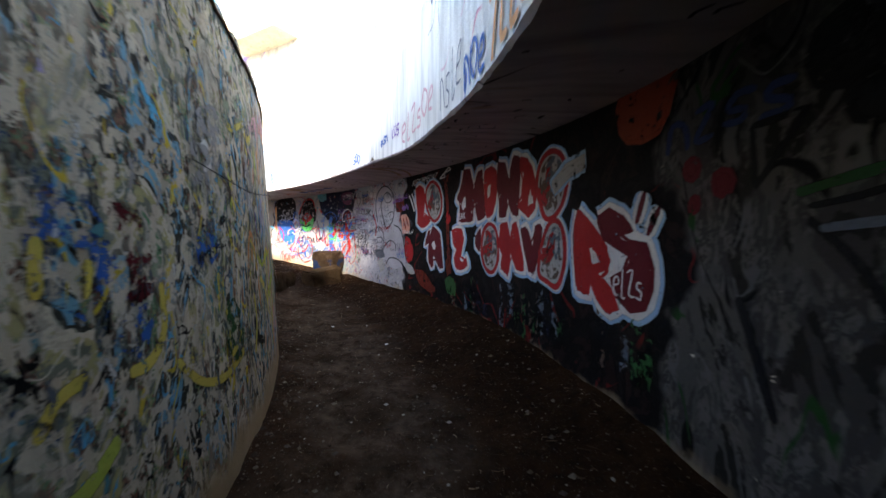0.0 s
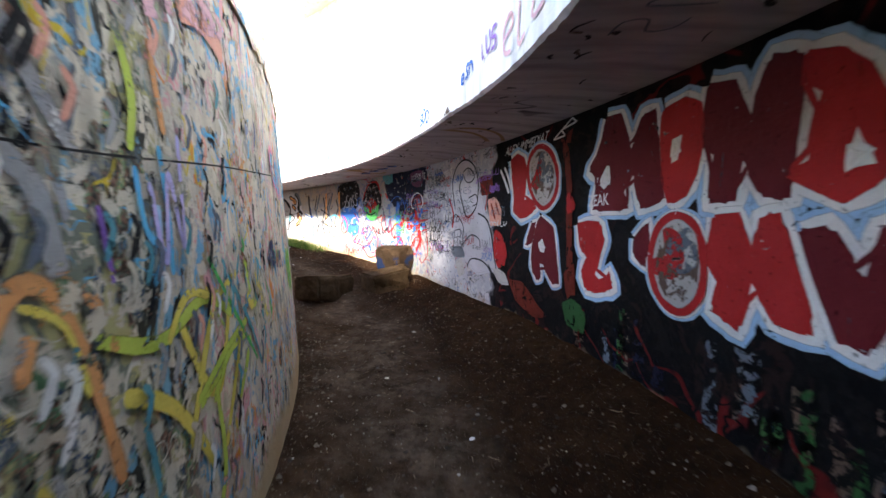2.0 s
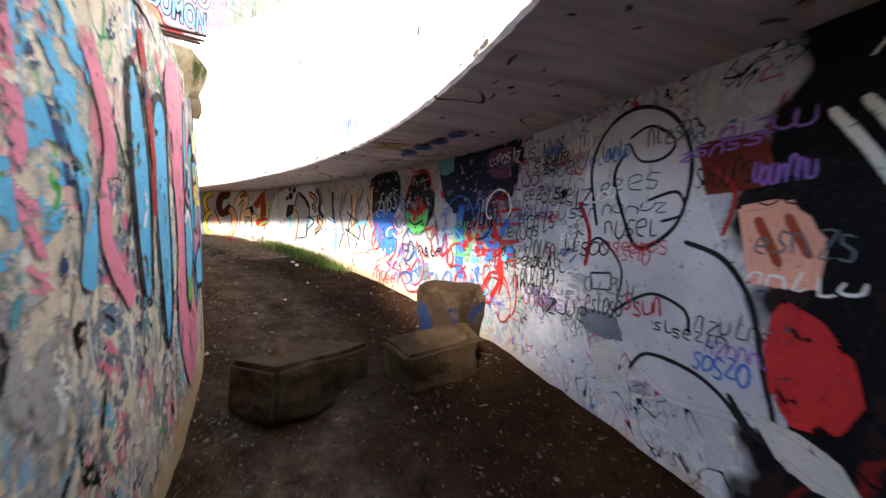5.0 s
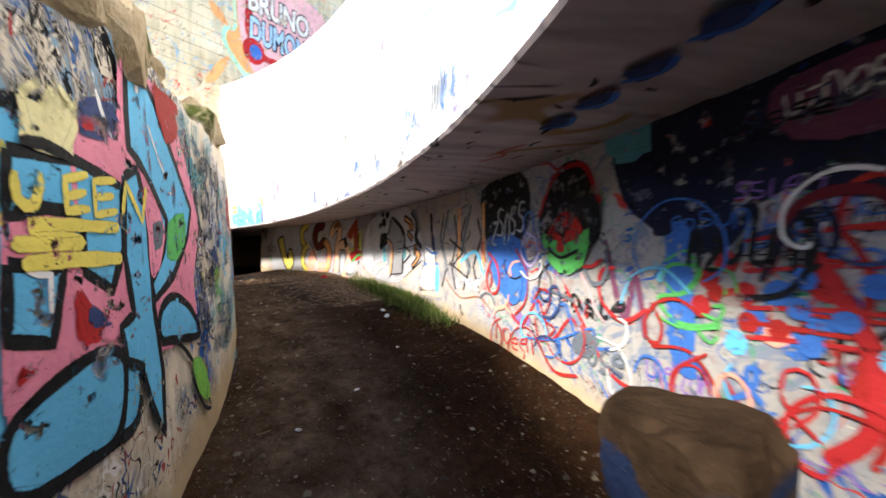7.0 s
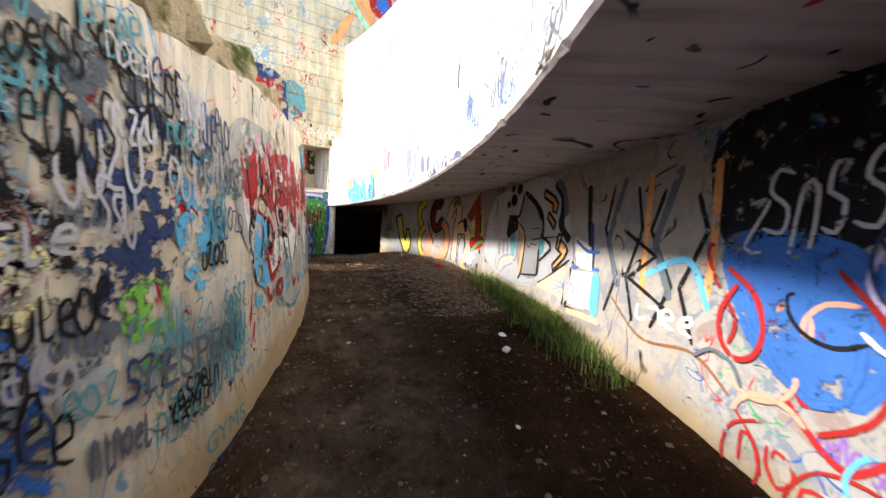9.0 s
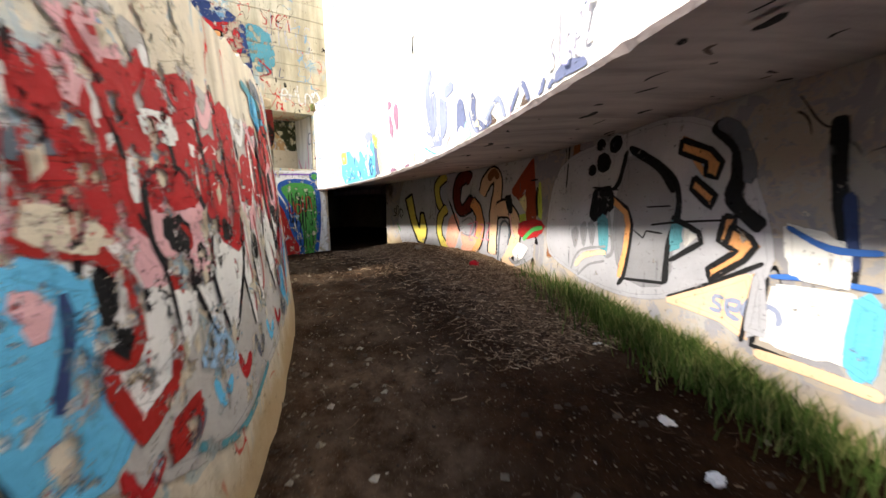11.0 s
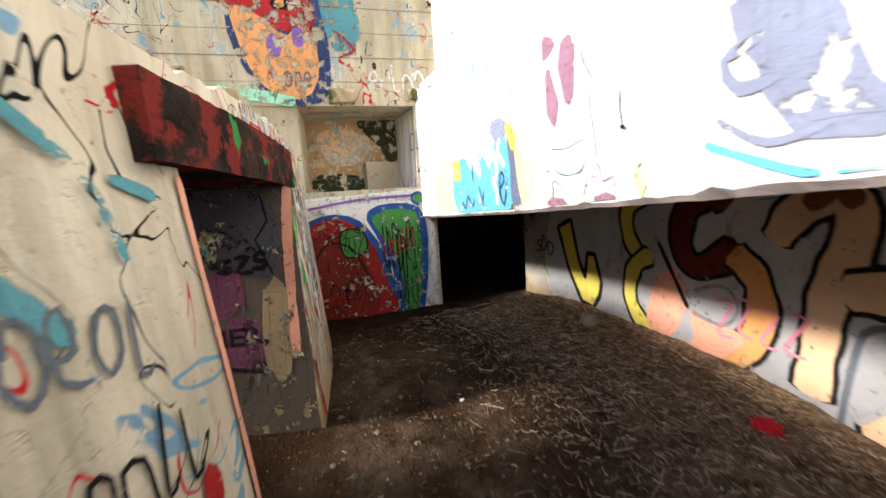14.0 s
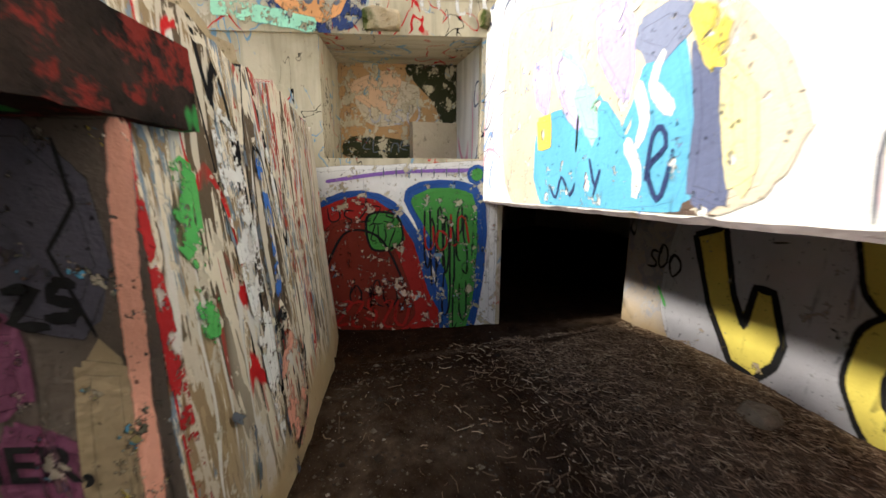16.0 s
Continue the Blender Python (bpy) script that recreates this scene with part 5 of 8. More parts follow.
art.letter([(19.59, 2.44), (19.48, 2.62), (19.31, 2.71), (19.22, 2.62), (19.24, 2.41), (19.31, 2.17), (19.36, 1.61)], 0.17, "peach").letter([(19.25, 2.22), (19.06, 2.25), (18.90, 2.17), (18.84, 1.98), (18.88, 1.80), (19.02, 1.63), (19.03, 1.53), (18.87, 1.48)], 0.18, "peach")
art.fill([(19.18, 2.00), (19.09, 2.08), (19.00, 2.01), (19.00, 1.79), (19.17, 1.56), (19.22, 1.67)], "silver").line([(19.22, 1.53), (19.19, 1.84), (19.15, 2.04), (19.05, 2.09), (18.97, 1.98), (19.00, 1.77)], 0.03, "slate")
art.line([(19.44, 2.65), (19.30, 2.74), (19.21, 2.65)], 0.1, "brown").line([(18.98, 1.61), (18.83, 1.56), (18.62, 1.73)], 0.04, "steel").fill([(18.89, 1.69), (18.77, 1.81), (18.62, 1.77), (18.76, 1.61)], "white")
art.fill([(18.91, 2.47), (18.75, 2.64), (18.58, 2.76), (18.51, 2.83), (18.44, 2.12), (18.61, 2.08), (18.64, 2.49), (18.78, 2.35)], "rust", False).fill([(18.76, 2.07), (18.43, 2.11), (18.34, 2.11), (18.33, 1.98), (18.72, 1.90)], "red")
art.line([(18.69, 1.87), (18.51, 2.00), (18.33, 2.04)], 0.05, "green").fill([(18.75, 2.09), (18.63, 2.11), (18.64, 2.20), (18.76, 2.17)], "lime", False)
art.fill([(18.76, 2.36), (18.66, 2.43), (18.64, 2.23)], "straw", False).fill([(19.04, 2.41), (18.94, 2.43), (18.91, 2.20), (18.98, 2.15)], "black", False)
art.fill([(18.38, 2.56), (18.41, 2.45), (18.41, 2.17), (18.34, 2.12)], "lime", False).line([(18.42, 2.50), (18.44, 2.35), (18.42, 2.17)], 0.04, "black")
art.line([(18.55, 2.58), (18.42, 2.59)], 0.02, "black").tag(19.95, 1.82, 19.4, 2.05, "pink", 0.02, 6, 4).line([(18.96, 2.19), (18.90, 1.93), (18.84, 1.90)], 0.025, "rose").end()
art = Art("painted_spots", on_outer, "brown bar and black spots ringed in grey", 0.25)
art.rise = 0.00013
art.line([(17.81, 2.92), (17.86, 2.52), (18.09, 2.06), (18.23, 1.71)], 0.09, "brown", False).line([(17.92, 2.91), (17.96, 2.47)], 0.02, "black", False)
art.oval(17.46, 2.68, 0.10, 0.10, "silver").oval(17.33, 2.82, 0.08, 0.08, "silver").oval(17.60, 2.62, 0.06, 0.06, "silver").oval(17.50, 2.84, 0.05, 0.05, "silver")
art.oval(17.46, 2.68, 0.07, 0.07, "black").oval(17.33, 2.82, 0.06, 0.06, "black").oval(17.60, 2.62, 0.04, 0.04, "black").oval(17.50, 2.84, 0.04, 0.04, "black")
art.tag(22.3, 2.1, 21.95, 2.3, "black", 0.02, 9, 3).line([(22.15, 1.95), (22.05, 1.8)], 0.025, "green").end()

# inner wall, first stretch: yellow, white and blue swipes
art = Art("painted_swipes", on_inner, "thick yellow, white and blue swipes of paint", 0.45)
art.line([(1.62, 1.2), (1.62, 0.98), (1.48, 0.86), (1.3, 0.85)], 0.055, "yellow").line([(2.85, 0.62), (2.4, 0.55), (2.0, 0.62), (1.72, 0.8)], 0.05, "yellow").line([(1.05, 0.9), (0.9, 0.86), (0.8, 0.76)], 0.05, "yellow").line([(1.1, 1.32), (1.06, 1.18)], 0.06, "yellow").line([(0.86, 1.4), (0.84, 1.2)], 0.06, "yellow").line([(1.2, 0.62), (0.95, 0.5), (0.75, 0.55)], 0.07, "lime")
art.end()
art = Art("painted_patches", on_inner, "worn blue, dark red and cream patches", 0.85)
art.fill([(0.8, 1.55), (1.15, 1.5), (1.35, 1.2), (1.6, 1.0), (1.4, 0.9), (1.15, 1.05), (0.9, 1.25)], "blue").fill([(1.25, 1.55), (1.5, 1.5), (1.55, 1.2), (1.35, 1.15)], "dark_red").line([(1.12, 0.95), (1.2, 0.8), (1.1, 0.7)], 0.06, "white").line([(1.36, 0.75), (1.4, 0.5)], 0.05, "white").line([(0.78, 2.5), (0.84, 2.2), (0.95, 1.9)], 0.04, "lilac").line([(1.9, 1.3), (2.0, 0.95), (1.95, 0.7)], 0.05, "cream").line([(2.3, 1.7), (2.25, 1.3), (2.5, 1.0)], 0.03, "slate")
art.fill([(1.8, 2.9), (2.6, 2.95), (3.1, 2.6), (3.0, 2.3), (2.5, 2.35), (2.1, 2.5)], "cream").line([(1.55, 2.2), (1.65, 2.0), (1.8, 1.9)], 0.09, "sky").line([(1.0, 1.75), (1.05, 1.5), (1.3, 1.4)], 0.06, "teal").line([(2.6, 2.1), (2.8, 1.8), (2.7, 1.4)], 0.05, "lime")
for k in range(12):
    u, z = random.Random(k + 400).uniform(0.7, 3.0), random.Random(k + 500).uniform(0.9, 2.5)
    art.tag(u, z, u + 0.3 + 0.04 * (k % 4), z + 0.12 + 0.03 * (k % 3), ("cream", "black", "white", "slate", "sky")[k % 5], 0.014, 600 + k, 4)
for k in range(150):
    u, z = random.Random(k).uniform(0.6, 3.6), random.Random(k + 50).uniform(0.4, 2.6)
    q = random.Random(k + 900).uniform(0.3, 1.0)
    art.line([(u, z), (u + 0.03 * q, z - 0.06 * q), (u - 0.01, z - 0.15 * q)], 0.015 + 0.02 * q, ("cream", "slate", "white", "teal", "yellow", "grey")[k % 6])
art.end()
art = Art("painted_swipes", on_inner, "orange arch, yellow branches and grey letters", 0.4)
art.line([(3.2, 1.2), (3.32, 1.45), (3.44, 1.48), (3.55, 1.3), (3.62, 1.05), (3.66, 0.85)], 0.05, "orange").line([(3.36, 1.44), (3.5, 1.36), (3.56, 1.15)], 0.025, "yellow").line([(4.08, 1.3), (4.38, 0.88), (4.6, 1.12), (4.68, 1.34)], 0.05, "yellow").line([(4.36, 0.85), (4.62, 1.02), (4.98, 1.02), (4.7, 0.75)], 0.045, "lime").line([(4.0, 1.2), (4.2, 1.36), (4.5, 1.32), (4.85, 1.4)], 0.04, "yellow").line([(4.4, 0.9), (4.42, 0.55), (4.3, 0.35)], 0.045, "lime")
art.line([(3.4, 2.15), (3.5, 2.0), (3.62, 1.85)], 0.06, "grey").line([(3.3, 1.85), (3.45, 1.74), (3.5, 1.5)], 0.08, "grey").line([(3.62, 2.6), (3.68, 2.2), (3.6, 1.9)], 0.03, "slate").line([(3.69, 1.7), (3.72, 1.46)], 0.03, "purple").line([(4.0, 1.8), (4.06, 1.5), (4.15, 1.85), (4.22, 1.55), (4.26, 2.02)], 0.03, "lilac").line([(4.4, 2.6), (4.7, 2.66), (5.0, 2.6)], 0.12, "salmon").line([(3.9, 2.3), (3.95, 2.1), (3.9, 1.9)], 0.05, "lime").line([(4.1, 2.35), (4.15, 2.0)], 0.04, "orange").line([(3.3, 0.8), (3.45, 0.6), (3.7, 0.55)], 0.07, "black").line([(3.8, 0.95), (3.85, 0.6), (3.75, 0.4)], 0.04, "teal").line([(3.4, 2.35), (3.6, 2.3), (3.75, 2.4)], 0.07, "yellow").line([(3.25, 0.5), (3.4, 0.75), (3.35, 1.0)], 0.05, "yellow")
for k in range(120):
    u, z = random.Random(k + 7).uniform(3.2, 6.0), random.Random(k + 90).uniform(0.4, 2.6)
    art.line([(u, z), (u + 0.04, z - 0.05), (u - 0.02, z - 0.15)], 0.032, ("cream", "slate", "white", "teal", "black", "salmon", "grey", "cream")[k % 8])
art.line([(2.0, 1.86), (3.3, 1.83), (4.7, 1.95), (6.0, 2.05)], 0.008, "black").end()
art = Art("painted_sign", on_inner, "pink oval sign with pale blue filling", 0.6)
art.oval(6.58, 2.12, 0.42, 0.16, "pink", -20).oval(6.6, 2.12, 0.32, 0.12, "sky", -20).line([(6.5, 2.26), (6.62, 1.95)], 0.04, "pink").line([(6.76, 1.45), (6.9, 1.2), (7.1, 1.3), (7.15, 1.05)], 0.05, "green").line([(5.9, 1.5), (6.1, 1.42), (6.25, 1.52)], 0.06, "green").line([(5.7, 1.45), (6.0, 1.34)], 0.06, "navy").line([(6.9, 1.1), (7.0, 0.8), (7.2, 0.75)], 0.05, "lilac").line([(6.2, 0.9), (6.4, 0.75), (6.5, 0.95)], 0.05, "blue")
for k in range(60):
    u, z = random.Random(k + 17).uniform(5.4, 10.0), random.Random(k + 190).uniform(0.5, 2.7)
    art.line([(u, z), (u + 0.04, z - 0.07), (u - 0.02, z - 0.2)], 0.035, ("black", "slate", "white", "teal", "black", "rose", "grey", "cream", "navy")[k % 9])
art.end()

art = Art("painted_patches", on_inner, "flaking sky blue and pink paint with black strokes", 0.75)
art.fill([(7.0, 2.7), (8.2, 2.75), (8.9, 2.5), (8.7, 1.9), (8.0, 1.7), (7.2, 2.0)], "sky").line([(7.0, 2.75), (7.6, 2.7), (7.65, 2.2), (7.7, 1.7)], 0.12, "pink").line([(8.3, 2.8), (8.4, 2.2), (8.5, 1.6)], 0.1, "pink").line([(7.1, 2.1), (7.4, 2.0), (7.6, 1.6)], 0.06, "black").line([(7.9, 2.4), (8.0, 1.9), (8.15, 1.6), (8.25, 2.0)], 0.05, "black").line([(8.5, 2.4), (8.7, 2.0), (8.6, 1.6)], 0.05, "navy").fill([(7.9, 1.5), (8.5, 1.6), (8.7, 1.2), (8.4, 0.85), (8.1, 1.0)], "grey").line([(7.9, 1.55), (8.05, 1.05), (8.35, 0.82), (8.65, 1.1)], 0.025, "black").line([(7.3, 0.9), (7.6, 0.75), (7.9, 0.8)], 0.14, "rose").end()
art = Art("painted_blots", on_inner, "lime green blots with dark rims", 0.3)
for u in (6.98, 7.22):
    art.fill([(u - 0.07, 1.42), (u + 0.08, 1.44), (u + 0.06, 1.15), (u + 0.02, 1.0), (u - 0.08, 1.15)], "limegreen")
art.end()
art = Art("painted_bars", on_inner, "tall sky blue and yellow bars of paint", 0.35)
art.line([(4.1, 1.95), (4.12, 1.7), (4.1, 1.45)], 0.035, "sky").line([(3.92, 1.85), (3.95, 1.62), (4.05, 1.55), (3.95, 1.42)], 0.035, "sky").line([(4.05, 1.72), (4.02, 1.45)], 0.03, "halo").line([(3.6, 1.3), (3.95, 1.22), (4.35, 1.32), (4.7, 1.2)], 0.05, "lime").line([(4.5, 1.35), (4.25, 1.0), (4.1, 0.75)], 0.05, "yellow").line([(4.2, 0.9), (4.6, 1.05), (4.95, 1.12)], 0.04, "lime").line([(4.85, 1.1), (4.6, 0.8), (4.45, 0.6)], 0.04, "yellow").line([(4.45, 1.5), (4.8, 1.15), (5.1, 0.85)], 0.03, "green").line([(4.7, 1.4), (5.0, 1.1), (5.2, 0.8)], 0.035, "teal").line([(3.7, 1.1), (4.0, 0.95), (4.3, 0.6)], 0.06, "yellow").end()

art = Art("painted_swipes", on_inner, "white curl, yellow and black swipes over grey and blue", 0.75, 0.008)
art.rise = 0.00013
art.fill([(2.13, 2.10), (2.56, 2.29), (2.63, 2.03), (2.44, 1.78), (2.10, 1.68)], "grey").fill([(2.08, 1.43), (2.41, 1.44), (2.49, 1.38), (2.24, 1.27), (2.06, 1.28)], "blue")
art.fill([(2.51, 1.00), (2.74, 0.97), (2.86, 0.75), (2.69, 0.59), (2.48, 0.68)], "dkgreen").fill([(2.31, 1.22), (2.47, 1.23), (2.48, 1.01), (2.32, 1.08)], "teal")
art.fill([(2.71, 2.35), (3.07, 2.54), (3.59, 2.61), (3.51, 2.42), (2.91, 2.17), (2.72, 2.22)], "sage").fill([(3.66, 2.47), (4.64, 2.79), (5.01, 2.72), (3.87, 2.40)], "rose")
art.line([(2.14, 1.99), (2.31, 2.02), (2.41, 1.96), (2.38, 1.88), (2.25, 1.84)], 0.035, "white").line([(2.78, 2.26), (3.03, 2.28), (3.58, 2.48)], 0.05, "yellow")
art.line([(2.64, 1.84), (2.78, 1.75), (2.91, 1.61)], 0.04, "yellow").line([(2.29, 1.59), (2.42, 1.52), (2.64, 1.59)], 0.05, "black").line([(2.06, 1.30), (2.27, 1.34), (2.76, 1.43)], 0.04, "black")
art.line([(2.42, 1.70), (2.40, 1.59), (2.45, 1.54)], 0.03, "halo").line([(2.33, 1.46), (2.46, 1.48), (2.38, 1.41)], 0.03, "halo").line([(3.33, 1.25), (3.43, 1.45), (3.57, 1.47), (3.69, 1.25)], 0.05, "orange")
art.line([(3.14, 1.03), (3.26, 1.23)], 0.05, "yellow").line([(2.38, 1.21), (2.41, 1.05), (2.51, 0.93)], 0.06, "yellow").line([(2.53, 0.65), (2.71, 0.72), (2.88, 0.91)], 0.05, "yellow")
art.line([(2.45, 1.80), (2.58, 1.89), (2.67, 2.01)], 0.06, "sky").line([(3.39, 2.00), (3.52, 1.77), (3.56, 1.52)], 0.035, "grey").line([(4.19, 1.44), (4.60, 1.07), (4.20, 0.88)], 0.03, "lime").end()
art = Art("painted_swipes", on_inner, "yellow, teal and green bars over peeled cream paint", 0.8, 0.008)
art.rise = 0.00013
art.fill([(5.77, 1.53), (6.36, 1.50), (6.41, 1.34), (5.91, 1.39)], "navy").fill([(4.86, 1.39), (4.95, 1.38), (4.95, 1.24), (4.85, 1.26)], "slate").fill([(5.85, 1.12), (6.44, 1.08), (6.54, 0.65), (5.90, 0.79)], "grey")
art.fill([(5.94, 2.84), (6.44, 3.08), (7.16, 2.96), (6.52, 2.68)], "cream").line([(5.00, 1.47), (5.16, 1.16)], 0.09, "lime").line([(4.89, 1.38), (5.01, 1.25), (5.11, 1.15)], 0.07, "yellow")
art.line([(5.08, 1.48), (5.29, 1.25), (5.58, 0.93)], 0.07, "yellow").line([(5.10, 1.34), (5.27, 1.15), (5.39, 1.02)], 0.06, "teal").line([(5.44, 1.32), (5.57, 1.12), (5.68, 0.89)], 0.06, "green")
art.line([(5.39, 1.32), (5.48, 1.07)], 0.04, "teal").fill([(4.97, 1.62), (5.02, 1.58), (5.02, 1.51), (4.96, 1.50)], "green").line([(5.12, 2.07), (5.14, 1.96)], 0.08, "orange")
art.line([(5.36, 2.52), (5.38, 2.36)], 0.07, "salmon").fill([(5.48, 2.31), (5.58, 2.36), (5.57, 2.29), (5.49, 2.27)], "red").fill([(5.36, 2.29), (5.44, 2.33), (5.43, 2.26), (5.36, 2.24)], "faded")
art.fill([(5.96, 1.70), (6.06, 1.70), (6.05, 1.65), (5.97, 1.65)], "orange").line([(4.95, 1.51), (5.04, 1.46), (5.13, 1.46)], 0.03, "brown").line([(6.48, 2.54), (6.70, 2.53), (6.59, 2.37)], 0.05, "orange")
art.line([(6.91, 3.30), (7.06, 2.93), (7.02, 2.61)], 0.03, "slate").end()
# blue letters on pink
art = Art("painted_letters", on_inner, "tall sky blue letters on pink with thick black outlines", 0.4, 0.0068)
art.rise = 0.00013
art.fill([(10.1, 2.7), (10.3, 2.9), (10.6, 2.9), (11.0, 2.6), (11.1, 2.2), (11.1, 1.2), (10.6, 0.75), (10.3, 0.9), (10.15, 1.3), (10.3, 1.9)], "pink").piece([(9.75, 2.4), (10.05, 2.5), (10.0, 1.5), (9.8, 1.2)], "sky", "black", 0.05).piece([(9.35, 2.5), (9.5, 2.6), (9.62, 2.1), (9.55, 1.5), (9.4, 1.6)], "sky", "black", 0.05).line([(8.9, 2.6), (9.1, 2.2), (9.0, 1.8), (9.25, 1.5)], 0.12, "pink").line([(8.7, 2.3), (8.85, 1.9), (8.8, 1.6)], 0.12, "sky").line([(9.15, 2.3), (9.3, 2.0), (9.2, 1.7)], 0.03, "black").line([(9.6, 2.85), (9.72, 2.3), (9.7, 1.9)], 0.1, "mured").piece([(10.73, 2.73), (10.79, 2.74), (10.85, 2.67), (10.80, 2.36), (10.74, 2.14), (10.67, 2.09), (10.62, 2.09)], "sky", "black", 0.05, False)
art.piece([(10.61, 2.01), (10.72, 2.00), (10.89, 1.94), (10.97, 1.82), (10.97, 1.70), (10.87, 1.54), (10.77, 1.44), (10.64, 1.27), (10.50, 1.35)], "sky", "black", 0.06, True)
art.line([(10.58, 1.88), (10.74, 1.95), (10.86, 1.89), (10.90, 1.71)], 0.05, "white").piece([(10.92, 2.31), (10.96, 2.45), (11.06, 2.52), (11.32, 2.57), (11.30, 2.42), (11.64, 2.45), (12.17, 2.42), (12.05, 2.02), (11.91, 1.93), (11.69, 2.05), (11.69, 2.19), (11.54, 2.24), (11.32, 2.22), (11.21, 2.12), (11.20, 2.07), (11.52, 2.04), (11.45, 1.79), (11.25, 1.83), (11.11, 1.81), (11.16, 1.57), (11.06, 1.48), (10.99, 1.50), (10.98, 1.78), (10.95, 1.91), (10.90, 2.03), (10.91, 2.13), (10.80, 2.07), (10.83, 2.26)], "sky", "black", 0.05, False)
art.piece([(11.88, 1.67), (11.95, 1.55), (11.83, 1.33), (11.36, 1.37), (11.15, 1.30), (11.02, 1.20), (10.95, 1.33), (10.94, 1.44), (11.04, 1.49), (11.19, 1.56), (11.48, 1.66)], "sky", "black", 0.05, True)
art.fill([(10.83, 2.27), (10.92, 2.31), (10.91, 2.25), (10.84, 2.20)], "pink").line([(11.21, 2.51), (11.28, 2.52), (11.26, 2.43)], 0.03, "white", False)
art.fill([(11.34, 2.59), (11.41, 2.66), (11.64, 2.57), (11.70, 2.50), (11.35, 2.43)], "straw", False).line([(11.15, 2.41), (11.06, 2.33), (11.05, 2.20), (11.12, 2.18), (11.21, 2.35), (11.14, 2.39)], 0.035, "yellow")
art.line([(11.30, 2.36), (11.30, 2.23), (11.39, 2.24), (11.51, 2.39)], 0.035, "yellow").line([(11.84, 2.41), (11.57, 2.35), (11.59, 2.27), (11.80, 2.30)], 0.03, "yellow", False)
art.line([(11.19, 2.15), (11.89, 2.18)], 0.05, "yellow").line([(11.22, 2.06), (11.97, 2.07)], 0.05, "yellow").line([(10.71, 2.31), (10.84, 2.29), (10.95, 2.41)], 0.04, "straw")
art.line([(10.81, 2.14), (10.91, 2.20)], 0.04, "straw").fill([(11.56, 1.92), (11.72, 1.85), (11.61, 1.78), (11.50, 1.79)], "red").fill([(11.26, 1.74), (11.36, 1.74), (11.34, 1.68), (11.26, 1.67)], "red")
art.fill([(10.59, 1.44), (10.74, 1.46), (10.73, 1.30), (10.64, 1.27), (10.53, 1.33)], "limegreen", False).line([(11.27, 1.30), (11.35, 1.20)], 0.05, "navy").end()
art = Art("painted_letters", on_inner, "sky blue letters on pink with black outlines", 0.4, 0.0145)
art.rise = 0.00013
art.fill([(11.13, 2.19), (11.47, 2.24), (11.49, 2.59), (11.85, 2.57), (11.92, 2.93), (12.14, 3.05), (12.39, 3.05), (12.85, 2.65), (13.09, 2.26), (12.84, 1.89), (12.89, 1.58), (11.78, 1.61), (11.40, 1.67), (11.08, 1.59)], "pink", False)
art.piece([(11.15, 2.39), (11.49, 2.42), (11.85, 2.37), (11.84, 2.10), (11.71, 1.93), (11.51, 2.01), (11.51, 2.17), (11.46, 2.23), (11.28, 2.23), (11.13, 2.19)], "sky", "black", 0.045, False)
art.piece([(11.12, 2.05), (11.38, 2.03), (11.30, 1.79), (11.10, 1.83)], "sky", "black", 0.045, False)
art.piece([(11.07, 1.56), (11.22, 1.64), (11.51, 1.70), (11.71, 1.68), (11.77, 1.58), (11.67, 1.35), (11.39, 1.34), (11.19, 1.35), (11.06, 1.41)], "sky", "black", 0.045, True)
art.piece([(11.97, 2.91), (12.13, 2.99), (12.32, 2.88), (12.62, 2.60), (12.91, 2.36), (12.79, 2.18), (12.45, 1.95), (12.14, 1.85), (12.10, 1.93), (12.32, 2.10), (12.40, 2.26), (12.19, 2.43), (12.05, 2.52), (11.95, 2.56), (11.95, 2.72)], "sky", "black", 0.045, False)
art.piece([(11.88, 2.42), (12.02, 2.48), (12.10, 2.27), (12.11, 1.99), (12.12, 1.81), (12.19, 1.48), (12.16, 1.17), (12.02, 1.36), (11.92, 1.57), (11.79, 1.62), (11.76, 1.77), (11.89, 1.81), (11.84, 2.08)], "sky", "black", 0.045, False)
art.fill([(12.09, 2.38), (12.25, 2.32), (12.34, 2.23), (12.29, 2.10), (12.13, 1.96), (12.12, 2.16)], "pink").fill([(12.18, 2.22), (12.32, 2.25), (12.29, 2.13), (12.19, 2.10)], "slate")
art.piece([(12.21, 1.79), (12.43, 1.84), (12.73, 1.74), (12.89, 1.56), (12.38, 1.61), (12.19, 1.65)], "sky", "black", 0.045, True).line([(12.19, 1.62), (12.47, 1.57), (12.76, 1.37), (13.08, 1.04), (12.89, 1.09), (12.68, 1.32)], 0.03, "black")
art.fill([(12.71, 1.42), (12.92, 1.37), (13.07, 1.11), (12.84, 1.17)], "limegreen").fill([(12.42, 2.23), (12.72, 2.31), (12.74, 2.18), (12.48, 2.04), (12.37, 2.07)], "green")
art.fill([(11.46, 1.94), (11.56, 1.84), (11.59, 1.75), (11.43, 1.78)], "red").fill([(11.53, 1.88), (11.66, 1.80), (11.54, 1.80)], "navy").fill([(11.14, 1.74), (11.22, 1.73), (11.13, 1.69)], "red")
art.fill([(11.22, 2.57), (11.32, 2.57), (11.37, 2.69), (11.43, 2.59), (11.53, 2.66), (11.47, 2.42), (11.20, 2.43)], "straw", False).line([(11.20, 2.43), (11.31, 2.44), (11.47, 2.42)], 0.04, "black", False)
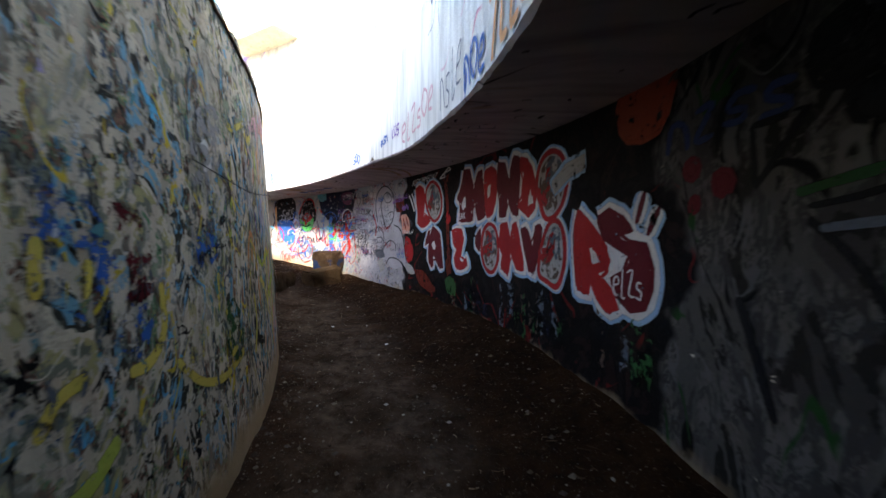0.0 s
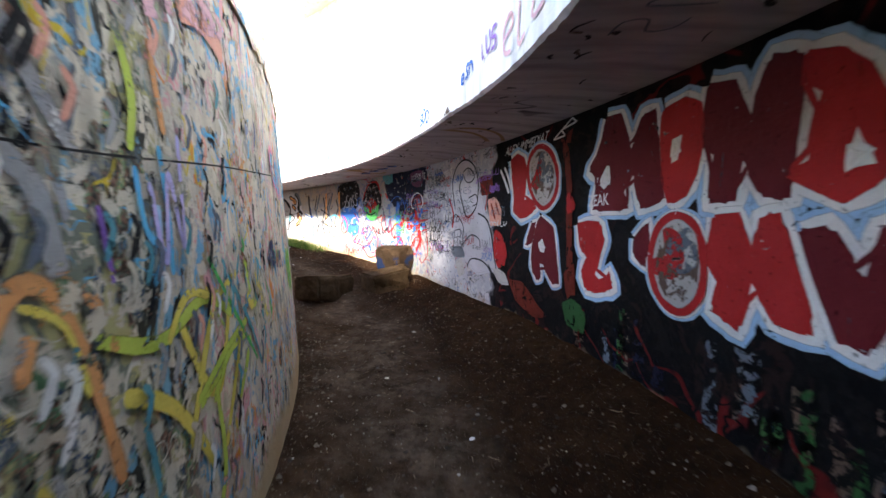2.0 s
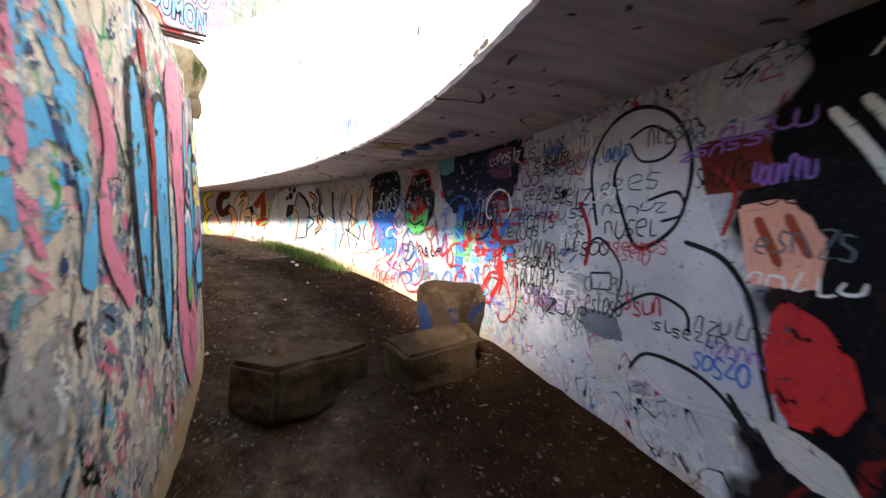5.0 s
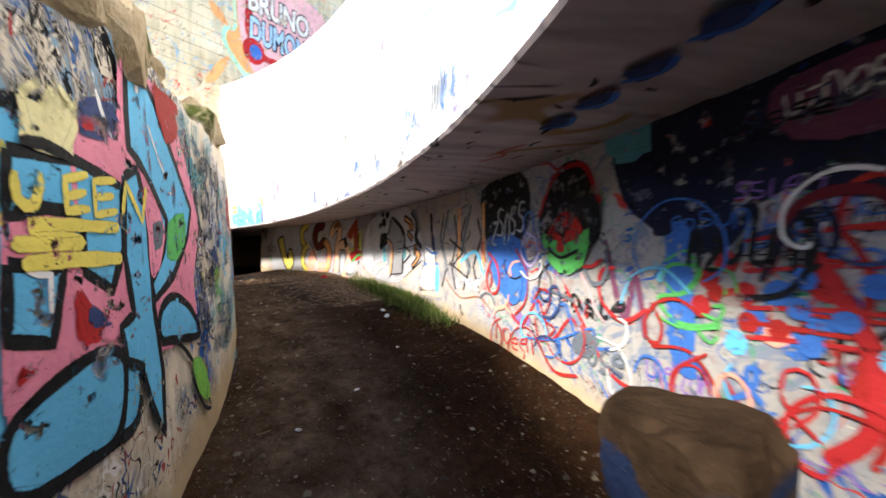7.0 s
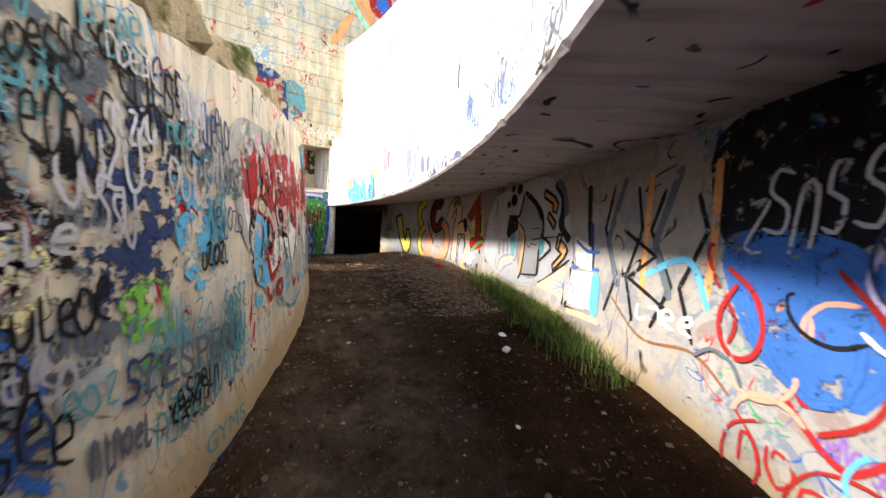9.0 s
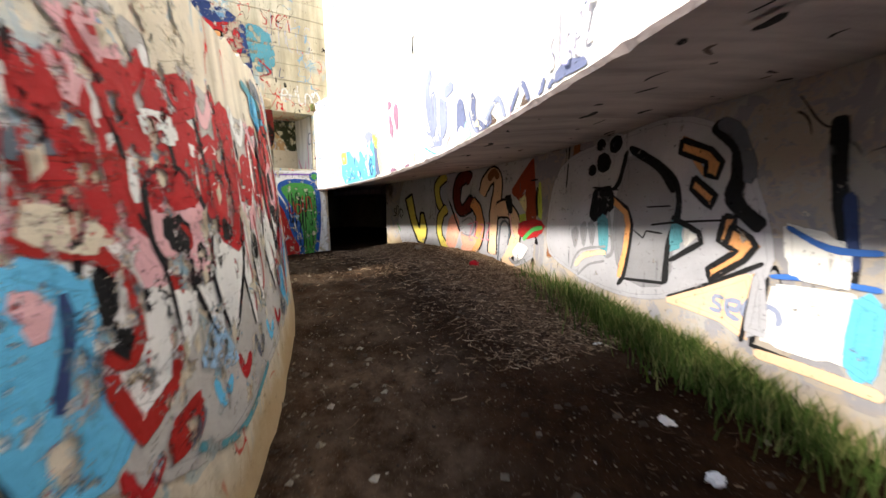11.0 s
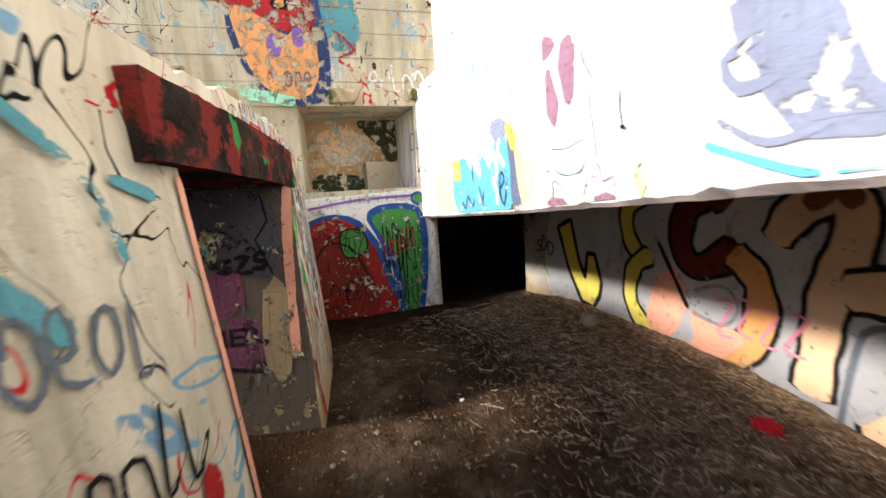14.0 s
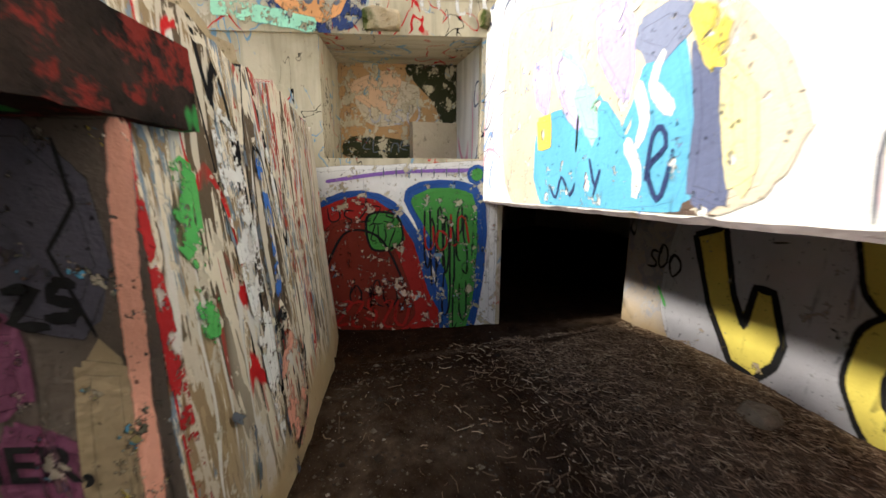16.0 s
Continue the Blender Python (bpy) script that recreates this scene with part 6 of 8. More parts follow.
art.line([(12.07, 2.91), (12.08, 2.85)], 0.05, "white").line([(12.19, 2.73), (12.35, 2.56), (12.43, 2.51)], 0.02, "white").line([(11.19, 2.03), (11.30, 2.01), (11.29, 1.88)], 0.03, "white", False)
art.fill([(11.55, 2.65), (11.82, 2.71), (11.80, 2.58), (11.54, 2.54)], "navy").line([(11.65, 2.81), (11.70, 2.67), (11.78, 2.57)], 0.03, "white").line([(11.54, 2.57), (11.73, 2.60)], 0.05, "red")
art.fill([(12.32, 2.97), (12.69, 3.04), (12.65, 2.78), (12.47, 2.71)], "mured").line([(11.17, 2.33), (11.17, 2.25), (11.24, 2.23), (11.29, 2.34)], 0.04, "yellow")
art.line([(11.56, 2.38), (11.41, 2.34), (11.41, 2.23), (11.56, 2.25)], 0.035, "yellow", False).line([(11.41, 2.28), (11.54, 2.31)], 0.035, "yellow").line([(11.79, 2.39), (11.60, 2.36), (11.60, 2.23), (11.79, 2.26)], 0.03, "yellow", False)
art.line([(11.61, 2.30), (11.76, 2.32)], 0.03, "yellow").line([(11.83, 2.24), (11.88, 2.39), (12.03, 2.23), (12.10, 2.40)], 0.03, "yellow", False).line([(11.13, 2.11), (11.49, 2.12), (11.22, 2.17), (11.79, 2.19)], 0.045, "yellow")
art.line([(11.17, 2.05), (11.44, 2.06), (11.80, 2.06)], 0.05, "yellow").end()
art = Art("painted_patches", on_inner, "worn black, navy and teal patches under the scrawls", 0.8)
art.fill([(12.75, 2.75), (13.3, 2.85), (13.9, 2.7), (14.1, 2.3), (13.8, 1.85), (13.2, 1.7), (12.8, 2.0)], "slate").fill([(12.9, 2.6), (13.3, 2.7), (13.5, 2.3), (13.2, 1.9), (12.95, 2.1)], "black").fill([(13.5, 2.5), (13.95, 2.6), (13.9, 2.0), (13.5, 1.9)], "navy")
art.fill([(12.7, 1.95), (13.1, 1.9), (13.25, 1.5), (13.0, 1.1), (12.75, 1.5)], "blue").fill([(14.0, 2.4), (14.5, 2.5), (14.4, 2.0), (14.1, 1.9)], "sky").fill([(13.6, 1.9), (13.85, 1.95), (13.9, 1.65), (13.65, 1.6)], "limegreen").fill([(13.1, 2.1), (13.25, 2.15), (13.3, 1.95), (13.12, 1.9)], "straw").end()
rnd = random.Random(5)
for i in range(60):
    u, z = rnd.uniform(12.7, 14.5), rnd.uniform(1.25, 2.85)
    w = rnd.uniform(0.2, 0.5)
    art = Art("painted_scrawl", on_inner, "", 0.2, 0.007 + 0.00025 * i)
    art.tag(u, z, u + w, z + rnd.uniform(0.1, 0.26), rnd.choice(["black", "black", "slate", "navy", "silver", "silver", "teal", "teal"]), rnd.uniform(0.010, 0.02), 100 + i, rnd.randint(3, 6)).end()
art = Art("painted_words", on_inner, "small painted words near the foot of the wall", 0.2, 0.024)
art.word("YESPER", 13.6, 1.5, 14.5, 1.66, [("slate", 0.0)]).word("GYMS", 14.1, 1.05, 14.6, 1.15, [("teal", 0.0)]).word("STAZI", 14.1, 0.9, 14.65, 1.0, [("navy", 0.0)]).end()

# red and white letters
art = Art("painted_letters", on_inner, "peeling red and white letters on black", 0.5)
art.rise = 0.00003
art.fill([(14.7, 2.75), (15.4, 2.85), (16.4, 2.75), (17.2, 2.75), (17.9, 2.6), (18.0, 2.2), (17.8, 1.7), (16.6, 1.55), (15.9, 1.5), (15.2, 1.75), (14.75, 2.2)], "bone")
rnd = random.Random(21)
for k in range(10):
    u = 14.85 + 0.29 * k
    w = rnd.uniform(0.24, 0.34)
    t, b, ln = 2.5 + rnd.uniform(0, 0.2), 1.72 + rnd.uniform(0, 0.15), rnd.uniform(-0.1, 0.12)
    art.fill([(u, t), (u + w, t + 0.06), (u + w * 0.9 + ln, 2.2), (u + w * 0.7 + ln, b), (u + w * 0.3 + ln, b + 0.1), (u + w * 0.45, 2.05), (u + 0.02, 2.2)], "white", k % 2 == 0)
    art.fill([(u, t + 0.02), (u + w, t + 0.08), (u + w * 0.95, 2.4), (u + w * 0.5, 2.28 + rnd.uniform(-0.05, 0.1)), (u, 2.38)], "red")
    art.line([(u + 0.01, 2.34), (u + w * 0.5, 2.27), (u + w, 2.33)], 0.09, "rose")
    art.line([(u + w * 0.1, t + 0.15), (u + w * 0.4, 2.3), (u + w * 0.2, 2.1), (u + w * 0.55 + ln, b)], 0.03, "black", k % 2 == 0).line([(u + w * 0.75, 2.3), (u + w * 0.95, 2.0), (u + w * 0.8 + ln, b + 0.05)], 0.022, "red")
    art.oval(u + w * 0.55, 2.18 + rnd.uniform(-0.08, 0.08), 0.035, 0.055, "black").line([(u, 2.8), (u + w * 0.5, 2.66), (u + w, 2.78)], 0.06, ("white", "rose", "red")[k % 3]).line([(u + 0.1, 1.75), (u + 0.16, 1.65), (u + 0.28, 1.7)], 0.05, ("sky", "red", "slate")[k % 3])
art.end()
art = Art("painted_letters", on_inner, "peeling red and white letters with black shadow on blue", 0.6, 0.0078)
art.rise = 0.00005
art.fill([(15.07, 2.25), (15.25, 2.19), (15.26, 2.04), (15.31, 1.80), (15.13, 1.78), (14.96, 1.89)], "sky")
art.line([(15.18, 2.18), (15.17, 2.09), (15.10, 1.96)], 0.04, "navy").line([(15.05, 2.19), (15.12, 2.15), (15.07, 2.12)], 0.06, "rose").fill([(15.22, 2.72), (15.31, 2.76), (15.35, 2.63), (15.38, 2.44), (15.24, 2.46), (15.17, 2.59)], "red", False)
art.fill([(15.26, 2.74), (15.38, 2.79), (15.40, 2.62), (15.34, 2.55)], "rose", False).fill([(15.16, 2.53), (15.25, 2.48), (15.21, 2.45), (15.13, 2.44)], "slate")
art.fill([(15.39, 2.76), (15.57, 2.78), (15.61, 2.61), (15.50, 2.52), (15.45, 2.63)], "red", False).fill([(15.42, 2.78), (15.58, 2.81), (15.61, 2.73), (15.48, 2.71)], "rose", False)
art.fill([(15.72, 2.73), (16.09, 2.80), (16.05, 2.68), (15.70, 2.61)], "red").fill([(15.74, 2.93), (16.11, 3.07), (16.17, 2.86), (15.76, 2.75)], "cream", False)
art.fill([(15.64, 2.60), (15.82, 2.62), (15.87, 2.56), (15.71, 2.54)], "white").piece([(15.15, 2.41), (15.26, 2.42), (15.50, 2.45), (15.53, 2.33), (15.66, 2.17), (15.65, 2.02), (15.54, 1.85), (15.34, 1.80), (15.27, 1.93), (15.25, 2.05), (15.29, 2.01), (15.36, 1.99), (15.41, 2.03), (15.42, 2.16), (15.30, 2.26), (15.10, 2.29)], "white", "mured", 0.06, False)
art.fill([(15.15, 2.41), (15.26, 2.42), (15.48, 2.44), (15.52, 2.33), (15.62, 2.23), (15.53, 2.18), (15.41, 2.28), (15.26, 2.31), (15.18, 2.37)], "red")
art.fill([(15.15, 2.35), (15.27, 2.33), (15.40, 2.26), (15.30, 2.26), (15.11, 2.30)], "cream").fill([(15.42, 2.30), (15.56, 2.25), (15.61, 2.13), (15.49, 2.15)], "rose")
art.fill([(15.27, 2.09), (15.33, 2.06), (15.39, 2.03), (15.34, 2.00), (15.29, 2.03)], "black").line([(15.54, 2.49), (15.53, 2.39), (15.51, 2.37)], 0.05, "white")
art.piece([(15.61, 2.42), (15.79, 2.46), (15.93, 2.41), (16.02, 2.27), (15.98, 2.11), (15.77, 2.12), (15.59, 2.21), (15.57, 2.33)], "rose", "black", 0.035, True)
art.fill([(15.62, 2.41), (15.79, 2.46), (15.92, 2.40), (15.91, 2.34), (15.71, 2.36), (15.60, 2.33)], "red").fill([(15.67, 2.31), (15.78, 2.32), (15.84, 2.23), (15.78, 2.20), (15.67, 2.22)], "black")
art.line([(15.77, 2.29), (15.83, 2.25), (15.81, 2.21)], 0.025, "mured").fill([(15.63, 2.09), (15.78, 2.06), (15.74, 1.96), (15.61, 1.94)], "white").line([(15.52, 2.33), (15.61, 2.16), (15.63, 1.98)], 0.025, "black")
art.piece([(16.09, 2.44), (16.36, 2.50), (16.51, 2.36), (16.38, 2.08), (16.09, 1.80), (15.99, 1.98), (15.96, 2.11)], "white", "black", 0.03, False).fill([(16.09, 2.44), (16.36, 2.50), (16.53, 2.30), (16.38, 2.16), (16.05, 2.27)], "red")
art.fill([(16.18, 2.29), (16.28, 2.26), (16.23, 2.21), (16.16, 2.22)], "black").fill([(15.74, 1.84), (15.90, 1.96), (16.08, 1.75), (15.86, 1.78)], "halo", False)
art.fill([(15.48, 1.74), (15.67, 1.76), (15.68, 1.68), (15.51, 1.64), (15.43, 1.70)], "mured").line([(15.60, 1.62), (15.84, 1.51), (16.14, 1.48), (16.56, 1.56)], 0.03, "teal")
art.fill([(17.18, 2.77), (17.25, 2.67), (17.28, 2.52), (17.24, 2.29), (17.18, 2.28), (17.14, 2.46), (17.11, 2.57)], "black", False).fill([(17.26, 2.68), (17.35, 2.64), (17.40, 2.51), (17.35, 2.32), (17.25, 2.25), (17.24, 2.47)], "red")
art.fill([(17.07, 2.34), (17.20, 2.24), (17.33, 2.11), (17.33, 2.04), (17.23, 2.06), (17.12, 2.18)], "white").fill([(17.03, 2.30), (17.09, 2.14), (17.15, 1.98), (17.08, 1.95), (16.97, 2.05)], "white")
art.fill([(17.31, 1.96), (17.44, 1.93), (17.57, 1.90), (17.53, 1.75), (17.34, 1.75), (17.25, 1.85)], "sky").line([(17.48, 2.05), (17.42, 1.96), (17.21, 2.00), (17.31, 1.87), (17.23, 1.85)], 0.04, "red", False).end()
art = Art("painted_letter", on_inner, "round red letter with black rim, peeling", 0.52, 0.0115)
art.rise = 0.00005
art.fill([(17.38, 2.73), (17.48, 2.80), (17.65, 2.84), (17.82, 2.80), (17.99, 2.64), (18.03, 2.38), (17.91, 2.23), (17.67, 2.16), (17.47, 2.07), (17.37, 2.07), (17.38, 2.32), (17.36, 2.55)], "black")
art.line([(17.35, 2.75), (17.46, 2.81), (17.64, 2.85), (17.84, 2.84), (18.04, 2.61), (18.03, 2.33), (17.84, 2.22)], 0.05, "mured").fill([(17.40, 2.72), (17.50, 2.78), (17.64, 2.80), (17.78, 2.76), (17.92, 2.59), (17.91, 2.41), (17.75, 2.30), (17.47, 2.33), (17.40, 2.41), (17.38, 2.59)], "red")
art.fill([(17.51, 2.57), (17.64, 2.64), (17.76, 2.56), (17.80, 2.41), (17.71, 2.33), (17.49, 2.36), (17.44, 2.44)], "rose").fill([(17.49, 2.52), (17.56, 2.55), (17.64, 2.53), (17.68, 2.40), (17.62, 2.39), (17.51, 2.42)], "black")
art.line([(17.60, 2.51), (17.65, 2.45), (17.65, 2.40)], 0.03, "red").fill([(17.43, 2.30), (17.49, 2.25), (17.63, 2.23), (17.56, 2.15), (17.41, 2.13)], "white")
art.fill([(17.45, 2.34), (17.69, 2.31), (17.69, 2.25), (17.54, 2.24), (17.45, 2.28)], "black").line([(17.41, 2.53), (17.41, 2.31), (17.36, 2.09)], 0.02, "black")
art.fill([(17.65, 2.17), (17.78, 2.19), (17.72, 2.06), (17.61, 1.99), (17.53, 2.04)], "red").fill([(17.81, 2.16), (17.97, 2.17), (17.87, 1.86), (17.75, 1.81), (17.67, 1.96)], "sky")
art.word("DBS", 17.82, 2.02, 18.0, 2.12, [("black", 0.0)]).fill([(17.77, 2.87), (17.91, 2.88), (17.84, 2.78), (17.75, 2.77)], "mured").fill([(17.62, 2.97), (17.68, 2.99), (17.66, 2.94), (17.62, 2.93)], "mured")
art.line([(17.28, 3.05), (17.44, 3.06), (17.61, 3.05), (17.73, 2.94)], 0.09, "slate").line([(17.26, 2.95), (17.40, 2.91), (17.39, 2.82)], 0.12, "sky").line([(17.81, 3.21), (17.92, 3.11), (18.20, 3.04)], 0.06, "halo")
art.line([(18.05, 3.18), (18.16, 3.08), (18.41, 2.90), (18.48, 2.72)], 0.03, "teal").line([(17.74, 2.89), (18.01, 2.88), (18.10, 2.73)], 0.05, "teal").line([(17.79, 3.08), (18.00, 3.09), (18.19, 2.90)], 0.04, "faded").end()
art = Art("painted_flakes", on_inner, "red strokes and bare flakes", 0.3, 0.029)
art.line([(17.78, 2.25), (17.6, 2.05), (17.45, 1.75)], 0.05, "red").tag(17.8, 1.85, 18.0, 2.1, "navy", 0.02, 3, 3).oval(17.56, 2.93, 0.05, 0.05, "red").line([(17.75, 2.9), (17.82, 2.75)], 0.06, "red")
for k in range(26):
    u, z = random.Random(k + 27).uniform(14.8, 17.9), random.Random(k + 290).uniform(1.75, 2.8)
    art.fill([(u, z), (u + 0.03, z + 0.02), (u + 0.02 + 0.008 * (k % 4), z - 0.03), (u - 0.01, z - 0.05 - 0.01 * (k % 3))], "cream", False, 0.02)
art.end()
art = Art("painted_scrawl", on_inner, "black and blue scrawls on pale concrete", 0.2)
art.line([(17.0, 3.0), (17.6, 2.98), (18.0, 2.85), (18.3, 2.6)], 0.05, "teal").line([(17.2, 2.95), (17.5, 2.85), (17.9, 2.9)], 0.12, "sky").tag(18.15, 2.5, 18.5, 2.66, "slate", 0.014, 14, 4).tag(18.2, 2.2, 18.6, 2.36, "black", 0.014, 15, 4).tag(18.2, 1.9, 18.6, 2.04, "black", 0.012, 16, 5).line([(18.5, 2.9), (18.66, 2.86)], 0.03, "teal").line([(18.8, 2.92), (18.82, 2.6), (18.84, 2.1), (18.85, 1.5)], 0.03, "salmon").oval(18.6, 2.1, 0.03, 0.05, "red").end()
art = Art("painted_face", on_inner, "dripping white, red and green paint like a face", 0.7)
art.line([(20.12, 2.93), (20.14, 2.5), (20.14, 2.0), (20.2, 1.45)], 0.07, "red").fill([(20.3, 2.85), (20.42, 2.86), (20.38, 2.7), (20.45, 2.55), (20.3, 2.6)], "green").fill([(20.3, 2.5), (20.42, 2.5), (20.4, 2.35), (20.3, 2.38)], "green").fill([(20.62, 2.98), (20.8, 2.96), (20.84, 2.3), (20.78, 1.75), (20.7, 2.2)], "white").line([(20.85, 2.95), (20.9, 2.3), (20.86, 1.9), (20.9, 1.5)], 0.04, "slate").line([(21.0, 2.9), (21.05, 2.6), (21.0, 2.3)], 0.07, "blue").oval(21.0, 2.2, 0.1, 0.06, "black").oval(21.05, 2.15, 0.05, 0.03, "rust").fill([(20.9, 2.05), (21.2, 2.1), (21.25, 1.8), (21.05, 1.6), (20.9, 1.7)], "salmon").line([(20.92, 1.62), (21.2, 1.75), (21.3, 2.05)], 0.04, "black").line([(21.3, 2.7), (21.35, 2.3)], 0.06, "rust").line([(21.15, 2.95), (21.2, 2.6)], 0.04, "white").line([(21.6, 2.7), (21.62, 2.1)], 0.05, "rust").line([(20.35, 2.1), (20.5, 1.95), (20.45, 1.7)], 0.03, "slate").line([(18.7, 3.2), (19.2, 3.28), (20.0, 3.22)], 0.07, "red").line([(18.9, 3.2), (19.3, 3.32), (19.7, 3.2)], 0.05, "red").end()
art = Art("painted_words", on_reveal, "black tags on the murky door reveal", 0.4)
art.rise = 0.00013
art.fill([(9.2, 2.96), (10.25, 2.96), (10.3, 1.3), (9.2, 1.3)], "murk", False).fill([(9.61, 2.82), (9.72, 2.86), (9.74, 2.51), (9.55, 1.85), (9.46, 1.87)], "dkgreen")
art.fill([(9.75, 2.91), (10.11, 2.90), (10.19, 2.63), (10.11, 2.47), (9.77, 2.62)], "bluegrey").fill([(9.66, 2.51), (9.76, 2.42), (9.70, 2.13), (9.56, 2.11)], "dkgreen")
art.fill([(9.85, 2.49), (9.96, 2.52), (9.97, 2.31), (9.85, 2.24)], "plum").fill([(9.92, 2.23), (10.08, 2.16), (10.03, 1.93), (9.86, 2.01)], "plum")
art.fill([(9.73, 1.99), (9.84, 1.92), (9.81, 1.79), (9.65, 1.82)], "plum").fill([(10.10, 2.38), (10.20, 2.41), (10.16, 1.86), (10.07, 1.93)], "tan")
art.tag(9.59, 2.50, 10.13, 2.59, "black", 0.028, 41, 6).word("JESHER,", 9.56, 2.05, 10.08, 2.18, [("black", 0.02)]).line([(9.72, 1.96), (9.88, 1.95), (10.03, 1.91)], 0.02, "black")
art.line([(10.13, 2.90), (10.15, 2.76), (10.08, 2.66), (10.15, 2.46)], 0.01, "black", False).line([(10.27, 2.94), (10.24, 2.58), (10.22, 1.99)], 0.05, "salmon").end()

# pale paint on the sunlit band
art = Art("painted_marks", on_face, "pale violet and pink marks on the whitewash", 0.2)
art.fill([(10.1, 5.8), (9.5, 5.3), (9.3, 4.6), (9.9, 4.3)], "lilac", False).fill([(9.1, 5.2), (8.3, 5.7), (8.3, 4.7), (8.8, 4.4)], "lilac", False).tag(13.8, 4.6, 11.2, 6.2, "lilac", 0.05, 3, 7).tag(12.8, 4.4, 11.4, 5.8, "rose", 0.04, 13, 5)
art.tag(2.5, 2.5, 1.9, 2.76, "blue", 0.035, 4, 3).tag(5.3, 2.82, 3.7, 3.1, "rose", 0.03, 5, 6).tag(1.75, 2.42, 1.0, 2.85, "orange", 0.045, 6, 4).tag(3.4, 2.68, 2.6, 3.05, "slate", 0.02, 8, 4).tag(8.0, 3.02, 7.6, 3.2, "blue", 0.03, 9, 3).tag(6.4, 3.02, 6.0, 3.15, "blue", 0.03, 10, 3).tag(5.8, 3.0, 5.4, 3.15, "purple", 0.03, 19, 3).tag(9.5, 3.0, 9.0, 3.12, "lilac", 0.025, 29, 3)
for i in range(16):
    u = 12.4 + 0.26 * i
    art.tag(u, 3.0 + 0.1 * (i % 3), u - 0.4, 3.2 + 0.16 * (i % 3), ("faded", "blue", "slate", "lilac")[i % 4], 0.018, 50 + i, 5)
art.end()
art = Art("painted_letters", on_face, "faded navy letters on the whitewash", 0.35)
art.rise = 0.00013
art.line([(18.40, 3.61), (18.52, 3.46), (18.49, 3.24), (18.40, 3.06)], 0.13, "faded").fill([(18.40, 3.39), (18.29, 3.36), (18.29, 3.02), (18.16, 2.95), (18.16, 2.89), (18.34, 2.90), (18.46, 3.08)], "faded")
art.fill([(18.19, 3.29), (18.03, 3.22), (18.01, 3.11), (18.03, 2.97), (18.16, 2.93), (18.18, 3.07)], "faded").fill([(18.06, 3.37), (17.86, 3.36), (17.86, 3.30), (18.00, 3.26), (18.08, 3.33)], "faded")
art.fill([(17.76, 3.17), (17.69, 3.19), (17.62, 3.09), (17.57, 2.94), (17.58, 2.80), (17.71, 2.81), (17.80, 2.88), (17.77, 3.02)], "navyfade").oval(17.69, 2.89, 0.06, 0.06, "white")
art.oval(17.77, 2.86, 0.05, 0.05, "white").oval(17.63, 2.84, 0.06, 0.06, "white").line([(18.46, 3.13), (18.57, 3.11), (18.52, 3.03), (18.40, 3.03)], 0.03, "faded")
art.line([(18.59, 2.97), (18.43, 2.89), (18.28, 2.91)], 0.02, "faded").line([(18.63, 2.91), (18.31, 2.81), (18.11, 2.81)], 0.02, "sky").fill([(17.44, 3.17), (17.37, 3.13), (17.38, 3.06), (17.38, 2.97), (17.35, 2.89), (17.26, 2.86), (17.18, 2.87), (17.15, 2.93), (17.08, 2.95), (17.08, 2.90), (17.14, 2.86), (17.22, 2.84), (17.30, 2.84), (17.38, 2.89), (17.43, 2.98), (17.46, 3.06)], "navyfade", False)
art.fill([(17.56, 3.18), (17.49, 3.17), (17.47, 3.06), (17.52, 3.06)], "white").line([(17.52, 3.06), (17.43, 2.92), (17.31, 2.85)], 0.03, "faded").fill([(17.56, 2.97), (17.47, 2.86), (17.46, 2.79), (17.56, 2.79), (17.59, 2.87)], "mint")
art.fill([(17.47, 2.82), (17.42, 2.82), (17.39, 2.80), (17.44, 2.80)], "rose").line([(17.91, 2.95), (18.00, 2.89), (18.06, 2.82)], 0.02, "rose").line([(17.39, 2.91), (17.34, 2.94), (17.32, 2.90)], 0.04, "straw")
art.line([(16.31, 2.90), (16.15, 2.96), (15.96, 2.92)], 0.07, "navyfade").line([(16.78, 2.89), (16.62, 3.02), (16.47, 2.84), (16.35, 2.98)], 0.04, "navyfade")
art.line([(17.19, 2.92), (16.97, 3.02), (16.84, 2.84)], 0.04, "faded").end()
art = Art("painted_face", on_face, "smiling outlined monster in plum and mint", 0.2)
art.rise = 0.00013
art.fill([(19.74, 3.44), (19.66, 3.32), (19.64, 3.20), (19.67, 3.15), (19.73, 3.20), (19.77, 3.35)], "plumfade").fill([(19.57, 3.52), (19.48, 3.52), (19.45, 3.39), (19.47, 3.26), (19.51, 3.21), (19.56, 3.31), (19.60, 3.43)], "plumfade")
art.fill([(19.78, 3.61), (19.67, 3.58), (19.69, 3.52), (19.79, 3.52)], "plumfade").fill([(19.73, 3.05), (19.36, 3.04), (19.33, 2.94), (19.43, 2.89), (19.36, 2.76), (19.63, 2.74), (19.70, 2.91)], "mintfade")
art.line([(19.72, 3.04), (19.55, 3.02), (19.35, 3.04)], 0.008, "slate").line([(19.72, 3.04), (19.67, 2.93), (19.55, 2.89), (19.40, 2.90), (19.33, 2.96)], 0.008, "slate")
art.line([(19.61, 3.02), (19.58, 2.90)], 0.006, "slate").line([(19.53, 3.02), (19.50, 2.89)], 0.006, "slate").line([(19.47, 3.02), (19.43, 2.90)], 0.006, "slate")
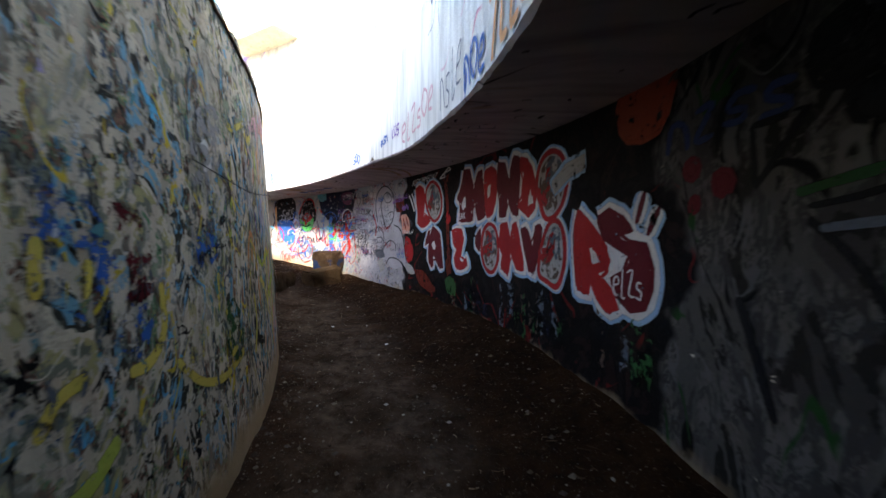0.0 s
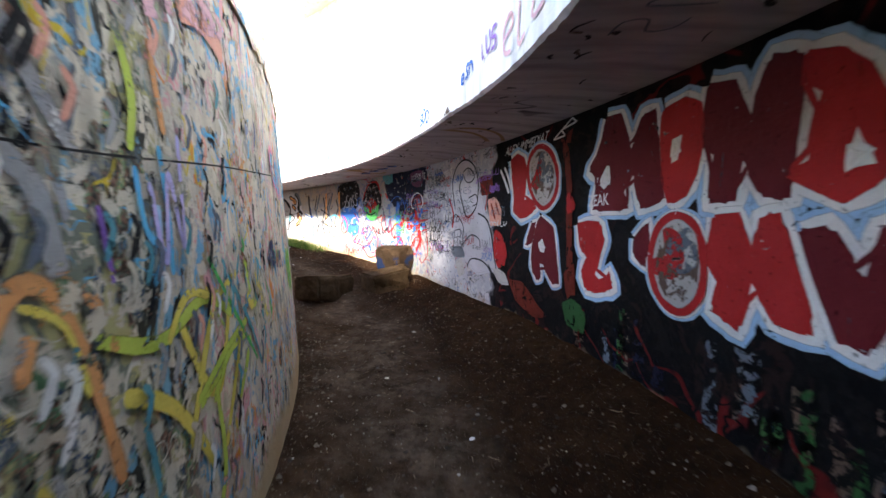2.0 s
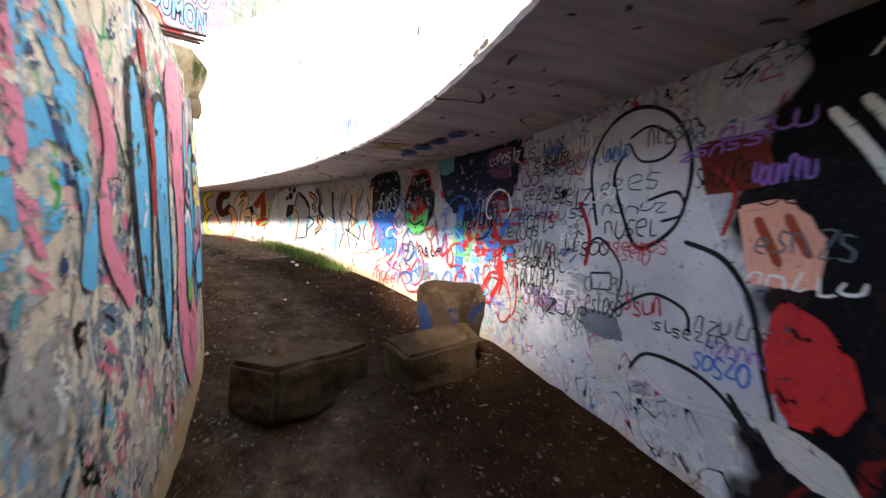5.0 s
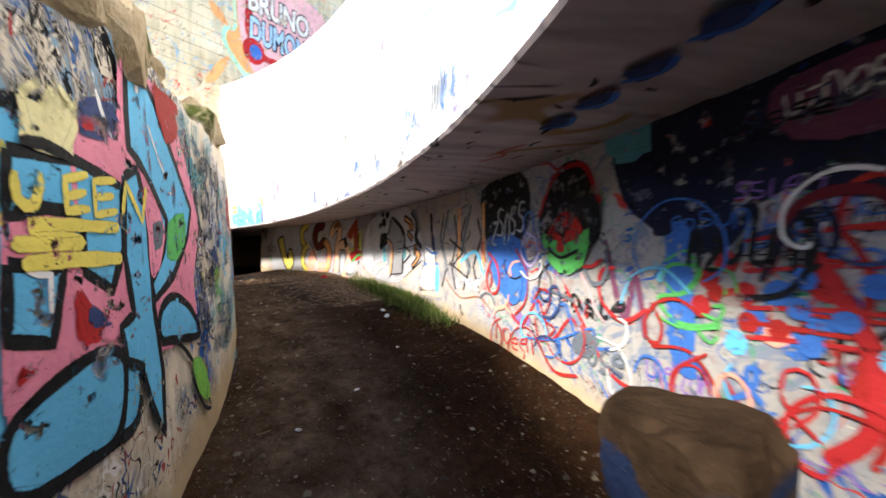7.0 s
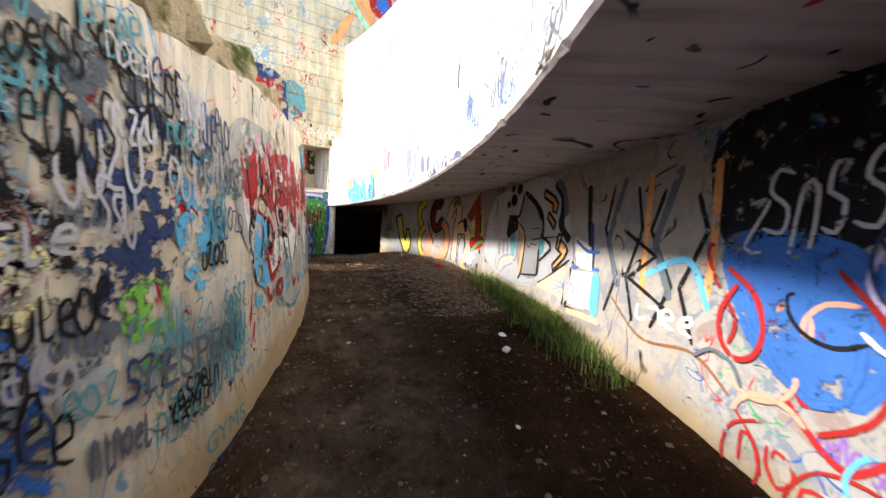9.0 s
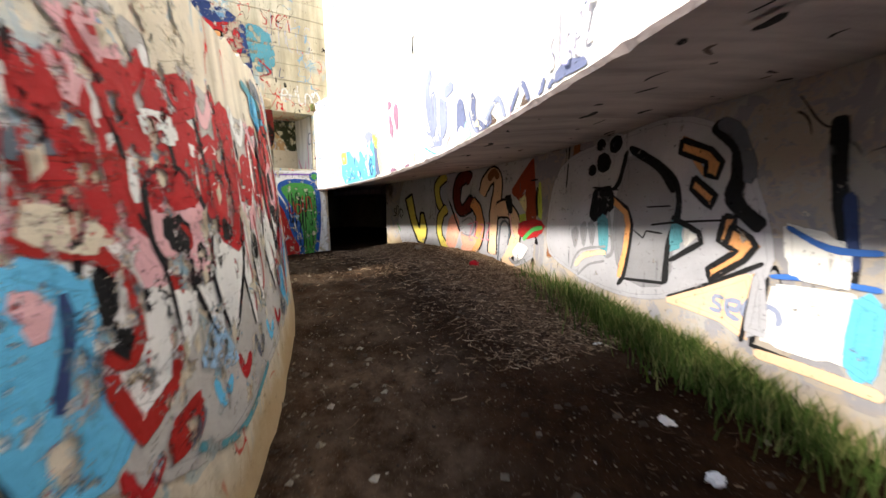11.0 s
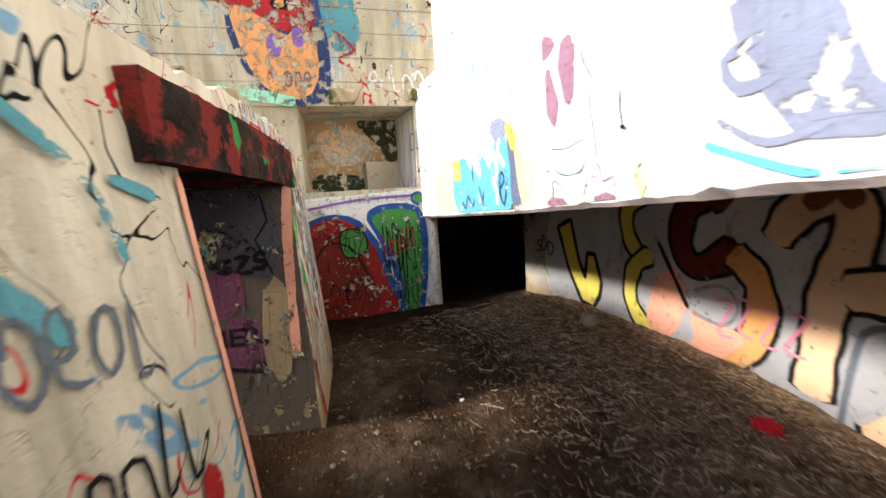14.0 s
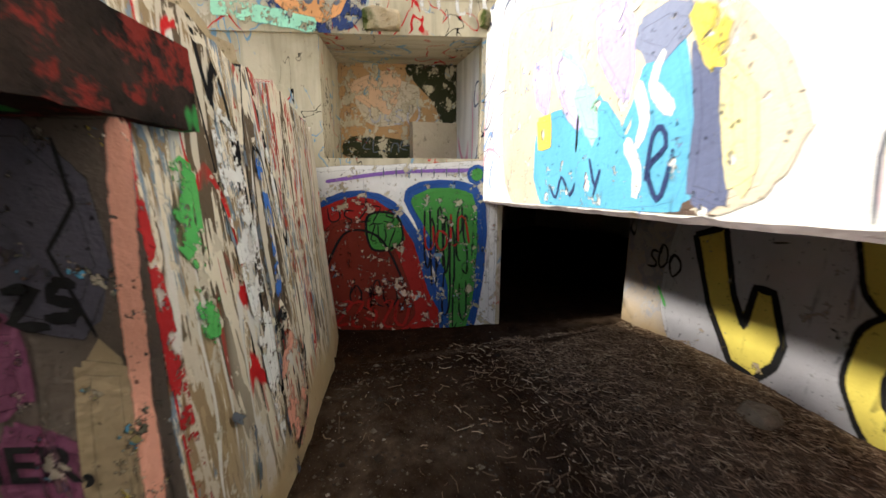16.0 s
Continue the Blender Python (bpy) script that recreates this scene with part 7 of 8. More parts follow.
art.line([(19.41, 3.03), (19.37, 2.93)], 0.006, "slate").line([(19.39, 3.48), (19.36, 3.37), (19.28, 3.27), (19.31, 3.21), (19.29, 3.12), (19.25, 2.94)], 0.008, "slate")
art.line([(19.88, 3.66), (19.83, 3.49), (19.80, 3.27), (19.80, 2.94)], 0.007, "slate").line([(19.82, 2.74), (19.83, 2.89), (19.77, 2.93), (19.72, 2.90), (19.71, 2.75)], 0.008, "slate")
art.line([(19.70, 2.74), (19.70, 2.86), (19.65, 2.86), (19.59, 2.82), (19.58, 2.75)], 0.008, "slate").line([(19.35, 2.77), (19.35, 2.83), (19.30, 2.83), (19.30, 2.88), (19.27, 2.86), (19.26, 2.91), (19.23, 2.91), (19.20, 2.84), (19.12, 2.86), (19.11, 2.77)], 0.008, "plumfade")
art.fill([(19.33, 2.77), (19.33, 2.82), (19.27, 2.83), (19.21, 2.81), (19.12, 2.84), (19.12, 2.77)], "mintfade").line([(19.07, 3.18), (19.07, 3.11), (19.05, 3.04)], 0.011, "black")
art.line([(19.07, 3.04), (19.03, 3.03)], 0.02, "black").fill([(19.27, 2.76), (19.24, 2.78), (19.11, 2.78), (19.11, 2.76)], "plumfade").fill([(18.96, 2.87), (18.93, 2.86), (18.92, 2.76), (18.94, 2.76)], "straw")
art.fill([(19.77, 2.75), (19.76, 2.77), (19.56, 2.76), (19.56, 2.75)], "plumfade").end()
art = Art("painted_letters", on_face, "aqua, violet and yellow letters", 0.35)
art.rise = 0.00013
art.fill([(22.30, 3.83), (21.44, 3.72), (20.25, 3.26), (20.15, 2.75), (22.15, 2.67)], "cream").fill([(21.71, 3.11), (21.35, 3.16), (21.08, 3.02), (20.99, 3.17), (20.73, 2.98), (20.66, 3.20), (20.45, 3.23), (20.37, 3.01), (20.38, 2.73), (21.61, 2.69)], "aqua")
art.fill([(21.05, 3.52), (20.82, 3.48), (20.73, 3.27), (20.73, 3.10), (20.85, 3.19), (21.00, 3.33)], "lilac").fill([(21.51, 3.44), (21.33, 3.45), (21.18, 3.26), (21.14, 3.05), (21.36, 3.18)], "lilac")
art.fill([(21.80, 3.48), (21.59, 3.46), (21.59, 3.19), (21.78, 3.29)], "lilac").fill([(21.23, 3.22), (21.09, 3.24), (20.98, 3.10), (21.01, 2.96)], "mint")
art.line([(21.44, 3.48), (21.15, 3.30), (21.07, 3.11)], 0.025, "mint").fill([(20.69, 3.35), (20.42, 3.32), (20.41, 3.23), (20.64, 3.21)], "faded").fill([(20.38, 3.20), (20.23, 3.05), (20.19, 2.76), (20.32, 2.74), (20.32, 2.94)], "navyfade")
art.line([(20.68, 3.15), (20.61, 3.02), (20.65, 2.93)], 0.06, "white").line([(20.53, 3.22), (20.58, 3.13), (20.45, 3.02)], 0.05, "white").line([(20.73, 2.96), (20.63, 2.85), (20.63, 2.75)], 0.06, "white")
art.fill([(21.71, 3.16), (21.55, 3.17), (21.52, 3.01), (21.69, 3.00)], "yellow").fill([(20.41, 3.29), (20.27, 3.25), (20.25, 3.10), (20.36, 3.17)], "yellow")
art.fill([(20.24, 3.10), (20.16, 3.06), (20.10, 2.80), (20.17, 2.81)], "straw").line([(21.18, 3.12), (21.18, 2.95)], 0.02, "black").line([(20.57, 2.81), (20.55, 2.96), (20.50, 2.98), (20.47, 2.92), (20.56, 2.85), (20.49, 2.75), (20.45, 2.81), (20.43, 2.91)], 0.022, "navy")
art.line([(21.49, 2.78), (21.40, 2.72), (21.34, 2.83), (21.22, 2.74), (21.17, 2.80)], 0.018, "navy").line([(21.03, 2.91), (20.96, 2.79), (20.92, 2.86), (20.97, 2.74)], 0.018, "navy")
art.word("QUEENE", 20.95, 3.38, 20.25, 3.58, [("white", 0.0)]).end()

art = Art("lip_scars", on_face, "crumbled brown scars along the lip", 0.5)
for u in (20.32, 17.1, 16.6, 13.9, 9.1, 6.9):
    z = lerp(LIP, math.degrees(u / 13)) + 0.05
    art.fill([(u + 0.12, z - 0.03), (u + 0.07, z + 0.01), (u - 0.04, z + 0.03), (u - 0.11, z), (u - 0.1, z - 0.03)], "umber", False, 0.04)
for u, z, hgt in ((16.2, 3.6, 0.3), (14.5, 3.9, 0.12), (12.2, 4.6, 0.2), (10.4, 3.6, 0.08), (13.4, 3.3, 0.1), (18.9, 3.9, 0.2), (9.2, 5.0, 0.12), (7.5, 4.2, 0.1), (15.4, 4.9, 0.25)):
    art.line([(u, z), (u + 0.03, z + hgt * 0.6), (u - 0.02, z + hgt)], 0.035, "black")
art.end()

# end wall
art = Art("painted_mural", on_end, "red dome and green shape with blue outline", 0.45)
art.fill([(10.5, 2.9), (12.1, 2.97), (12.1, 1.3), (10.5, 1.4)], "white", False).fill([(10.4, 1.3), (10.42, 2.4), (10.7, 2.68), (11.1, 2.66), (11.4, 2.3), (11.55, 1.8), (11.7, 1.3)], "mublue").fill([(10.4, 1.3), (10.42, 2.34), (10.7, 2.62), (11.06, 2.6), (11.33, 2.25), (11.46, 1.8), (11.6, 1.3)], "mured").fill([(10.5, 1.4), (10.5, 2.2), (10.7, 2.45), (11.0, 2.4), (11.2, 2.1), (11.3, 1.5)], "mudark").fill([(11.3, 2.72), (11.7, 2.8), (11.98, 2.65), (11.98, 1.9), (11.85, 1.32), (11.62, 1.32), (11.58, 1.9), (11.4, 2.4)], "mublue").fill([(11.36, 2.66), (11.7, 2.73), (11.9, 2.6), (11.9, 1.9), (11.8, 1.36), (11.7, 1.36), (11.66, 1.95), (11.47, 2.4)], "mugreen").fill([(10.95, 2.5), (11.2, 2.5), (11.24, 2.25), (10.98, 2.2)], "mugreen").line([(10.95, 2.5), (11.2, 2.5), (11.24, 2.25), (10.98, 2.2)], 0.02, "black", True, True)
art.line([(10.6, 2.8), (11.2, 2.88), (11.9, 2.9)], 0.03, "purple").oval(11.92, 2.86, 0.07, 0.07, "mublue").oval(11.92, 2.86, 0.035, 0.035, "mugreen").tag(11.45, 1.95, 11.85, 2.6, "black", 0.016, 71, 7).tag(10.75, 1.65, 11.3, 1.9, "black", 0.014, 72, 5).tag(10.6, 2.45, 11.2, 2.6, "black", 0.012, 73, 5).line([(12.06, 2.95), (12.08, 1.4)], 0.05, "white")
art.line([(10.55, 2.0), (10.75, 2.35), (11.05, 2.3), (11.25, 1.9)], 0.02, "black").tag(10.6, 1.5, 11.3, 1.75, "mured", 0.03, 171, 5).tag(11.45, 2.2, 11.85, 2.45, "mured", 0.018, 172, 4).tag(11.6, 1.5, 11.85, 1.9, "black", 0.014, 173, 3).tag(10.95, 2.25, 11.2, 2.42, "black", 0.012, 174, 3)
for k in range(7):
    art.line([(11.1 + 0.11 * k, 2.92), (11.1 + 0.11 * k, 2.84)], 0.012, "slate")
art.end()
art = Art("painted_words", on_end, "small dark letters down the pillar", 0.2)
for k, ch in enumerate("THEBS"):
    art.word(ch, 12.02, 3.72 - 0.13 * k, 12.1, 3.81 - 0.13 * k, [("slate", 0.0)])
art.end()
art = Art("painted_letters", on_board, "orange rounded letters with navy shadow", 0.6)
art.fill([(10.0, 4.9), (10.2, 4.25), (10.55, 4.0), (10.95, 4.1), (11.0, 4.7), (10.9, 5.3), (10.3, 5.5)], "navy").fill([(10.0, 5.6), (10.3, 5.3), (10.5, 5.2), (10.8, 5.25), (10.85, 4.8), (10.4, 4.85), (9.9, 5.1)], "red").fill([(10.05, 5.0), (10.2, 4.35), (10.45, 4.1), (10.75, 4.1), (10.88, 4.4), (10.8, 4.85), (10.55, 4.7), (10.4, 4.85)], "orange").oval(10.44, 4.62, 0.06, 0.12, "purple").oval(10.7, 4.72, 0.05, 0.1, "purple").oval(10.55, 5.06, 0.09, 0.05, "black").oval(10.55, 5.06, 0.04, 0.03, "orange").word("one", 10.5, 4.18, 10.8, 4.36, [("slate", 0.0)]).fill([(11.0, 5.3), (11.3, 5.2), (11.35, 4.7), (11.1, 4.6), (11.0, 4.9)], "teal").line([(11.1, 4.8), (11.3, 4.6), (11.12, 4.5), (11.32, 4.35)], 0.03, "red").tag(11.42, 4.14, 12.1, 4.42, "white", 0.025, 81, 5).tag(11.05, 4.55, 11.5, 4.75, "slate", 0.014, 82, 4).tag(11.2, 5.35, 11.65, 5.65, "red", 0.018, 83, 4).tag(11.3, 5.0, 12.0, 5.5, "silver", 0.012, 84, 5).line([(9.8, 4.15), (10.3, 4.08), (10.6, 4.02)], 0.12, "mint").end()
art = Art("painted_words", on_board, "white lettering on an orange heart with green rim", 0.45)
art.fill([(12.5, 9.6), (12.95, 9.5), (12.9, 8.2), (13.2, 7.3), (13.6, 6.9), (12.9, 6.9), (12.35, 7.5), (12.3, 8.0), (12.6, 8.2)], "mint").fill([(12.55, 9.6), (12.88, 9.5), (12.8, 8.2), (13.3, 7.2), (12.9, 7.05), (12.42, 7.6), (12.42, 7.95), (12.66, 8.15)], "orange").fill([(12.9, 9.6), (15.2, 9.9), (15.2, 8.4), (13.6, 6.9), (12.8, 7.8)], "rose").line([(13.0, 9.6), (12.95, 8.3), (13.2, 7.7), (14.0, 7.6)], 0.2, "red").word("BRUNO", 12.95, 8.85, 14.8, 9.45, [("black", 0.08), ("white", 0.03)]).word("DUMON", 13.0, 8.0, 14.7, 8.65, [("black", 0.08), ("halo", 0.03)]).fill([(11.9, 6.45), (12.1, 6.5), (12.45, 7.2), (12.25, 7.1)], "orange").fill([(11.95, 8.5), (12.1, 8.2), (12.4, 8.1), (12.2, 8.4)], "orange").oval(13.1, 7.7, 0.3, 0.35, "red").oval(13.15, 7.7, 0.16, 0.2, "blue").end()

# stains inside the niche
def on_niche(u, z, off):
    return Vector((EX - 0.75 + off, u, z))


OWNER[on_niche] = wall_end
art = Art("moss_stain", on_niche, "dark moss and pale scrawls at the back of the niche", 0.6)
art.fill([(10.62, 3.96), (11.92, 3.96), (11.92, 3.03), (10.62, 3.03)], "ochre", False).fill([(11.3, 3.95), (11.9, 3.95), (11.9, 3.4), (11.7, 3.3), (11.6, 3.6)], "moss").fill([(10.7, 3.25), (11.3, 3.2), (11.5, 3.05), (10.7, 3.05)], "moss").fill([(10.8, 3.8), (11.4, 3.75), (11.3, 3.45), (10.9, 3.4)], "cream").tag(10.8, 3.12, 11.5, 3.24, "slate", 0.014, 95, 7).tag(10.9, 3.4, 11.4, 3.6, "silver", 0.02, 96, 4)
art.fill([(10.7, 3.75), (11.2, 3.9), (11.1, 3.5)], "peach").end()

# soffit marks
art = Art("painted_scrawl", on_soffit, "blue and red marks on the soffit", 0.2)
for u in (10.9, 11.3, 11.7, 12.1):
    art.fill([(u + q * 0.16 * math.cos(1.05 * k + u), 12.35 + 0.1 * q * math.sin(1.05 * k + u)) for k, q in enumerate((1.0, 0.6, 0.9, 0.5, 1.1, 0.7))], "navy").line([(u + 0.14, 12.3), (u, 12.42), (u - 0.16, 12.36)], 0.04, "blue")
art.line([(13.3, 12.3), (13.0, 12.4), (12.9, 12.3), (12.6, 12.4)], 0.03, "red").tag(4.5, 12.0, 3.4, 12.35, "slate", 0.014, 92, 5)
rnd = random.Random(3)
for i in range(150):
    u, r = rnd.uniform(1, 21), 11.75 + 1.15 * rnd.random() ** 1.4
    s = rnd.uniform(-0.16, 0.16) * (1 if i % 3 else 0.3)
    art.line([(u, r), (u + 0.5 * s, r + rnd.uniform(-0.03, 0.03)), (u + s, r + rnd.uniform(-0.04, 0.08))], rnd.uniform(0.01, 0.045), "black" if i % 4 else "umber")
art.end()

# ---- loose and fixed things ----
mat_boulder = rock("brown_boulder", (0.05, 0.035, 0.024), (0.1, 0.07, 0.045), 0.0, 3.0)
mat_block = rock("weathered_block", (0.042, 0.025, 0.013), (0.085, 0.054, 0.029), 0.0, 4.0)
mat_chunk = rock("rubble_concrete", (0.34, 0.26, 0.15), (0.5, 0.41, 0.27), 0.12, 5.0)
mat_stone = rock("grey_stone", (0.2, 0.17, 0.13), (0.36, 0.31, 0.25), 0.0, 9.0)


def rusty(name):
    M = Mat(name, 0.9)
    co = M.coords(False)
    col = M.mix(M.step(M.noise(co, 5, 6, 0.7), 0.35, 0.65), (0.012, 0.010, 0.009), (0.05, 0.034, 0.028))
    col = M.mix(M.step(M.noise(co, 6.5, 5, 0.7), 0.5, 0.57), col, (0.2, 0.03, 0.024))
    col = M.mix(M.step(M.noise(M_scale(M, co, (1, 1, 0.6)), 4.3, 3, 0.6), 0.63, 0.66), col, (0.05, 0.26, 0.07))
    M.bump(M.noise(co, 18, 6, 0.75), 0.9, 0.03)
    return M.done(col)


mat_beam = rusty("rusted_painted_beam")


def plain(name, colour, rough=0.6, vary=0.3):
    M = Mat(name, rough)
    co = M.coords(False)
    col = M.mix(M.noise(co, 12, 4), tuple(c * (1 - vary) for c in colour), tuple(min(1, c * (1 + vary)) for c in colour))
    M.bump(M.noise(co, 60, 3), 0.3, 0.004)
    return M.done(col)


def per_piece(name, stops, rough=0.9):
    M = Mat(name, rough)
    g = M.n("NewGeometry")
    col = M.ramp(g.outputs["Random Per Island"], stops)
    return M.done(col)


mat_twig = per_piece("dry_twigs", [(0.0, (0.03, 0.02, 0.012)), (0.5, (0.07, 0.045, 0.028)), (0.85, (0.14, 0.095, 0.06)), (1.0, (0.3, 0.23, 0.15))])
mat_straw = per_piece("pale_straw", [(0.0, (0.08, 0.05, 0.03)), (0.5, (0.18, 0.12, 0.075)), (0.85, (0.32, 0.225, 0.145)), (1.0, (0.5, 0.4, 0.28))])
mat_grit = per_piece("grit_stones", [(0.0, (0.03, 0.022, 0.016)), (0.6, (0.09, 0.07, 0.052)), (0.95, (0.16, 0.135, 0.1)), (1.0, (0.36, 0.33, 0.28))])
mat_grass = per_piece("grass_blades", [(0.0, (0.03, 0.055, 0.012)), (0.6, (0.07, 0.115, 0.026)), (1.0, (0.2, 0.2, 0.075))])


def rough_box(name, sx, sy, sz, material, seed, amp=0.05, cuts=5, bevel=0.04):
    """A worn block: subdivided box with bevelled, knocked edges."""
    bm = bmesh.new()
    bmesh.ops.create_cube(bm, size=1.0)
    for v in bm.verts:
        v.co = Vector((v.co.x * sx, v.co.y * sy, v.co.z * sz))
    bmesh.ops.bevel(bm, geom=bm.edges[:], offset=bevel, segments=2, affect="EDGES")
    bmesh.ops.subdivide_edges(bm, edges=bm.edges[:], cuts=cuts, use_grid_fill=True)
    for v in bm.verts:
        d = v.co.normalized()
        p = v.co * 2.3 + Vector((seed * 3.1, seed, 0))
        v.co += d * (amp * noise.noise(p) + 0.4 * amp * noise.noise(p * 3.3) + 0.15 * amp * noise.noise(p * 9))
    ob = part(name, bm, material)
    return ob


def boulder(name, sx, sy, sz, material, seed, sub=4, amp=0.28):
    bm = bmesh.new()
    bmesh.ops.create_icosphere(bm, subdivisions=sub, radius=1.0)
    for v in bm.verts:
        d = v.co.normalized()
        p = d * 1.3 + Vector((seed * 5.7, 0, seed))
        k = 1 + amp * noise.noise(p) + amp * 0.5 * noise.noise(p * 2.4) + amp * 0.15 * noise.noise(p * 7)
        # flat broken faces
        q = Vector((max(-0.72, min(0.72, d.x * k)), max(-0.74, min(0.74, d.y * k)), max(-0.6, min(0.7, d.z * k))))
        v.co = Vector((q.x * sx, q.y * sy, q.z * sz)) / 0.72
    return part(name, bm, material)


def ground_at(a, r):
    return floor_z(a, r)


def put(ob, a, r, lift=0.0, turn=(0, 0, 0)):
    p = polar(a, r, ground_at(a, r) + lift)
    ob.matrix_world = pose(p.x, p.y, p.z, *turn)
    return ob


M = Mat("painted_boulder", 0.9)
co = M.coords(False)
col = M.mix(M.step(M.noise(co, 3, 6, 0.65), 0.35, 0.65), (0.022, 0.0135, 0.008), (0.05, 0.031, 0.018))
spray = M.math("MULTIPLY", M.step(M.noise(co, 2.6, 4, 0.6), 0.5, 0.56), M.step(M.axis(co, 2), 0.2, 0.12))
col = M.mix(spray, col, (0.012, 0.02, 0.05))
M.bump(M.noise(co, 9, 6, 0.7), 0.8, 0.05)
b = put(boulder("boulder", 0.29, 0.33, 0.36, M.done(col), 3), 50.3, 12.7, 0.31, (4, -6, 60))
tagged(b, "large brown boulder with dark blue paint, against the wall", "boulder")
blk = put(rough_box("stone_block", 0.86, 0.6, 0.44, mat_block, 2, 0.1), 47.5, 12.13, 0.16, (3, -7, 52))
tagged(blk, "squared weathered stone block lying on the earth", "block")
slab = put(rough_box("stone_slab", 1.1, 0.52, 0.42, mat_block, 6, 0.09), 47.3, 10.88, 0.15, (-3, 5, 86))
tagged(slab, "worn sandy stone slab lying near the inner wall", "block")
st = put(boulder("stone", 0.08, 0.06, 0.05, mat_stone, 4, 3), 92.4, 12.7, 0.03)
tagged(st, "small pale stone on the littered earth", "stone")


def build_lintel():
    bm = bmesh.new()
    u0, u1 = 18.62, 20.42

    def f(a):
        r = lerp(R_IN, a) - 0.07 + 0.05
        w = 0.006
        return [(r + w * n2(a * 9, 1), 2.945 + w * n2(a * 7, 2)), (r - 0.006, 3.16 + 2 * w * n2(a * 8, 3)), (r - 0.4, 3.15), (r - 0.4, 2.94)]
    sweep(bm, f, math.degrees(u0 / 13), math.degrees(u1 / 13), 40)
    bmesh.ops.recalc_face_normals(bm, faces=bm.faces)
    ob = part("lintel_beam", bm, mat_beam)
    tagged(ob, "rusted dark beam over the doorway, flecked red and green", "beam")


build_lintel()

# rubble along the top of the core
rnd = random.Random(9)
chunks = []
for k in range(4):
    c = boulder("rubble_chunk", 0.22 + 0.05 * k, 0.18 + 0.03 * k, 0.13 + 0.03 * k, mat_chunk, 20 + k, 3, 0.4)
    chunks.append(tagged(c, "broken ochre concrete chunk on the wall top", "rubble", "rubble on the core"))
spots = [(46 + 1.15 * i + rnd.uniform(-0.4, 0.4), 9.75 - rnd.uniform(0, 0.5)) for i in range(26)] + [(78 + 0.9 * i, 9.6 - rnd.uniform(0, 0.5)) for i in range(5)] + [(89.3 + 0.8 * i, 9.7 - rnd.uniform(0, 0.4)) for i in range(14)]
for i, (a, r) in enumerate(spots):
    k = min(1.0, (9.93 - r) / 1.6)
    z = lerp(IN_TOP, a) + 0.0 + 0.4 * k
    p = polar(a, r, z)
    m = pose(p.x, p.y, p.z, rnd.uniform(-20, 20), rnd.uniform(-20, 20), rnd.uniform(0, 360))
    if i < 4:
        chunks[i].matrix_world = m
    else:
        copy_thing(chunks[i % 4], m)

# rusty reinforcement rods sticking out of the core
bar = Mat("rod_rust", 0.8)
bar_mat = bar.done((0.05, 0.03, 0.022))
for k, a in enumerate((44.5, 45.4, 46.1)):
    bm = bmesh.new()
    p, q = polar(a, 9.8, lerp(IN_TOP, a) - 0.05 + 0.08 * k), polar(a + 1.2, 10.1, lerp(IN_TOP, a) + 0.02 + 0.09 * k)
    d = q - p
    bmesh.ops.create_cone(bm, segments=8, radius1=0.012, radius2=0.011, depth=d.length, cap_ends=True, matrix=Matrix.Translation((p + q) / 2) @ d.to_track_quat("Z", "Y").to_matrix().to_4x4())
    tagged(part("steel_rod", bm, bar_mat), "rusty steel rod sticking out of broken concrete", "rod", "rods in the core")

# crumbled lumps at the head and side of the niche
for k, (y, z, s) in enumerate(((11.12, 4.08, 0.13), (12.02, 4.1, 0.1))):
    lump = boulder("wall_lump", s * 0.5, s * 1.1, s * 0.7, mat_chunk, 40 + k, 3, 0.4)
    lump.matrix_world = pose(EX + 0.02, y, z, 0, 0, 30 * k)
    tagged(lump, "crumbled concrete lump at the edge of the niche", "rubble", "lumps round the niche")


# litter
def crumpled(name, sx, sy, sz, material, seed):
    bm = bmesh.new()
    bmesh.ops.create_icosphere(bm, subdivisions=3, radius=1.0)
    for v in bm.verts:
        d = v.co.normalized()
        k = 1 + 0.55 * noise.noise(d * 2.2 + Vector((seed, 0, 0))) + 0.3 * noise.noise(d * 5 + Vector((0, seed, 0)))
        v.co = Vector((d.x * k * sx, d.y * k * sy, d.z * k * sz))
    return part(name, bm, material)


can = put(crumpled("drink_can", 0.065, 0.04, 0.035, plain("red_tin", (0.5, 0.02, 0.03), 0.35), 2), 85.1, 12.66, 0.03, (0, 10, 40))
tagged(can, "crushed red drink can on the earth", "litter")
pap = put(crumpled("paper_scrap", 0.04, 0.03, 0.016, plain("white_paper", (0.7, 0.68, 0.64), 0.9, 0.1), 5), 70.3, 12.2, 0.02)
tagged(pap, "crumpled white paper scrap on the earth", "litter")
cup = put(crumpled("plastic_cup", 0.032, 0.03, 0.025, plain("white_plastic", (0.72, 0.72, 0.7), 0.4, 0.1), 7), 68.6, 12.1, 0.03)
tagged(cup, "crushed white plastic cup on the earth", "litter")
for k, (a, r) in enumerate(((30.0, 10.98), (24, 11.5), (60, 11.2), (64.5, 11.9), (57.5, 10.7), (74.5, 12.5), (89, 11.2))):
    fl = put(crumpled("paper_scrap", 0.02 + 0.006 * (k % 3), 0.014, 0.007, pap.data.materials[0], 11 + k), a, r, 0.008, (0, 0, 50 * k))
    tagged(fl, "small pale paper scrap trodden into the earth", "litter")


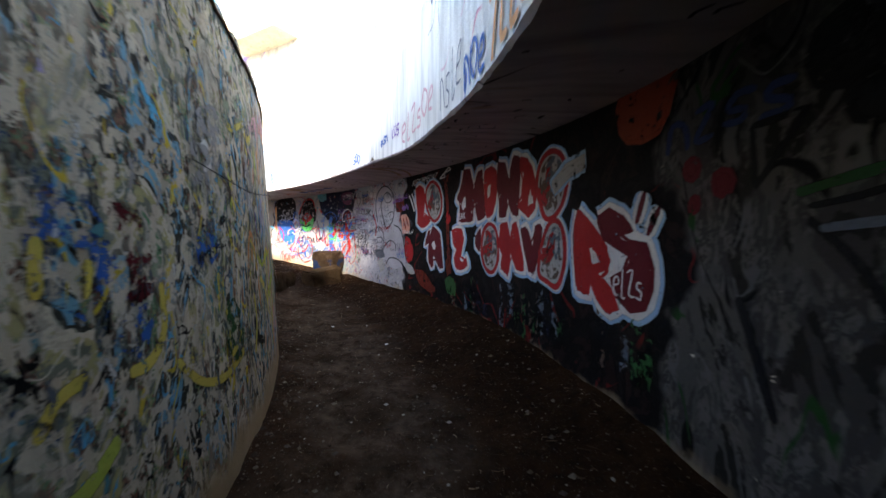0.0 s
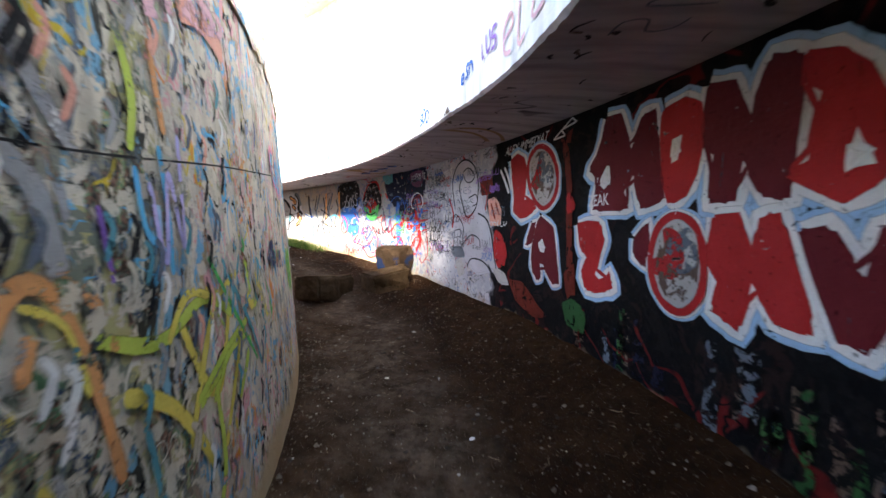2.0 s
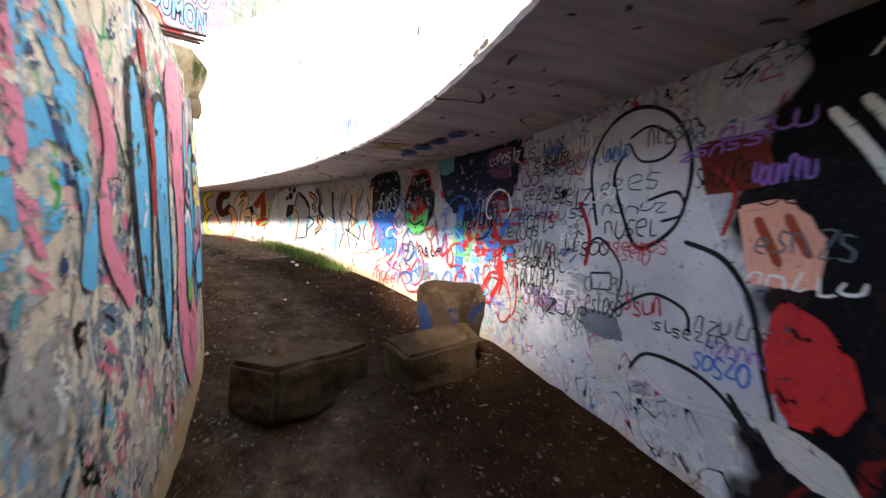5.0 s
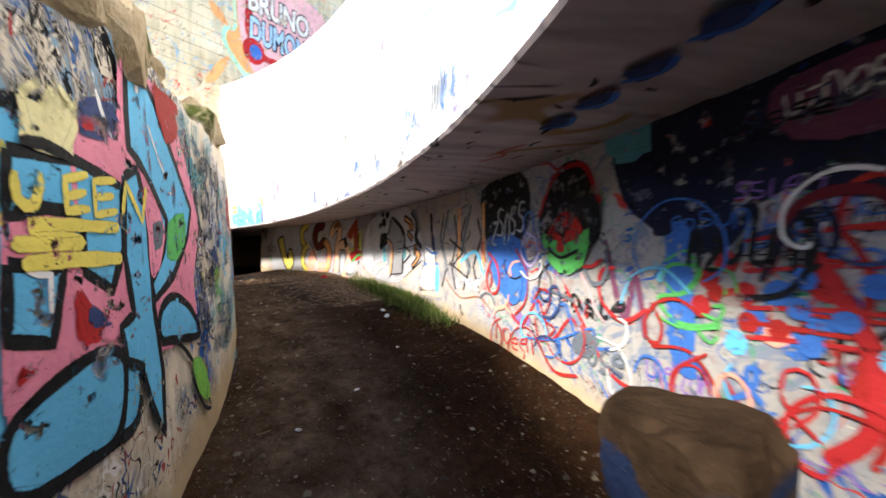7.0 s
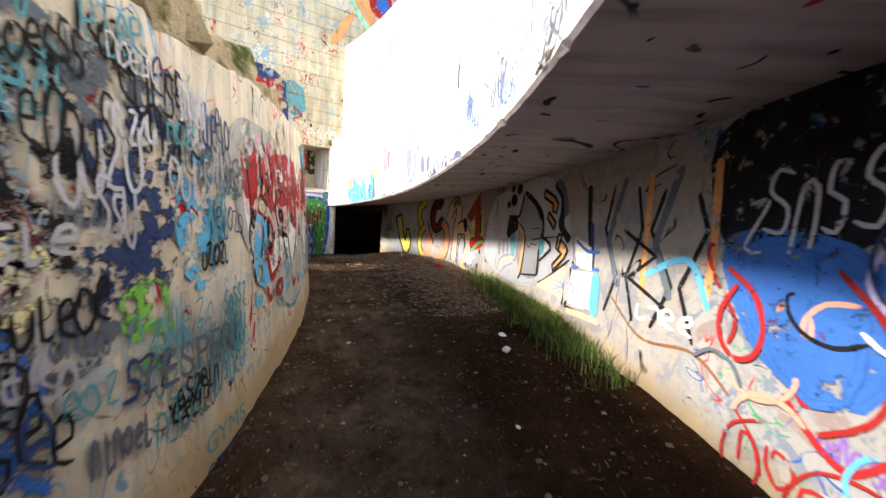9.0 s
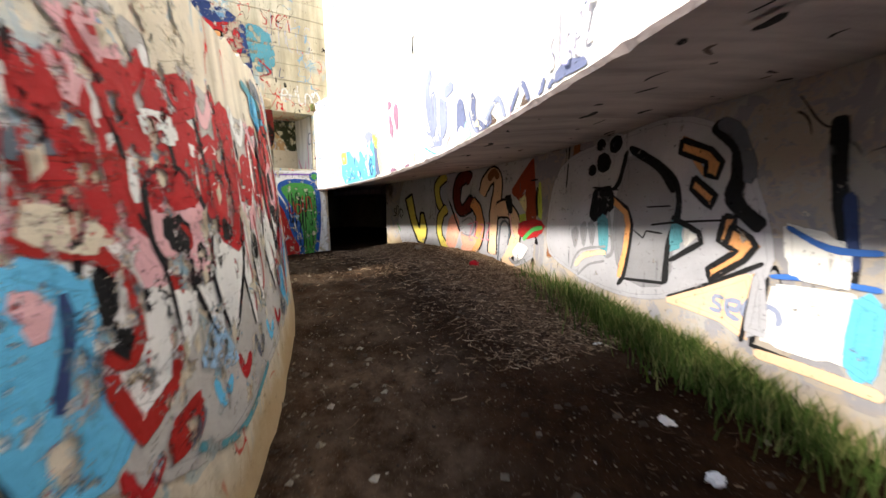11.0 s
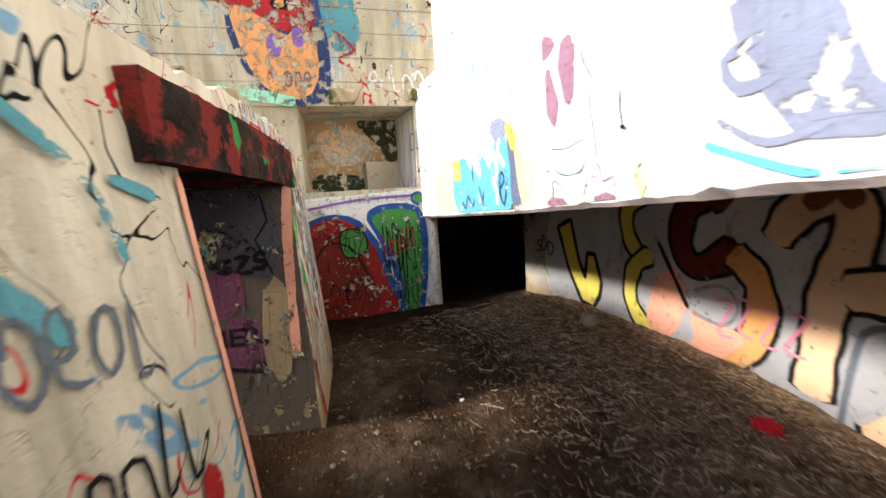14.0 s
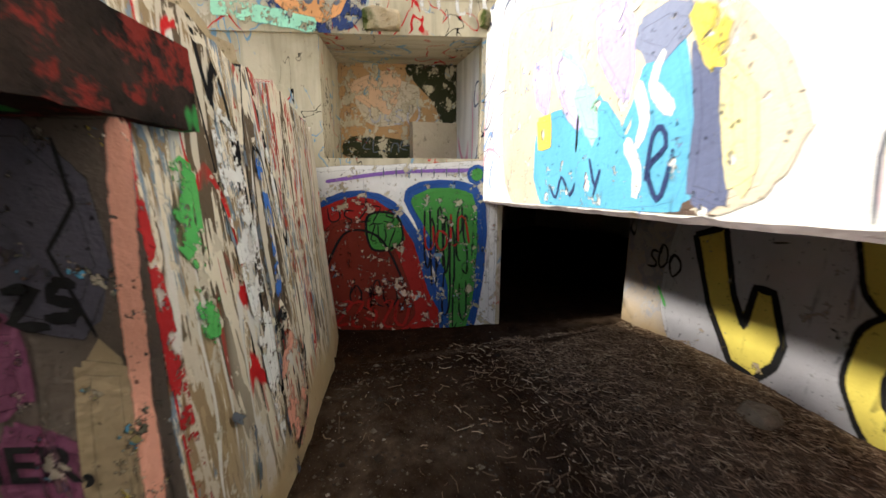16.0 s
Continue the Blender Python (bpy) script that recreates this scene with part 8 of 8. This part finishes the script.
def scatter(name, n, at, maker, material, label, seed):
    """Many tiny pieces in one mesh."""
    rnd = random.Random(seed)
    verts, faces = [], []
    for _ in range(n):
        a, r = at(rnd)
        maker(rnd, polar(a, r, floor_z(a, r)), verts, faces)
    me = bpy.data.meshes.new(name)
    me.from_pydata(verts, [], faces)
    me.materials.append(material)
    ob = new(name, me)
    return tagged(ob, label, name.split("_")[-1], kind="stuff")


def twig(rnd, p, verts, faces):
    ln, w, an = 0.02 + 0.09 * rnd.random() ** 3, rnd.uniform(0.0014, 0.0034), rnd.uniform(0, 6.283)
    d = Vector((math.cos(an), math.sin(an), rnd.uniform(-0.1, 0.25)))
    s = Vector((-d.y, d.x, 0)) * w
    up = Vector((0, 0, w * 1.6))
    bend = s * rnd.uniform(-5, 5)
    n0 = len(verts)
    for k, c in enumerate((p - d * ln / 2, p + bend, p + d * ln / 2)):
        c = c + Vector((0, 0, 0.006 + 0.01 * rnd.random()))
        verts.extend([tuple(c - s), tuple(c + s), tuple(c + up)])
    for k in (0, 3):
        i = n0 + k
        faces.extend([(i, i + 1, i + 4, i + 3), (i + 1, i + 2, i + 5, i + 4), (i + 2, i, i + 3, i + 5)])


def grit(rnd, p, verts, faces):
    s = rnd.uniform(0.004, 0.014) if rnd.random() < 0.93 else rnd.uniform(0.015, 0.035)
    n0 = len(verts)
    for dx, dy, dz in ((1, 0, 0), (0, 1, 0), (-1, 0, 0), (0, -1, 0), (0.1, 0.1, 0.8)):
        verts.append((p.x + dx * s * rnd.uniform(0.6, 1.2), p.y + dy * s * rnd.uniform(0.6, 1.2), p.z + dz * s * rnd.uniform(0.5, 1.0) - 0.001))
    for k in range(4):
        faces.append((n0 + k, n0 + (k + 1) % 4, n0 + 4))


def blade(rnd, p, verts, faces):
    h, w, an = rnd.uniform(0.06, 0.24), rnd.uniform(0.003, 0.006), rnd.uniform(0, 6.283)
    lean = Vector((rnd.uniform(-0.5, 0.5), rnd.uniform(-0.6, 0.3), 0)) * h
    s = Vector((math.cos(an), math.sin(an), 0)) * w
    n0 = len(verts)
    mid, tip = p + lean * 0.35 + Vector((0, 0, h * 0.6)), p + lean + Vector((0, 0, h))
    verts.extend([tuple(p - s), tuple(p + s), tuple(mid + s * 0.8), tuple(mid - s * 0.8), tuple(tip)])
    faces.extend([(n0, n0 + 1, n0 + 2, n0 + 3), (n0 + 3, n0 + 2, n0 + 4)])


def near_outer(rnd):
    a = 99 - 25 * rnd.random() ** 1.3
    return a, 12.97 - abs(rnd.gauss(0, 0.65))


def anywhere(rnd):
    return rnd.uniform(-3, 99), rnd.uniform(10.15, 12.95)


def along_inner(rnd):
    a = rnd.uniform(10, 99)
    return a, lerp(R_IN, a) + 0.1 + abs(rnd.gauss(0, 0.3))


def grass_strip(rnd):
    a = rnd.gauss(73.5, 2.9)
    return max(66, min(81.5, a)), 12.97 - abs(rnd.gauss(0, 0.17))


scatter("dry_twigs", 22000, near_outer, twig, mat_straw, "dry twigs and straw lying on the earth", 1)
scatter("loose_twigs", 2600, anywhere, twig, mat_twig, "scattered dry twigs and stalks on earth", 2)
scatter("fine_grit", 9000, anywhere, grit, mat_grit, "small stones and grit on trodden earth", 3)
scatter("edge_grit", 3500, along_inner, grit, mat_grit, "grit and flakes along the wall foot", 4)
scatter("green_grass", 5200, grass_strip, blade, mat_grass, "green grass along the foot of the wall", 5)
